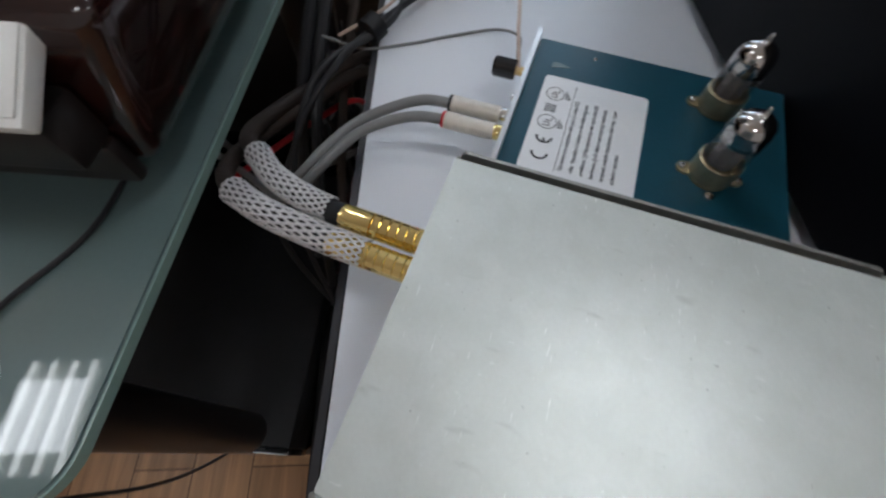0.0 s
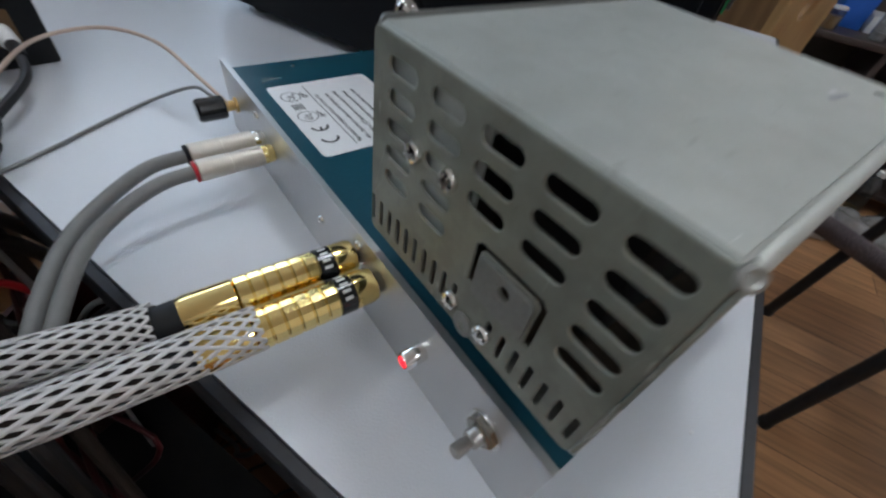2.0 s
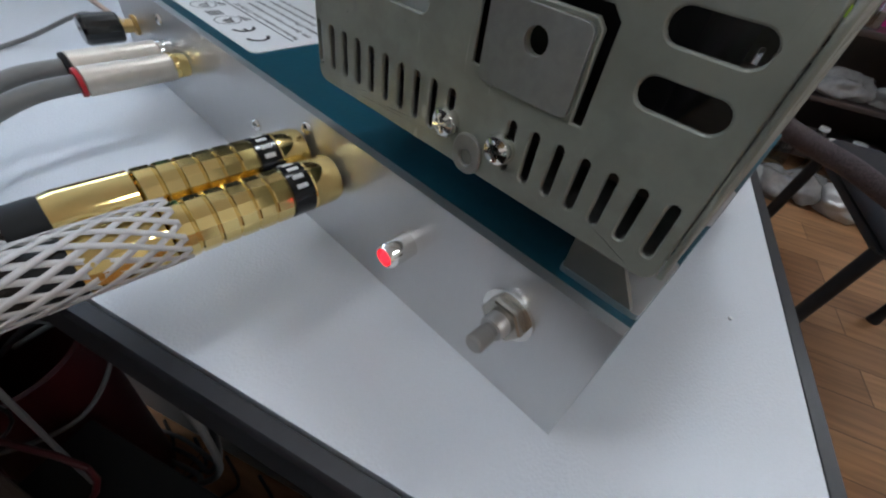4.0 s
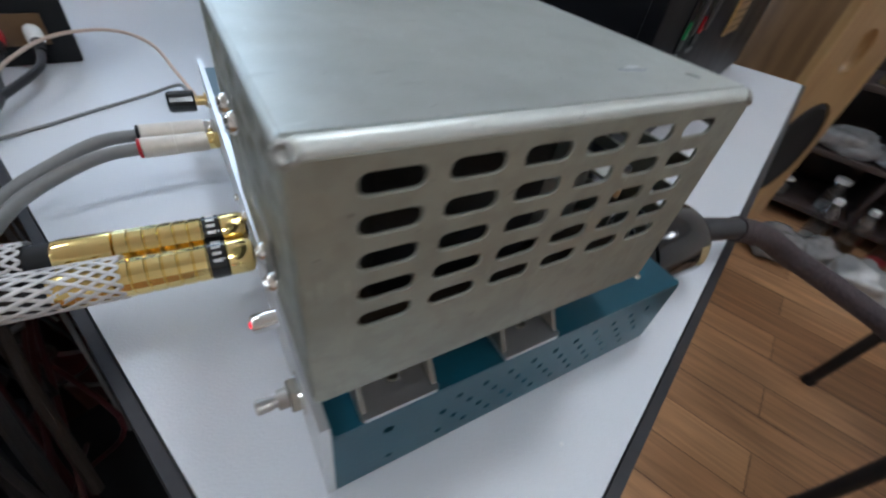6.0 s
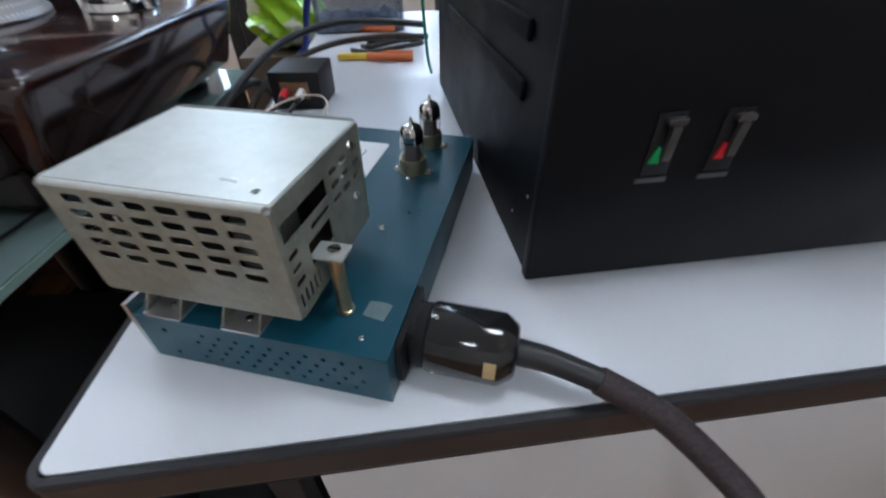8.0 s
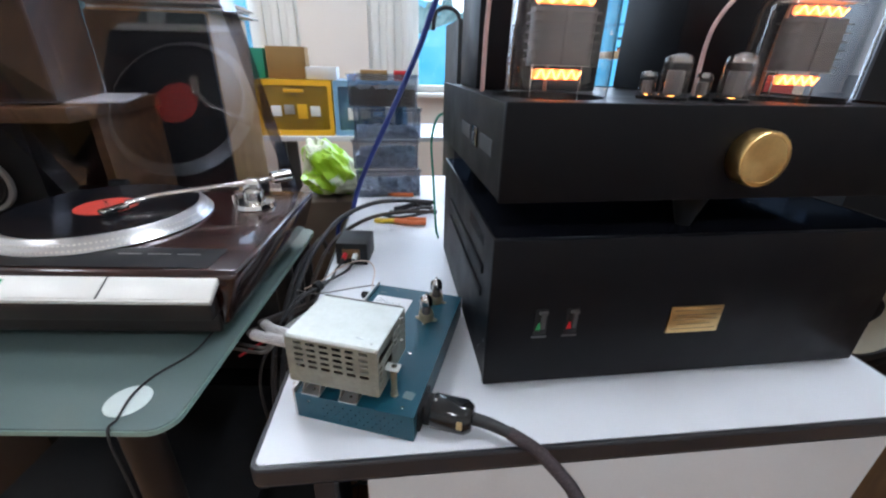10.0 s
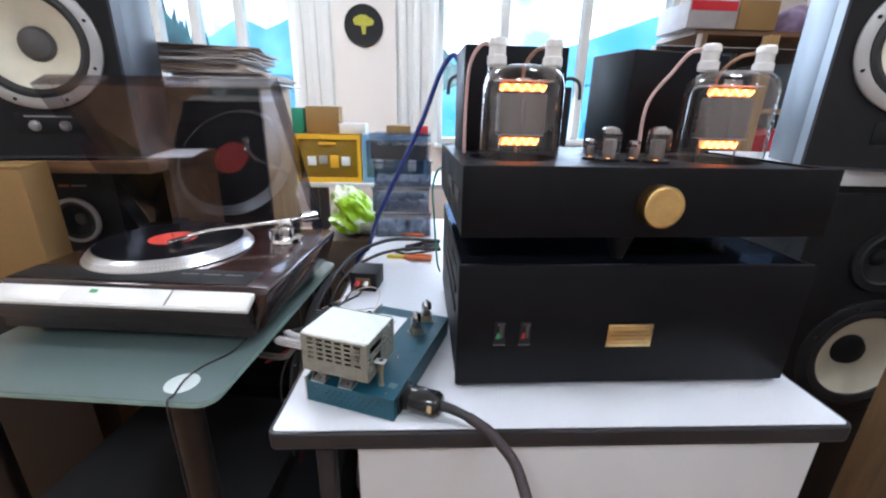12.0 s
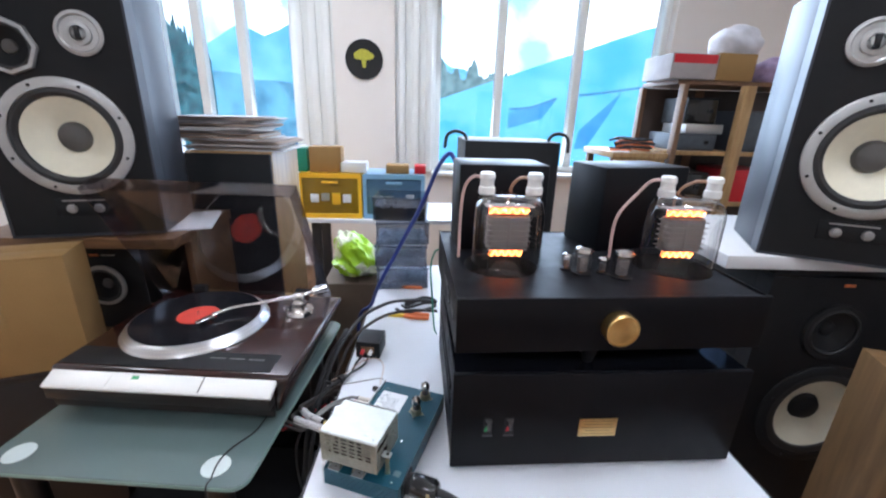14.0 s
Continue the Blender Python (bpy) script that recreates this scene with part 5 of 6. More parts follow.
part("indicator", boxed(-0.055, -0.040, 0.004, 0.012, 0.0052, 0.0057), GREEN_LAMP, st, "small green indicator")
for x in (-0.2, 0.2):
    for y in (-0.16, 0.16):
        part("foot", lathe(bmesh.new(), [(0.024, 0.0), (0.026, 0.003), (0.022, 0.022)], pose(x, y, 0), 24), BLACK_MATT, tt)
PC = (-0.040, 0.005)
rim = [(0.150, 0.119), (0.1715, 0.119), (0.1720, 0.121), (0.1560, 0.139), (0.1530, 0.1405), (0.1500, 0.1405)]
part("platter", lathe(bmesh.new(), [(0, 0.119)] + rim + [(0, 0.1395)], pose(PC[0], PC[1], 0), 96, close=False), material("turned_aluminium", (0.62, 0.62, 0.62), 0.29, 1.0, var=0.05, scale=3), tt, "silver platter with a bevelled rim")
dots = bmesh.new()
for k in range(150):
    a = 2 * math.pi * k / 150
    ca, sa = math.cos(a), math.sin(a)
    for r, zz2 in ((0.1690, 0.1249), (0.1625, 0.1322)):
        c0 = Vector((PC[0] + r * ca, PC[1] + r * sa, zz2))
        t1, up2 = Vector((-sa, ca, 0)), Vector((-0.53 * ca, -0.53 * sa, 0.85))
        dots.faces.new([dots.verts.new(c0 + 0.0017 * u * t1 + 0.0014 * w * up2 + 0.0004 * Vector((ca, sa, 0.5))) for u, w in ((-1, -1), (1, -1), (1, 1), (-1, 1))])
tagged(part("strobe_dots", dots, SILVER, tt), kind="stuff")
lp = thing("vinyl_record", "black vinyl record with a red label on the platter", "record", TX @ pose(PC[0], PC[1], 0.1402))
gv = [(0.0, 0.0)] + [(0.1505, 0.0), (0.1505, 0.0016), (0.1480, 0.0018)]
for k in range(40):
    r = 0.1470 - 0.0022 * k
    gv += [(r, 0.0016), (r - 0.0011, 0.00185)]
part("disc", lathe(bmesh.new(), gv + [(0.052, 0.0016), (0, 0.0016)], None, 96, close=False), VINYL, lp, "grooved black disc")
part("label", lathe(bmesh.new(), [(0, 0.0017), (0.050, 0.0017), (0.050, 0.0021), (0.0035, 0.0021), (0, 0.0021)], None, 56, close=False), LABEL_RED, lp, "red paper label")
part("spindle", rod(bmesh.new(), (0, 0, 0), (0, 0, 0.012), 0.0035, 0.0028), CHROME, tt).matrix_local = pose(PC[0], PC[1], 0.139)
# tone arm
AB = (0.195, 0.090)
part("arm_base", lathe(bmesh.new(), [(0.040, 0.118), (0.041, 0.120), (0.039, 0.128), (0.030, 0.130), (0.020, 0.131), (0.020, 0.150), (0.014, 0.152)], pose(AB[0], AB[1], 0), 40), CHROME, tt, "round chrome arm base")
part("arm_yoke", boxed(AB[0] - 0.016, AB[0] + 0.016, AB[1] - 0.010, AB[1] + 0.010, 0.150, 0.176, 0.004), CHROME, tt)
part("arm_tube", sweep(bmesh.new(), [(AB[0] + 0.04, AB[1] + 0.035, 0.170), (AB[0], AB[1], 0.168), (AB[0] - 0.09, AB[1] - 0.045, 0.163), (AB[0] - 0.15, AB[1] - 0.072, 0.159), (AB[0] - 0.185, AB[1] - 0.105, 0.154)], 0.0052, 14), CHROME, tt, "bent silver tone arm")
part("counterweight", rod(bmesh.new(), (AB[0] + 0.030, AB[1] + 0.027, 0.170), (AB[0] + 0.062, AB[1] + 0.054, 0.171), 0.013, seg=28, bev=0.002), CHROME, tt, "chrome counterweight")
hs = boxed(-0.009, 0.009, -0.022, 0.022, -0.004, 0.004, 0.002)
part("headshell", hs, CHROME, tt, "silver headshell").matrix_local = pose(AB[0] - 0.192, AB[1] - 0.125, 0.151, 0, 0, -20)
part("cartridge", boxed(-0.007, 0.007, -0.010, 0.010, -0.009, 0.0, 0.001), BLACK_GLOSS, tt).matrix_local = pose(AB[0] - 0.195, AB[1] - 0.133, 0.147, 0, 0, -20)
part("arm_lift", rod(bmesh.new(), (AB[0] - 0.025, AB[1] - 0.03, 0.118), (AB[0] - 0.025, AB[1] - 0.03, 0.150), 0.005), CHROME, tt)
# open lid, hinged at the back
lid = bmesh.new()
LWX, LH, LDP = 0.250, 0.420, 0.040
box(lid, -LWX, LWX, 0.0, 0.003, 0.0, LH)
lo = part("lid", lid, ACRYLIC, tt, "open smoky acrylic lid")
lo.visible_shadow = False
lo.matrix_local = pose(0, 0.202, 0.122, 28, 0, 0)
for a in ((-LWX, -LWX + 0.003, -LDP, -0.0005, 0.0, LH), (LWX - 0.003, LWX, -LDP, -0.0005, 0.0, LH), (-LWX + 0.003, LWX - 0.003, -LDP, -0.0005, LH - 0.003, LH)):
    part("lid_rim", boxed(*a), ACRYLIC, lo, "smoky acrylic rim").visible_shadow = False
for x in (-0.16, 0.16):
    part("hinge", boxed(x - 0.02, x + 0.02, 0.196, 0.214, 0.100, 0.135, 0.003), BLACK_MATT, tt)
# its thin earth lead over the glass
cabl = thing("turntable_lead", "thin black lead lying across the glass shelf", "cable")
part("lead", sweep(bmesh.new(), [(-0.165, 0.18, 0.7550), (-0.175, 0.13, 0.7550), (-0.205, 0.085, 0.7555), (-0.215, 0.05, 0.7555), (-0.212, 0.012, 0.7550), (-0.213, -0.0075, 0.750), (-0.213, -0.008, 0.66), (-0.216, 0.0, 0.52), (-0.22, 0.05, 0.32)], 0.0016, 8), BLACK_CABLE, cabl)

# ---- small black junction box with two plugs ----
JB = pose(0.040, 0.446, Z, 0, 0, -9)
jb = thing("junction_box", "small black plastic box with phono plugs on the desk", "junction box", JB)
part("case", boxed(-0.034, 0.034, -0.037, 0.040, 0.0, 0.050, 0.0025), BLACK_MATT, jb)
part("faceplate", boxed(-0.0195, 0.0185, -0.0385, -0.037, 0.015, 0.037, 0.001), material("brown_jack_plate", (0.16, 0.09, 0.04), 0.4), jb, "brown jack plate")
for x, mt, nm in ((-0.012, RED, "red"), (0.010, WHITE_PLASTIC, "white")):
    pl = thing("phono_plug", nm + " plastic phono plug with a black lead in the black box", "audio plug", JB, group="jack plugs")
    part("barrel", lathe(bmesh.new(), [(0.0045, 0), (0.0055, 0.002), (0.0055, 0.016), (0.0040, 0.022)], along((x, -0.0392, 0.026), (0, -1, -0.12)), 20), mt, pl)
    part("boot", lathe(bmesh.new(), [(0.0040, 0.021), (0.0042, 0.022), (0.0030, 0.036)], along((x, -0.0392, 0.026), (0, -1, -0.12)), 16), BLACK_MATT, pl)
    part("lead", sweep(bmesh.new(), [(x, -0.070, 0.022), (x - 0.006, -0.095, 0.017), (x - 0.020 - x, -0.125, 0.012), (-0.034 - x * 0.3, -0.155, 0.012), (-0.062 + x * 0.4, -0.195, 0.006), (-0.085, -0.235, -0.03), (-0.105 + x, -0.27, -0.12), (-0.10, -0.28, -0.3)], 0.0027, 10), BLACK_CABLE, pl)
tie = solid("cable_tie", lathe(bmesh.new(), [(0.0085, 0), (0.0100, 0.001), (0.0100, 0.013), (0.0085, 0.014)], JB @ along((-0.032, -0.148, 0.014), (-0.5, -0.8, -0.15)), 20), BLACK_MATT, "black cable clip round the plug leads", "cable clip")


# ---- cables behind and between the tables ----
def loose(pts, r, mat, label, n=8):
    c = thing("cable", label, "cable", group="loose cables")
    part("jacket", sweep(bmesh.new(), pts, r, 10, n), mat, c)
    return c


BLUE = material("blue_braid", (0.02, 0.04, 0.22), 0.5, var=0.2, scale=300)
GREEN_WIRE = material("green_wire", (0.01, 0.22, 0.14), 0.45, var=0.1)
loose([(0.275, 0.475, 1.285), (0.255, 0.500, 1.315), (0.225, 0.515, 1.275), (0.185, 0.545, 1.17), (0.125, 0.585, 1.04), (0.070, 0.620, 0.925), (0.035, 0.665, 0.84), (0.010, 0.72, 0.762), (-0.035, 0.75, 0.70), (-0.05, 0.76, 0.5)], 0.0060, BLUE, "thick blue braided cable behind the desk")
loose([(-0.10, 0.20, 0.50), (-0.085, 0.24, 0.64), (-0.068, 0.32, 0.735), (-0.045, 0.42, 0.778), (0.000, 0.545, 0.806), (0.075, 0.62, 0.818), (0.15, 0.65, 0.815), (0.24, 0.66, 0.805)], 0.0055, BLACK_CABLE, "thick black cable rising from behind the desk")
loose([(-0.085, 0.22, 0.48), (-0.070, 0.27, 0.62), (-0.050, 0.36, 0.715), (-0.014, 0.48, 0.772), (0.06, 0.575, 0.792), (0.15, 0.61, 0.797), (0.24, 0.61, 0.795)], 0.0048, BROWN_CABLE, "brown woven cable behind the desk")
loose([(-0.12, 0.24, 0.50), (-0.10, 0.28, 0.66), (-0.075, 0.38, 0.75), (-0.055, 0.50, 0.76), (-0.06, 0.62, 0.72), (-0.08, 0.8, 0.6)], 0.0060, BLACK_CABLE, "thick black cable behind the desk")
loose([(0.245, 0.46, 1.06), (0.222, 0.475, 1.05), (0.210, 0.48, 1.00), (0.215, 0.48, 0.92), (0.225, 0.50, 0.80), (0.235, 0.53, 0.757)], 0.0025, GREEN_WIRE, "thin green earth wire behind the amplifier")
for k in range(3):
    loose([(0.10 + 0.02 * k, 0.70 + 0.03 * k, 0.757), (0.14, 0.66 + 0.04 * k, 0.762), (0.20, 0.68 + 0.05 * k, 0.765), (0.24, 0.72 + 0.02 * k, 0.762), (0.19, 0.78, 0.757), (0.13, 0.755 - 0.02 * k, 0.757)], 0.0045, BLACK_CABLE, "coil of black cable on the desk")
ORANGE_PL = material("orange_plastic", (0.65, 0.16, 0.05), 0.4, var=0.08)
YEL = material("yellow_plastic", (0.75, 0.50, 0.05), 0.4, var=0.06)
for x, y, a in ((0.105, 0.655, -6), (0.085, 0.905, -4)):
    tl = thing("hand_tool", "hand tool with orange plastic handles lying on the desk", "tool", pose(x, y, Z, 0, 0, a), group="hand tools")
    part("handle", sweep(bmesh.new(), [(0.025, 0.004, 0.007), (0.06, 0.012, 0.008), (0.11, 0.010, 0.007)], 0.0065, 10), ORANGE_PL, tl)
    part("handle", sweep(bmesh.new(), [(0.025, -0.004, 0.007), (0.06, -0.014, 0.008), (0.11, -0.013, 0.007)], 0.0065, 10), ORANGE_PL, tl)
    part("jaws", boxed(-0.03, 0.028, -0.007, 0.007, 0.002, 0.012, 0.002), YEL, tl)
# tangle in the dark gap between desk and stand
rng = random.Random(4)
DEEP_RED = material("deep_red_plastic", (0.055, 0.004, 0.006), 0.4, var=0.12)
for k in range(9):
    x, y = -0.10 + 0.055 * rng.random(), 0.30 + 0.25 * rng.random()
    pts = [(x, y, 0.36 + 0.1 * rng.random())]
    for j in range(5):
        pts.append((-0.115 + 0.085 * rng.random(), y + (rng.random() - 0.5) * 0.26, 0.40 + 0.27 * rng.random()))
    loose(pts, 0.0016 + 0.0010 * rng.random(), (DEEP_RED, BLACK_CABLE, GREY_CABLE, BROWN_CABLE, BLACK_CABLE)[k % 5], ("dark red", "black", "grey", "brown", "black")[k % 5] + " cable tangled in the gap beside the desk", 6)
# Added black block that hides the lit floor and keeps the gap dark.
GAP_BLACK = material("gap_shade_black", (0.006, 0.006, 0.0065), 0.7, var=0.3, scale=14)
crate = thing("gap_shade_block", "long low black block added for the shade beside the desk", "crate", pose(-0.078, 0.17, 0))
part("body", boxed(-0.065, 0.065, -0.23, 0.23, 0.0, 0.34, 0.006), GAP_BLACK, crate)
part("lid", boxed(-0.068, 0.068, -0.233, 0.233, 0.3402, 0.356, 0.003), GAP_BLACK, crate)
bucket = thing("plastic_bucket", "dark red plastic bucket on the floor between desk and stand", "bucket", pose(-0.012, 0.525, 0))
part("body", lathe(bmesh.new(), [(0, 0.004), (0, 0.0), (0.066, 0.0), (0.086, 0.40), (0.090, 0.402), (0.090, 0.408), (0.083, 0.408), (0.064, 0.006), (0, 0.006)], None, 40, close=False), DEEP_RED, bucket, "dark red tapered body")
part("handle", sweep(bmesh.new(), [(-0.091, 0.0, 0.385), (-0.075, -0.060, 0.355), (0.0, -0.096, 0.335), (0.075, -0.060, 0.355), (0.091, 0.0, 0.385)], 0.003, 8), GREY_CABLE, bucket, "grey wire handle")
for k, (x, r) in enumerate(((0.030, 0.0042), (0.046, 0.0036), (0.062, 0.0034))):
    loose([(x - 0.05, 0.62, 0.30), (x - 0.02, 0.50 - 0.02 * k, 0.44), (x, 0.40 - 0.03 * k, 0.48 + 0.02 * k), (x + 0.005, 0.31, 0.42), (x - 0.01, 0.27 + 0.02 * k, 0.30), (x - 0.02, 0.34, 0.16), (x, 0.42 + 0.03 * k, 0.04), (x - 0.01, 0.60, r + 0.001)], r, (GREY_CABLE, BLACK_CABLE, GREY_CABLE)[k], ("grey", "black", "grey")[k] + " cable hanging in loops under the desk")
for k in range(5):
    y0 = 0.26 + 0.075 * k
    loose([(-0.05, y0, 0.004), (0.01, y0 + 0.03, 0.004), (0.05, y0 + 0.015, 0.004 + 0.003 * (k % 2)), (0.078, y0 + 0.07, 0.004)], 0.003, (BLACK_CABLE, BROWN_CABLE)[k % 2], ("black", "brown")[k % 2] + " cable on the floor under the desk")
loose([(-0.16, 0.235, 0.66), (-0.125, 0.262, 0.668), (-0.085, 0.300, 0.670), (-0.05, 0.335, 0.66), (-0.03, 0.36, 0.60)], 0.0028, RED, "thin red cable crossing the dark gap")


# ---- loudspeakers ----
CONE_WHITE = material("cream_paper_cone", (0.70, 0.66, 0.52), 0.7, var=0.05, scale=40, bump=0.1)
CONE_BLACK = material("black_cone", (0.013, 0.013, 0.014), 0.65, var=0.1)
CONE_BLACK.node_tree.nodes["Principled BSDF"].inputs["Specular IOR Level"].default_value = 0.25
RUBBER = material("black_rubber_surround", (0.02, 0.02, 0.021), 0.5, var=0.1)
FRAME_GREY = material("grey_cast_frame", (0.42, 0.42, 0.41), 0.4, 0.5, var=0.06)
CAP_GREY = material("grey_dust_cap", (0.09, 0.085, 0.08), 0.6, var=0.1)
BAFFLE = material("black_baffle", (0.009, 0.009, 0.010), 0.55, var=0.12)
BAFFLE.node_tree.nodes["Principled BSDF"].inputs["Specular IOR Level"].default_value = 0.25


def driver(parent, x, z, r, y, cone=None, frame_mat=None, cap=None, oct_frame=False):
    """A cone loudspeaker unit on a baffle that faces -y."""
    d = part("driver", lathe(bmesh.new(), [(r * 0.86, -0.004), (r, -0.001), (r, 0.006), (r * 0.97, 0.009), (r * 0.84, 0.009), (r * 0.82, 0.002)], along((x, y, z), (0, -1, 0)), 8 if oct_frame else 48, close=False), frame_mat or FRAME_GREY, parent, "grey metal driver frame")
    m = along((x, y, z), (0, -1, 0))
    part("surround", lathe(bmesh.new(), [(r * 0.85, 0.002), (r * 0.82, 0.008), (r * 0.76, 0.010), (r * 0.70, 0.006), (r * 0.69, 0.001)], m, 44, close=False), RUBBER, d)
    part("cone", lathe(bmesh.new(), [(r * 0.70, 0.002), (r * 0.45, -r * 0.12), (r * 0.24, -r * 0.24)], m, 44, close=False), cone or CONE_WHITE, d)
    part("dust_cap", lathe(bmesh.new(), [(r * 0.27, -r * 0.23), (r * 0.22, -r * 0.15), (r * 0.12, -r * 0.11), (0, -r * 0.095)], m, 32, close=False), cap or CAP_GREY, d)
    if r > 0.09:
        for k in range(8):
            a = 2 * math.pi * (k + 0.5) / 8
            cross_screw(d, (x + 0.92 * r * math.cos(a), y - 0.009, z + 0.92 * r * math.sin(a)), (0, -1, 0), 0.004, BLACK_MATT)
    return d


def studio_speaker(m, mirror, wx=0.0):
    s = thing("loudspeaker", "large black three-way loudspeaker with a cream woofer cone and grey sides", "loudspeaker", m, group="large loudspeakers")
    SIDE = material("grey_black_cabinet", (0.034, 0.039, 0.050), 0.46, var=0.12, scale=10)
    part("cabinet", boxed(-0.185, 0.185, 0.055, 0.27, 0.0, 0.66, 0.004), SIDE, s, "dark grey cabinet")
    part("cabinet_front", plate(bmesh.new(), rounded(-0.185, 0.185, 0.0, 0.66, 0.003), [rounded(-0.179, 0.179, 0.006, 0.654, 0.002)], 0.055, XZ), SIDE, s)
    part("baffle", plate(bmesh.new(), rounded(-0.1788, 0.1788, 0.0062, 0.6538, 0.002), [circle(wx, 0.270, 0.128, 48), circle(-mirror * 0.080, 0.485, 0.055, 32)], 0.053, Matrix.Translation((0, 0.001, 0)) @ XZ), BAFFLE, s, "black front baffle")
    driver(s, wx, 0.270, 0.150, 0.0)
    t = part("tweeter", lathe(bmesh.new(), [(0.052, 0), (0.052, 0.004), (0.044, 0.007), (0.040, 0.003), (0.028, 0.003), (0.027, 0.008), (0.018, 0.010), (0.016, 0.004), (0.010, 0.012), (0, 0.014)], along((mirror * 0.078, 0, 0.523), (0, -1, 0)), 40), FRAME_GREY, s, "round pale tweeter")
    part("tweeter_bridge", boxed(mirror * 0.078 - 0.006, mirror * 0.078 + 0.006, -0.016, -0.006, 0.508, 0.538, 0.002), BLACK_MATT, t)
    driver(s, -mirror * 0.080, 0.485, 0.066, 0.0, CONE_BLACK, oct_frame=True)
    pl = part("control_plate", boxed(-0.07, 0.07, -0.002, 0.0, 0.060, 0.110, 0.0006), BAFFLE, s)
    for x in (-0.032, 0.032):
        part("control_knob", lathe(bmesh.new(), [(0.013, 0), (0.013, 0.001), (0.010, 0.001), (0.010, 0.008), (0.008, 0.009), (0, 0.009)], along((x, -0.002, 0.080), (0, -1, 0)), 24), GREYMET, pl)
    part("legend", boxed(-0.05, 0.05, -0.0026, -0.002, 0.1005, 0.1045), GREYMET, pl, "pale unreadable legend bar")
    return s


studio_speaker(pose(-0.752, 0.575, 1.055, 0, 0, 12), 1)
studio_speaker(pose(1.262, 0.322, 1.078, 0, 0, -27) @ Matrix.Scale(0.99, 4), -1, 0.0)
# shelf under the far speaker
ls = thing("speaker_shelf", "brown wooden cabinet under the loudspeaker", "cabinet", pose(-0.80, 0.57, 0))
part("top_board", boxed(-0.30, 0.27, -0.005, 0.5, 1.018, 1.049, 0.002), VENEER_DARK, ls)
part("side_board", boxed(-0.30, -0.28, 0.10, 0.5, 0.0, 1.018), VENEER_DARK, ls)
part("side_board", boxed(0.24, 0.26, 0.10, 0.5, 0.0, 1.018), VENEER_DARK, ls)
part("back_board", boxed(-0.28, 0.24, 0.48, 0.5, 0.0, 1.018), VENEER_DARK, ls)
part("middle_board", boxed(-0.28, 0.24, 0.05, 0.48, 0.70, 0.72), VENEER_DARK, ls)
pp = bmesh.new()
plate(pp, [(-0.06, 0.0), (0.16, 0.02), (0.15, 0.26), (-0.05, 0.24)], [], 0.004)
solid("paper_stack", pp, PAPER, "sheets of white paper lying on the cabinet", "paper", pose(-0.625, 0.62, 1.0495, 0, 0, 14))
ss = thing("small_loudspeaker", "small black bookshelf loudspeaker with a grey ringed woofer", "loudspeaker", pose(-0.80, 0.645, 0.7205))
part("cabinet", boxed(-0.135, 0.115, 0.030, 0.24, 0.0, 0.285, 0.004), BAFFLE, ss)
part("baffle", plate(bmesh.new(), rounded(-0.135, 0.115, 0.0, 0.285, 0.003), [circle(-0.010, 0.150, 0.055, 32)], 0.030, XZ), BAFFLE, ss)
driver(ss, -0.010, 0.150, 0.066, 0.0, CONE_BLACK, FRAME_GREY, CAP_GREY)
part("badge", boxed(-0.035, -0.008, -0.002, 0.0, 0.247, 0.253), ORANGE_PL, ss, "small orange badge")
part("legend", boxed(0.0, 0.04, -0.002, 0.0, 0.248, 0.252), GREYMET, ss)

# far speaker and the pile of records on it
bs = thing("floor_loudspeaker", "tall loudspeaker with a black cloth grille and oak sides", "loudspeaker", pose(-0.515, 0.95, 0.0))
part("cabinet", boxed(-0.155, 0.152, 0.010, 0.34, 0.0, 1.262, 0.004), VENEER, bs, "oak veneered cabinet")
part("grille", boxed(-0.152, 0.150, -0.008, 0.010, 0.02, 1.255, 0.004), CONE_BLACK, bs, "black cloth grille")
rng = random.Random(7)
for k in range(22):
    tone = rng.choice(((0.50, 0.46, 0.42), (0.30, 0.25, 0.22), (0.55, 0.55, 0.55), (0.16, 0.13, 0.12), (0.42, 0.30, 0.22), (0.24, 0.22, 0.22)))
    hh = 0.0054
    # the lower sleeves lie square to the cabinet, the upper ones turned and pushed aside
    spin, push = (4, 0.035) if k < 7 else (24, -0.045)
    solid("record_sleeve", boxed(-0.157, 0.157, -0.157, 0.157, 0.0, hh - 0.0006, 0.0012), material("card_sleeve", tone, 0.6, var=0.15, scale=15), "worn cardboard record sleeve in a pile", "record sleeve", pose(-0.53 + push + 0.05 * (rng.random() - 0.5), 1.125 + 0.03 * (rng.random() - 0.5), 1.2625 + hh * k, 0, 0, spin * (rng.random() - 0.35)), group="pile of records")

# cardboard box beside the record player
cb = thing("cardboard_box", "plain brown cardboard box on a dark cabinet", "box", pose(-0.705, 0.405, 0, 0, 0, 18))
part("body", boxed(-0.30, 0.0, 0.0, 0.13, 0.7405, 1.050, 0.003), CARDBOARD, cb)
for a, b in ((0.0, 0.064), (0.066, 0.130)):
    part("flap", boxed(-0.30, 0.0, a, b, 1.0505, 1.0550, 0.001), CARDBOARD, cb)
low = thing("low_cabinet", "dark brown low cabinet under the cardboard box", "cabinet", pose(-0.705, 0.405, 0, 0, 0, 18))
part("body", boxed(-0.30, 0.0, 0.002, 0.13, 0.0, 0.722, 0.003), DARKLEG, low)
part("top", boxed(-0.31, 0.008, -0.006, 0.136, 0.7225, 0.740, 0.003), DARKLEG, low)
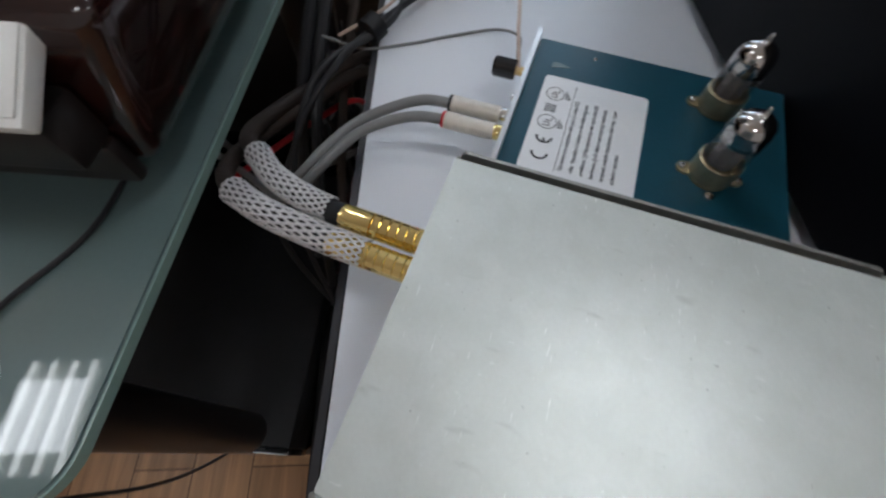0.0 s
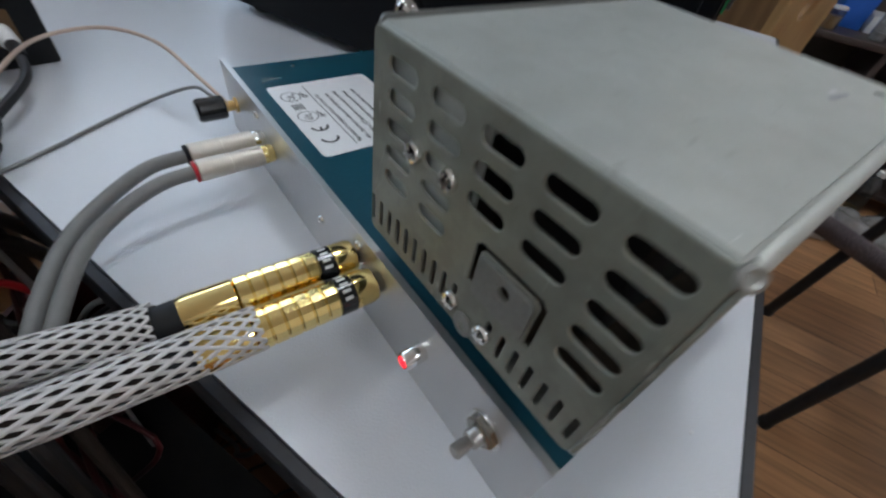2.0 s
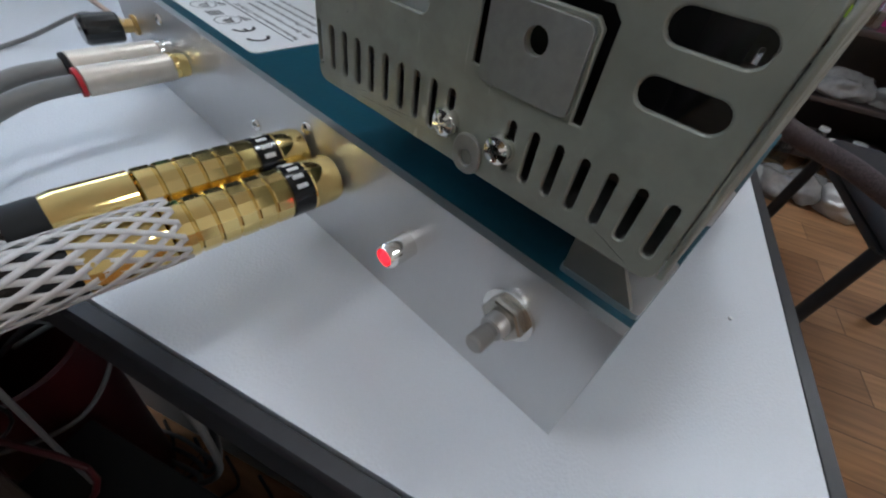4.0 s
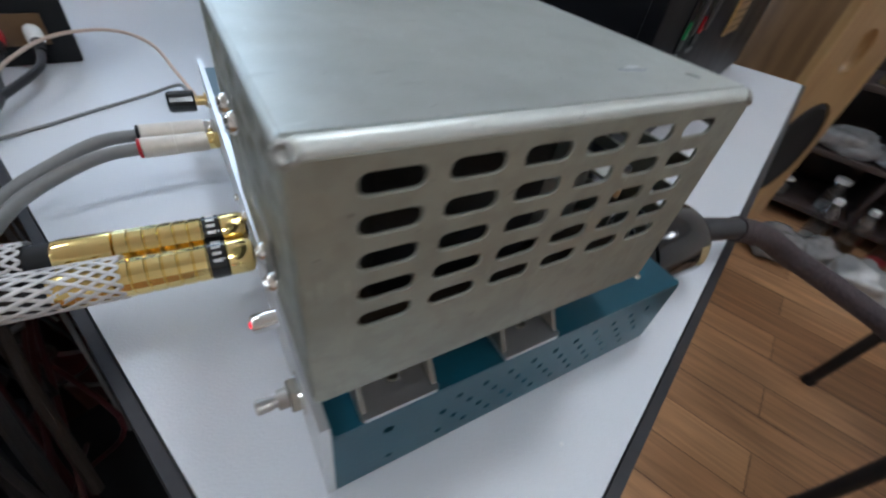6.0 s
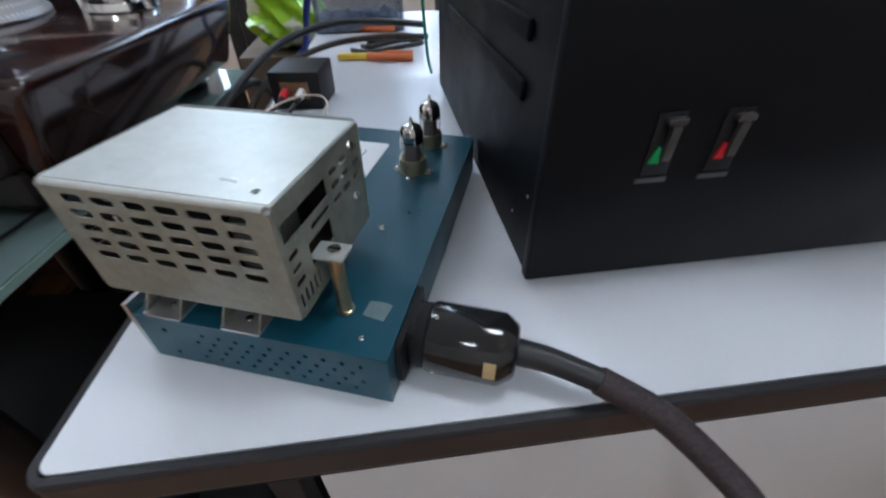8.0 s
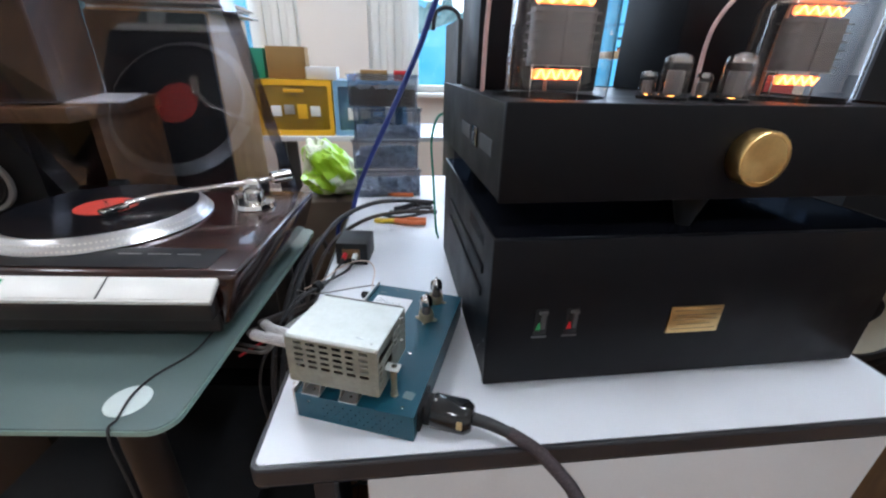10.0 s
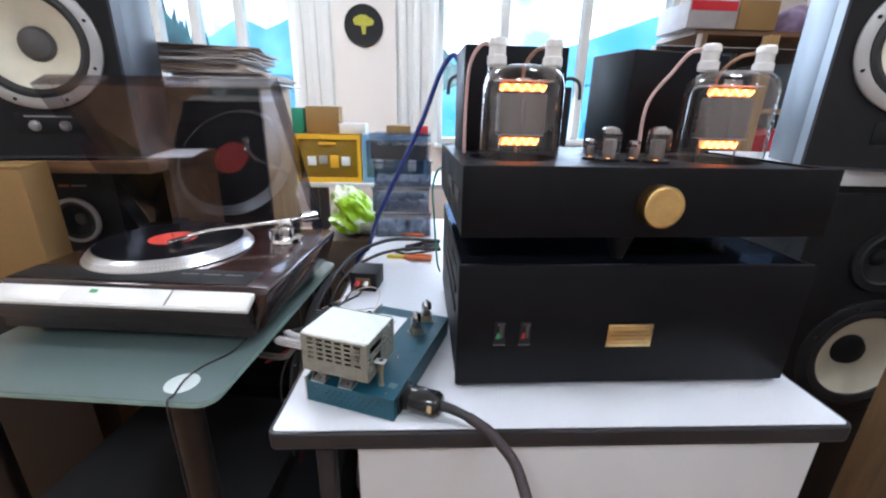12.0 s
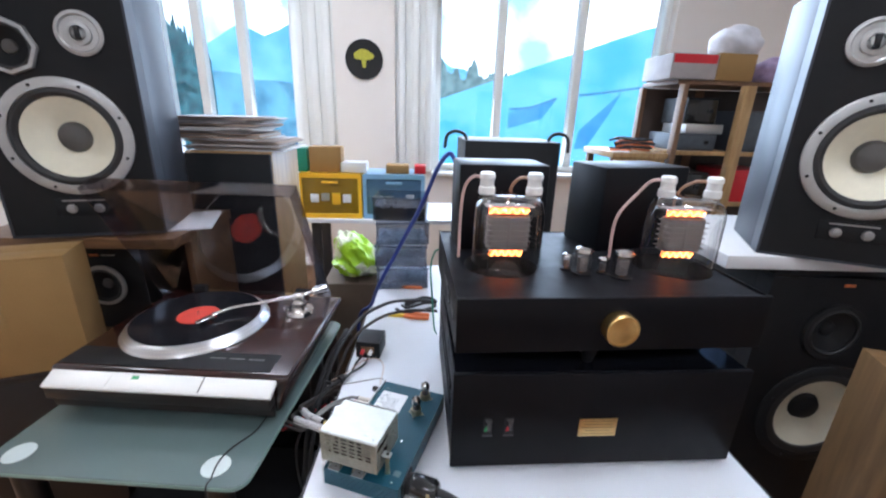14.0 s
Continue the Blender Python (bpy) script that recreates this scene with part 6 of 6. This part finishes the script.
part("tape", boxed(-0.19, -0.143, -0.0023, -0.0001, 0.88, 1.052), material("brown_tape", (0.30, 0.19, 0.08), 0.25, var=0.05), cb, "strip of brown tape")

# ---- right side: shelf, speakers ----
rs = thing("wall_shelf", "thick white shelf board carried by a dark speaker", "shelf", pose(1.275, 0.42, 0, 0, 0, -3))
part("board", boxed(-0.270, 0.40, -0.055, 0.44, 1.040, 1.0775, 0.003), PANEL_WHITE, rs)
fs = thing("floor_loudspeaker", "tall black loudspeaker with a cream woofer under the shelf", "loudspeaker", pose(1.36, 0.36, 0, 0, 0, -4))
part("cabinet", boxed(-0.215, 0.215, 0.055, 0.36, 0.0, 1.02, 0.004), BAFFLE, fs)
part("baffle", plate(bmesh.new(), rounded(-0.215, 0.215, 0.0, 1.02, 0.003), [circle(0.035, 0.570, 0.150, 44), circle(0.0, 0.855, 0.072, 36)], 0.055, XZ), BAFFLE, fs)
driver(fs, 0.035, 0.570, 0.176, 0.0, CONE_WHITE, CONE_BLACK, CONE_BLACK)
driver(fs, 0.0, 0.855, 0.088, 0.0, CONE_BLACK, CONE_BLACK, CONE_BLACK)
part("badge", boxed(-0.015, 0.015, -0.002, 0.0, 0.995, 1.003), ORANGE_PL, fs)
part("stack_block", boxed(-0.20, 0.20, 0.02, 0.3, 1.02, 1.040), BLACK_MATT, fs)
# light oak speaker cabinet, toed in
os_ = thing("oak_loudspeaker", "light oak loudspeaker cabinet with a black woofer and a port", "loudspeaker", pose(1.115, -0.095, 0, 0, 0, -22))
hole = [circle(0.155, 0.53, 0.125, 40), circle(0.135, 0.765, 0.045, 28)]
part("baffle", plate(bmesh.new(), rounded(0.0, 0.31, 0.0, 0.92, 0.002), hole, 0.02, XZ), VENEER, os_, "light oak front")
# The sides' shade is put into a browner oak than the front's.
part("cabinet", boxed(0.002, 0.308, 0.021, 0.30, 0.0, 0.918, 0.002), wood("shaded_oak_veneer", (0.13, 0.07, 0.03), (0.22, 0.125, 0.055), 0.4, along=(10, 10, 1.2)), os_, "oak cabinet sides coloured darker for shade")
part("woofer", lathe(bmesh.new(), [(0.123, 0.002), (0.112, 0.010), (0.100, 0.004), (0.04, -0.010), (0, -0.004)], along((0.155, 0.008, 0.53), (0, -1, 0)), 40, close=False), CONE_BLACK, os_, "black woofer")
part("port", lathe(bmesh.new(), [(0.045, 0.0), (0.038, -0.009), (0.0, -0.010)], along((0.135, 0.010, 0.765), (0, -1, 0)), 28, close=False), VENEER, os_)

# ---- back of the room: organisers on a table ----
bt = thing("back_table", "narrow table with a pale top and black legs under the window", "table", pose(-0.15, 1.9, 0))
part("top", boxed(-0.9, 0.75, -0.03, 0.5, 0.750, 0.775, 0.002), TABLE_WHITE, bt)
for x in (-0.34, -0.28, 0.70):
    part("leg", boxed(x, x + 0.055, 0.02, 0.055, 0.0, 0.750, 0.002), EDGE_BLACK, bt)
CLEAR_Y = material("yellow_drawer_plastic", (0.85, 0.47, 0.03), 0.3, var=0.06, scale=20)
CLEAR_B = material("pale_blue_plastic", (0.22, 0.42, 0.62), 0.3, var=0.08, scale=20)
CLEAR_G = plain_glass("clear_plastic", (0.9, 0.92, 0.95), 0.08, 0.8)


def organiser(x, mat, label):
    o = thing("drawer_organiser", label, "storage box", pose(x, 1.9, 0.7755), group="drawer organisers")
    fr = bmesh.new()
    plate(fr, rounded(-0.19, 0.19, 0.0, 0.275, 0.01), [rounded(-0.168, 0.168, 0.028, 0.247, 0.01)], 0.012, XZ)
    part("front_frame", fr, mat, o)
    part("box", boxed(-0.185, 0.185, 0.012, 0.30, 0.003, 0.272, 0.004), mat, o)
    pn = part("window", boxed(-0.167, 0.167, 0.004, 0.009, 0.029, 0.246), CLEAR_G, o, "clear plastic drawer front")
    pn.visible_shadow = False
    part("pull", boxed(-0.05, 0.05, -0.008, 0.004, 0.214, 0.231, 0.003), mat, o)
    rr = random.Random(int(x * 100))
    for k in range(4):
        cx = -0.12 + 0.065 * k
        part("content", boxed(cx, cx + 0.05, -0.001, 0.003, 0.07 + 0.05 * rr.random(), 0.12 + 0.04 * rr.random(), 0.001), (PAPER, FRAME_GREY, mat)[k % 3], o, "pale packets behind the front")
    return o


organiser(-0.357, CLEAR_Y, "yellow plastic drawer organiser with a clear front")
organiser(0.030, CLEAR_B, "pale blue plastic drawer organiser with a clear front")
for x, w, h, mt, lb in ((-0.415, 0.19, 0.150, CARDBOARD, "small open brown cardboard box"), (-0.25, 0.16, 0.06, PANEL_WHITE, "flat white carton"), (-0.56, 0.07, 0.14, GREEN_WIRE, "small green carton"), (0.02, 0.14, 0.05, CARDBOARD, "flat brown carton"), (0.16, 0.07, 0.05, RED, "small red carton")):
    solid("carton", boxed(-w / 2, w / 2, 0.0, 0.12, 0, h, 0.002), mt, lb + " on the organisers", "box", pose(x + 0.03, 1.95, 1.0515), group="cartons")
# clear boxes on the desk, cardboard box and green bag behind
CLEAR_GREY = plain_glass("grey_clear_plastic", (0.90, 0.93, 0.98), 0.12, 0.85)
PARTS_GREY = material("mixed_grey_parts", (0.36, 0.38, 0.42), 0.5, var=0.6, scale=60, fine=200, bump=0.3)
for k in range(4):
    cr = thing("plastic_tray", "greyish clear plastic tray with mixed parts, stacked on the desk", "storage box", pose(0.112, 0.97, Z + 0.0005 + 0.092 * k, 0, 0, (3, -2, 4, -4)[k]), group="plastic trays")
    tb = bmesh.new()
    box(tb, -0.100, 0.100, -0.085, 0.085, 0.0, 0.002)
    for a in ((-0.100, -0.098, -0.085, 0.085), (0.098, 0.100, -0.085, 0.085), (-0.098, 0.098, -0.085, -0.083), (-0.098, 0.098, 0.083, 0.085)):
        box(tb, *a, 0.002, 0.086)
    box(tb, -0.104, 0.104, -0.089, -0.085, 0.080, 0.090, 0.001)
    part("tray", tb, CLEAR_GREY, cr)
    heap = bmesh.new()
    bmesh.ops.create_grid(heap, x_segments=18, y_segments=14, size=1.0)
    for v in heap.verts:
        v.co = Vector((v.co.x * 0.093, v.co.y * 0.078, (0.022, 0.040, 0.018, 0.050)[k] + 0.018 * noise.noise(Vector((v.co.x * 7, v.co.y * 7, k)))))
    rim = [e for e in heap.edges if e.is_boundary]
    for v in [g for g in bmesh.ops.extrude_edge_only(heap, edges=rim)["geom"] if isinstance(g, bmesh.types.BMVert)]:
        v.co.z = 0.003
    part("content", heap, BLACK_MATT if k == 3 else PARTS_GREY, cr, "mixed small parts inside")
CARD_GREY = material("grey_brown_card", (0.15, 0.11, 0.08), 0.75, var=0.15, scale=10)
cbx = thing("cardboard_box", "grey-brown cardboard box behind the desk", "box", pose(-0.10, 1.26, 0))
part("body", boxed(-0.17, 0.16, -0.05, 0.28, 0.0, 0.6248, 0.003), CARD_GREY, cbx)
for a, b in ((-0.170, -0.006), (-0.004, 0.160)):
    part("flap", boxed(a, b, -0.050, 0.280, 0.6253, 0.6300, 0.001), CARD_GREY, cbx)


def bag_film():
    """Lime film printed over white in large uneven patches."""
    m = material("lime_white_film", (0.42, 0.70, 0.05), 0.3, var=0.1, scale=25)
    nt = m.node_tree
    b = nt.nodes["Principled BSDF"]
    tc, nz, rp = nt.nodes.new("ShaderNodeTexCoord"), nt.nodes.new("ShaderNodeTexNoise"), nt.nodes.new("ShaderNodeValToRGB")
    nz.inputs["Scale"].default_value, nz.inputs["Detail"].default_value = 9.0, 3
    nt.links.new(tc.outputs["Object"], nz.inputs["Vector"])
    e = rp.color_ramp.elements
    e[0].position, e[0].color = 0.50, (0.40, 0.72, 0.03, 1)
    e[1].position, e[1].color = 0.56, (0.80, 0.86, 0.66, 1)
    nt.links.new(nz.outputs[0], rp.inputs[0])
    nt.links.new(rp.outputs[0], b.inputs["Base Color"])
    return m


LIME = material("lime_green_film", (0.42, 0.70, 0.05), 0.3, var=0.15, scale=25)
bag = bmesh.new()
bmesh.ops.create_icosphere(bag, subdivisions=5, radius=0.115)
for v in bag.verts:
    c = v.co.copy()
    fold = abs(noise.noise(c * 14)) * 0.050 + abs(noise.noise(c * 34 + Vector((3, 1, 2)))) * 0.022
    v.co = c * 1.12 - c.normalized() * fold
    v.co.y *= 0.8
    up = max(0.0, v.co.z - 0.02)
    v.co.x = v.co.x * (1.0 - up * 2.2) - up * 0.55 + 0.05 * up * math.sin(c.x * 60)
    v.co.z += up * 0.9
zmin = min(v.co.z for v in bag.verts)
for v in bag.verts:
    v.co.z = (max(v.co.z - zmin, 0.014) - 0.014) * 0.71
    v.co.x, v.co.y = v.co.x * 1.12, v.co.y * 1.1
solid("plastic_bag", bag, bag_film(), "crumpled lime green and white plastic bag on a box", "bag", pose(-0.108, 1.325, 0.6305), smooth=35)
# dark case behind the amplifier
ec = thing("equipment_case", "black equipment case with two looped handles behind the amplifier", "case", pose(0.60, 1.32, 0))
part("body", boxed(-0.21, 0.24, 0.0, 0.36, 0.0, 1.300, 0.006), BLACK_MATT, ec)
for x in (-0.25, 0.24):
    part("handle", sweep(bmesh.new(), [(x - 0.05, 0.05, 1.26), (x - 0.04, 0.05, 1.318), (x, 0.05, 1.338), (x + 0.045, 0.05, 1.318), (x + 0.055, 0.05, 1.25)], 0.008, 10), BLACK_CABLE, ec, "black looped handle")

# clock on the pier
ck = thing("wall_clock", "round black wall clock with a yellow-green motif", "clock", pose(-0.262, YW - 0.061, 1.805))
part("disc", lathe(bmesh.new(), [(0, 0.018), (0.130, 0.018), (0.146, 0.020), (0.150, 0.012), (0.150, 0.0), (0, 0)], along((0, 0, 0), (0, -1, 0)), 56, close=False), BLACK_MATT, ck)
mo = bmesh.new()
plate(mo, [(0.075 * math.cos(radians(a)) * (1 + 0.12 * math.sin(a * 7)), 0.015 + 0.065 * math.sin(radians(a)) * (1 + 0.1 * math.sin(a * 5))) for a in range(-10, 191, 10)] + [(-0.02, -0.005), (-0.012, -0.06), (0.012, -0.06), (0.02, -0.005)], [], 0.002, Matrix.Translation((0, -0.021, 0)) @ XZ)
part("motif", mo, material("yellow_green", (0.45, 0.42, 0.04), 0.5, var=0.3, scale=60), ck, "yellow-green tree motif")

# ---- shelves by the east window ----
BROWN_WOOD = material("brown_shelf_wood", (0.16, 0.085, 0.045), 0.5, var=0.3, scale=20, stretch=(1, 1, 8))
sh = thing("shelf_unit", "brown wooden shelf unit with boxes and instruments by the window", "shelf", pose(2.05, 1.8, 0))
for x, w, top, mt in ((-0.365, 0.030, 1.615, BROWN_WOOD), (0.010, 0.062, 1.615, VENEER), (0.60, 0.05, 1.95, VENEER)):
    part("upright", boxed(x, x + w, 0.0, 0.05, 0.0, top, 0.002), mt, sh)
    part("upright", boxed(x, x + w, 0.45, 0.50, 0.0, top, 0.002), BROWN_WOOD, sh)
for zz3 in (0.45, 0.90, 1.215, 1.616):
    part("board", boxed(-0.375, 0.66, 0.052, 0.448, zz3, zz3 + 0.025, 0.002), BROWN_WOOD if zz3 > 1.5 else VENEER, sh)
part("back_board", boxed(-0.335, 0.60, 0.452, 0.464, 0.42, 1.614, 0.001), material("dark_brown_board", (0.045, 0.030, 0.024), 0.5, var=0.2, scale=15), sh, "dark brown back board")
# narrow bench beside it with a heap of orange and black leads
bn = thing("side_bench", "narrow wooden bench with an oak top beside the shelf unit", "bench", pose(1.50, 1.80, 0))
part("top", boxed(-0.17, 0.17, 0.0, 0.45, 1.190, 1.225, 0.003), VENEER, bn, "light oak top")
part("front_rail", boxed(-0.15, 0.16, 0.010, 0.030, 1.150, 1.1895, 0.002), VENEER, bn)
for x in (-0.15, 0.11):
    for y in (0.035, 0.40):
        part("leg", boxed(x, x + 0.04, y, y + 0.04, 0.0, 1.1895, 0.002), BROWN_WOOD, bn)
rng = random.Random(21)
for k in range(9):
    z9, x9 = 1.232 + 0.008 * k, 1.36 + 0.03 * rng.random()
    loose([(x9, 1.86 + 0.1 * rng.random(), z9), (x9 + 0.08, 1.84 + 0.02 * k, z9 + 0.006), (x9 + 0.17, 1.90 + 0.1 * rng.random(), z9 + 0.004), (x9 + 0.24, 1.86 + 0.08 * rng.random(), z9)], 0.0065, (ORANGE_PL, BLACK_CABLE, BLACK_CABLE)[k % 3], ("orange", "black", "black")[k % 3] + " lead in a heap on the oak bench")
OLD_CARD = material("worn_grey_white_card", (0.33, 0.30, 0.29), 0.6, var=0.15, scale=15)
GREYBOX = material("grey_equipment", (0.05, 0.058, 0.07), 0.4, var=0.15, scale=12)
DARK_FACE = material("dark_instrument_face", (0.06, 0.075, 0.09), 0.3, var=0.3, scale=25)
for x, y, w, d, z0, h, mt, lb in ((1.64, 1.83, 0.275, 0.3, 1.6415, 0.135, OLD_CARD, "white and red carton"), (1.90, 1.84, 0.225, 0.3, 1.6415, 0.145, CARDBOARD, "brown cardboard box"), (1.775, 1.88, 0.26, 0.3, 1.2405, 0.10, GREYBOX, "dark grey electronic instrument"), (1.83, 1.90, 0.24, 0.25, 1.3415, 0.055, FRAME_GREY, "pale grey instrument"), (1.79, 1.90, 0.20, 0.25, 1.3975, 0.15, BLACK_MATT, "black instrument"), (2.20, 1.88, 0.34, 0.3, 1.2405, 0.24, GREYBOX, "grey electronic instrument"), (1.775, 1.88, 0.28, 0.3, 0.9255, 0.18, BLACK_MATT, "black instrument"), (2.2, 1.88, 0.34, 0.3, 0.9255, 0.2, RED, "red box")):
    b = thing("stored_box", lb + " on the shelf", "box", pose(x + 0.10, y, z0), group="shelf boxes")
    part("body", boxed(-w / 2, w / 2, 0, d, 0, h, 0.004), mt, b)
    if mt is OLD_CARD:
        part("red_band", boxed(-w / 2 + 0.01, w / 2 - 0.01, -0.002, 0.0, h - 0.05, h - 0.005), RED, b, "red printed band")
    elif mt in (GREYBOX, BLACK_MATT):
        part("panel", boxed(-w / 2 + 0.01, w / 2 - 0.01, -0.004, 0.0, 0.012, h - 0.012, 0.001), DARK_FACE if mt is GREYBOX else BLACK_GLOSS, b)
        part("knob", lathe(bmesh.new(), [(0.012, 0), (0.012, 0.01), (0, 0.01)], along((w / 4, -0.004, h / 2), (0, -1, 0)), 16), BLACK_MATT, b)
fb = bmesh.new()
bmesh.ops.create_icosphere(fb, subdivisions=4, radius=0.13)
for v in fb.verts:
    v.co += v.normal * (noise.noise(v.co * 12) * 0.03)
    v.co.z = max(v.co.z * 0.75, -0.07) + 0.07
fb_low = fb.copy()
solid("plastic_bag", fb, material("milky_film", (0.62, 0.62, 0.66), 0.3, var=0.2, scale=20), "crumpled milky white plastic bag on the cartons", "bag", pose(2.07, 1.98, 1.7875) @ Matrix.Diagonal((1.15, 0.8, 1.0, 1)), smooth=60)
solid("plastic_bag", fb_low, material("mauve_film", (0.30, 0.22, 0.34), 0.35, var=0.5, scale=18), "crumpled mauve plastic bag on the shelf", "bag", pose(2.29, 1.93, 1.6415) @ Matrix.Scale(0.85, 4), smooth=60)

# ---- dark chair and clutter to the right ----
ch = thing("chair", "dark metal framed chair on the laminate floor", "chair", pose(0.99, -0.78, 0))
for x, y in ((-0.215, -0.22), (0.205, -0.22), (-0.215, 0.235), (0.205, 0.235)):
    lg = part("leg", rod(bmesh.new(), (x, y, 0.004), (x * 0.95, y * 0.92, 0.43), 0.0145, seg=14), BLACK_MATT, ch)
    part("cap", lathe(bmesh.new(), [(0.016, 0), (0.017, 0.003), (0.016, 0.022), (0.0148, 0.024)], pose(x, y, 0), 16), BLACK_MATT, lg)
part("seat_frame", boxed(-0.21, 0.20, -0.205, 0.22, 0.418, 0.436, 0.004), BLACK_MATT, ch)
part("seat", boxed(-0.225, 0.215, -0.215, 0.225, 0.436, 0.475, 0.016, 3), material("dark_upholstery", (0.02, 0.02, 0.024), 0.8, var=0.2, scale=300, bump=0.3), ch, "dark padded seat")

rk = thing("storage_rack", "low dark rack crowded with jars and cartons", "shelf", pose(2.3, -0.55, 0))
RK = material("dark_stained_board", (0.048, 0.034, 0.030), 0.35, var=0.2, scale=12)
part("back_board", boxed(0.281, 0.295, -0.85, 0.75, 0.0, 1.15, 0.001), RK, rk)
for zz4 in (0.06, 0.30, 0.56):
    part("board", boxed(-0.12, 0.28, -0.85, 0.75, zz4, zz4 + 0.022, 0.002), RK, rk)
for y in (-0.85, -0.05, 0.73):
    part("upright", boxed(-0.12, 0.28, y, y + 0.02, 0.0, 0.059, 0.001), RK, rk)
    part("upright", boxed(-0.10, 0.28, y, y + 0.02, 0.0825, 0.299, 0.001), RK, rk)
    part("upright", boxed(-0.10, 0.28, y, y + 0.02, 0.3225, 0.559, 0.001), RK, rk)
JAR = plain_glass("jar_glass", (0.92, 0.94, 0.95), 0.05, 0.70, 0.14, 0.8, 2.5)
rng = random.Random(11)
for k in range(26):
    if k % 3 == 1:
        continue
    lev = (0.0825, 0.3225, 0.5825)[k % 3]
    y = -1.32 + 0.056 * k
    r = 0.024 + 0.016 * rng.random()
    h = 0.07 + 0.08 * rng.random()
    j = thing("glass_jar", "small glass jar with parts and a pale lid on the rack", "jar", pose(2.235 + 0.03 * rng.random(), y, lev), group="jars on the rack")
    part("body", lathe(bmesh.new(), [(0, 0.001), (r, 0.001), (r, h * 0.8), (r * 0.8, h * 0.88)], None, 20, close=False), JAR, j, "clear glass body")
    part("content", lathe(bmesh.new(), [(r * 0.85, 0.003), (r * 0.85, h * (0.2 + 0.4 * rng.random()))], None, 16), rng.choice((BRASS, FRAME_GREY, RED, WHITE_PLASTIC, VENEER_DARK)), j, "small parts inside")
    part("lid", lathe(bmesh.new(), [(r * 0.85, h * 0.87), (r * 0.88, h * 0.88), (r * 0.88, h), (0, h)], None, 20), rng.choice((WHITE_PLASTIC, CHROME, WHITE_PLASTIC)), j, "pale screw lid")
for y, w, h, mt, lb in ((-0.44, 0.10, 0.16, material("blue_card", (0.02, 0.12, 0.50), 0.5), "blue carton"), (-0.585, 0.16, 0.06, PANEL_WHITE, "white carton"), (-0.79, 0.17, 0.10, LIME, "green and white carton"), (-0.98, 0.12, 0.14, material("magenta_card", (0.55, 0.03, 0.22), 0.5), "magenta carton"), (0.12, 0.10, 0.12, CARDBOARD, "brown carton")):
    solid("carton", boxed(0, 0.16, -w / 2, w / 2, 0, h, 0.002), mt, lb + " standing on the dark rack", "box", pose(2.36, y, 0.5825), group="cartons on the rack")
JUNK = material("hazy_clear_film", (0.42, 0.41, 0.40), 0.22, var=0.3, scale=30, trans=0.55)
for k in range(9):
    fb = bmesh.new()
    bmesh.ops.create_icosphere(fb, subdivisions=4, radius=0.075 + 0.025 * rng.random())
    for v in fb.verts:
        v.co += v.normal * (noise.noise(v.co * 18 + Vector((k, 0, 0))) * 0.035 + abs(noise.noise(v.co * 45)) * 0.012)
        v.co.z = max(v.co.z * 0.7, -0.045) + 0.045
    solid("parts_bag", fb, JUNK if k % 3 else FRAME_GREY, "crumpled clear film bag with parts on the floor", "bag", pose(1.80 + 0.10 * rng.random(), -1.45 + 0.135 * k, 0.0005), group="bags on the floor", smooth=60)
for k in range(4):
    fb = bmesh.new()
    bmesh.ops.create_icosphere(fb, subdivisions=4, radius=0.10)
    for v in fb.verts:
        v.co += v.normal * (noise.noise(v.co * 14 + Vector((k, 5, 0))) * 0.04 + abs(noise.noise(v.co * 40)) * 0.015)
        v.co = Vector((v.co.x * 0.7, v.co.y * 1.35, max(v.co.z * 0.55, -0.04) + 0.04))
    solid("film_bag", fb, JUNK, "large crumpled clear film bag on the rack shelf", "bag", pose(2.255, -1.18 + 0.27 * k, 0.3225), group="bags on the rack", smooth=60)
for k in range(9):
    y, x = -1.42 + 0.118 * k, 2.02 + 0.05 * rng.random()
    bo = thing("plastic_bottle", "clear plastic bottle with a white screw cap on the floor", "bottle", pose(x, y, 0), group="bottles by the rack")
    part("body", lathe(bmesh.new(), [(0, 0.001), (0.034, 0.001), (0.037, 0.006), (0.037, 0.075), (0.035, 0.082), (0.037, 0.090), (0.037, 0.135), (0.030, 0.165), (0.014, 0.188), (0.013, 0.205)], None, 24, close=False), JAR, bo, "clear ribbed body")
    part("content", lathe(bmesh.new(), [(0.034, 0.004), (0.034, 0.03 + 0.06 * rng.random())], None, 18), (FRAME_GREY, BRASS, RED, VENEER_DARK)[k % 4], bo, "small parts inside")
    part("cap", lathe(bmesh.new(), [(0.016, 0.197), (0.0165, 0.198), (0.0165, 0.216), (0.015, 0.218), (0, 0.218)], None, 20), WHITE_PLASTIC, bo, "white screw cap")
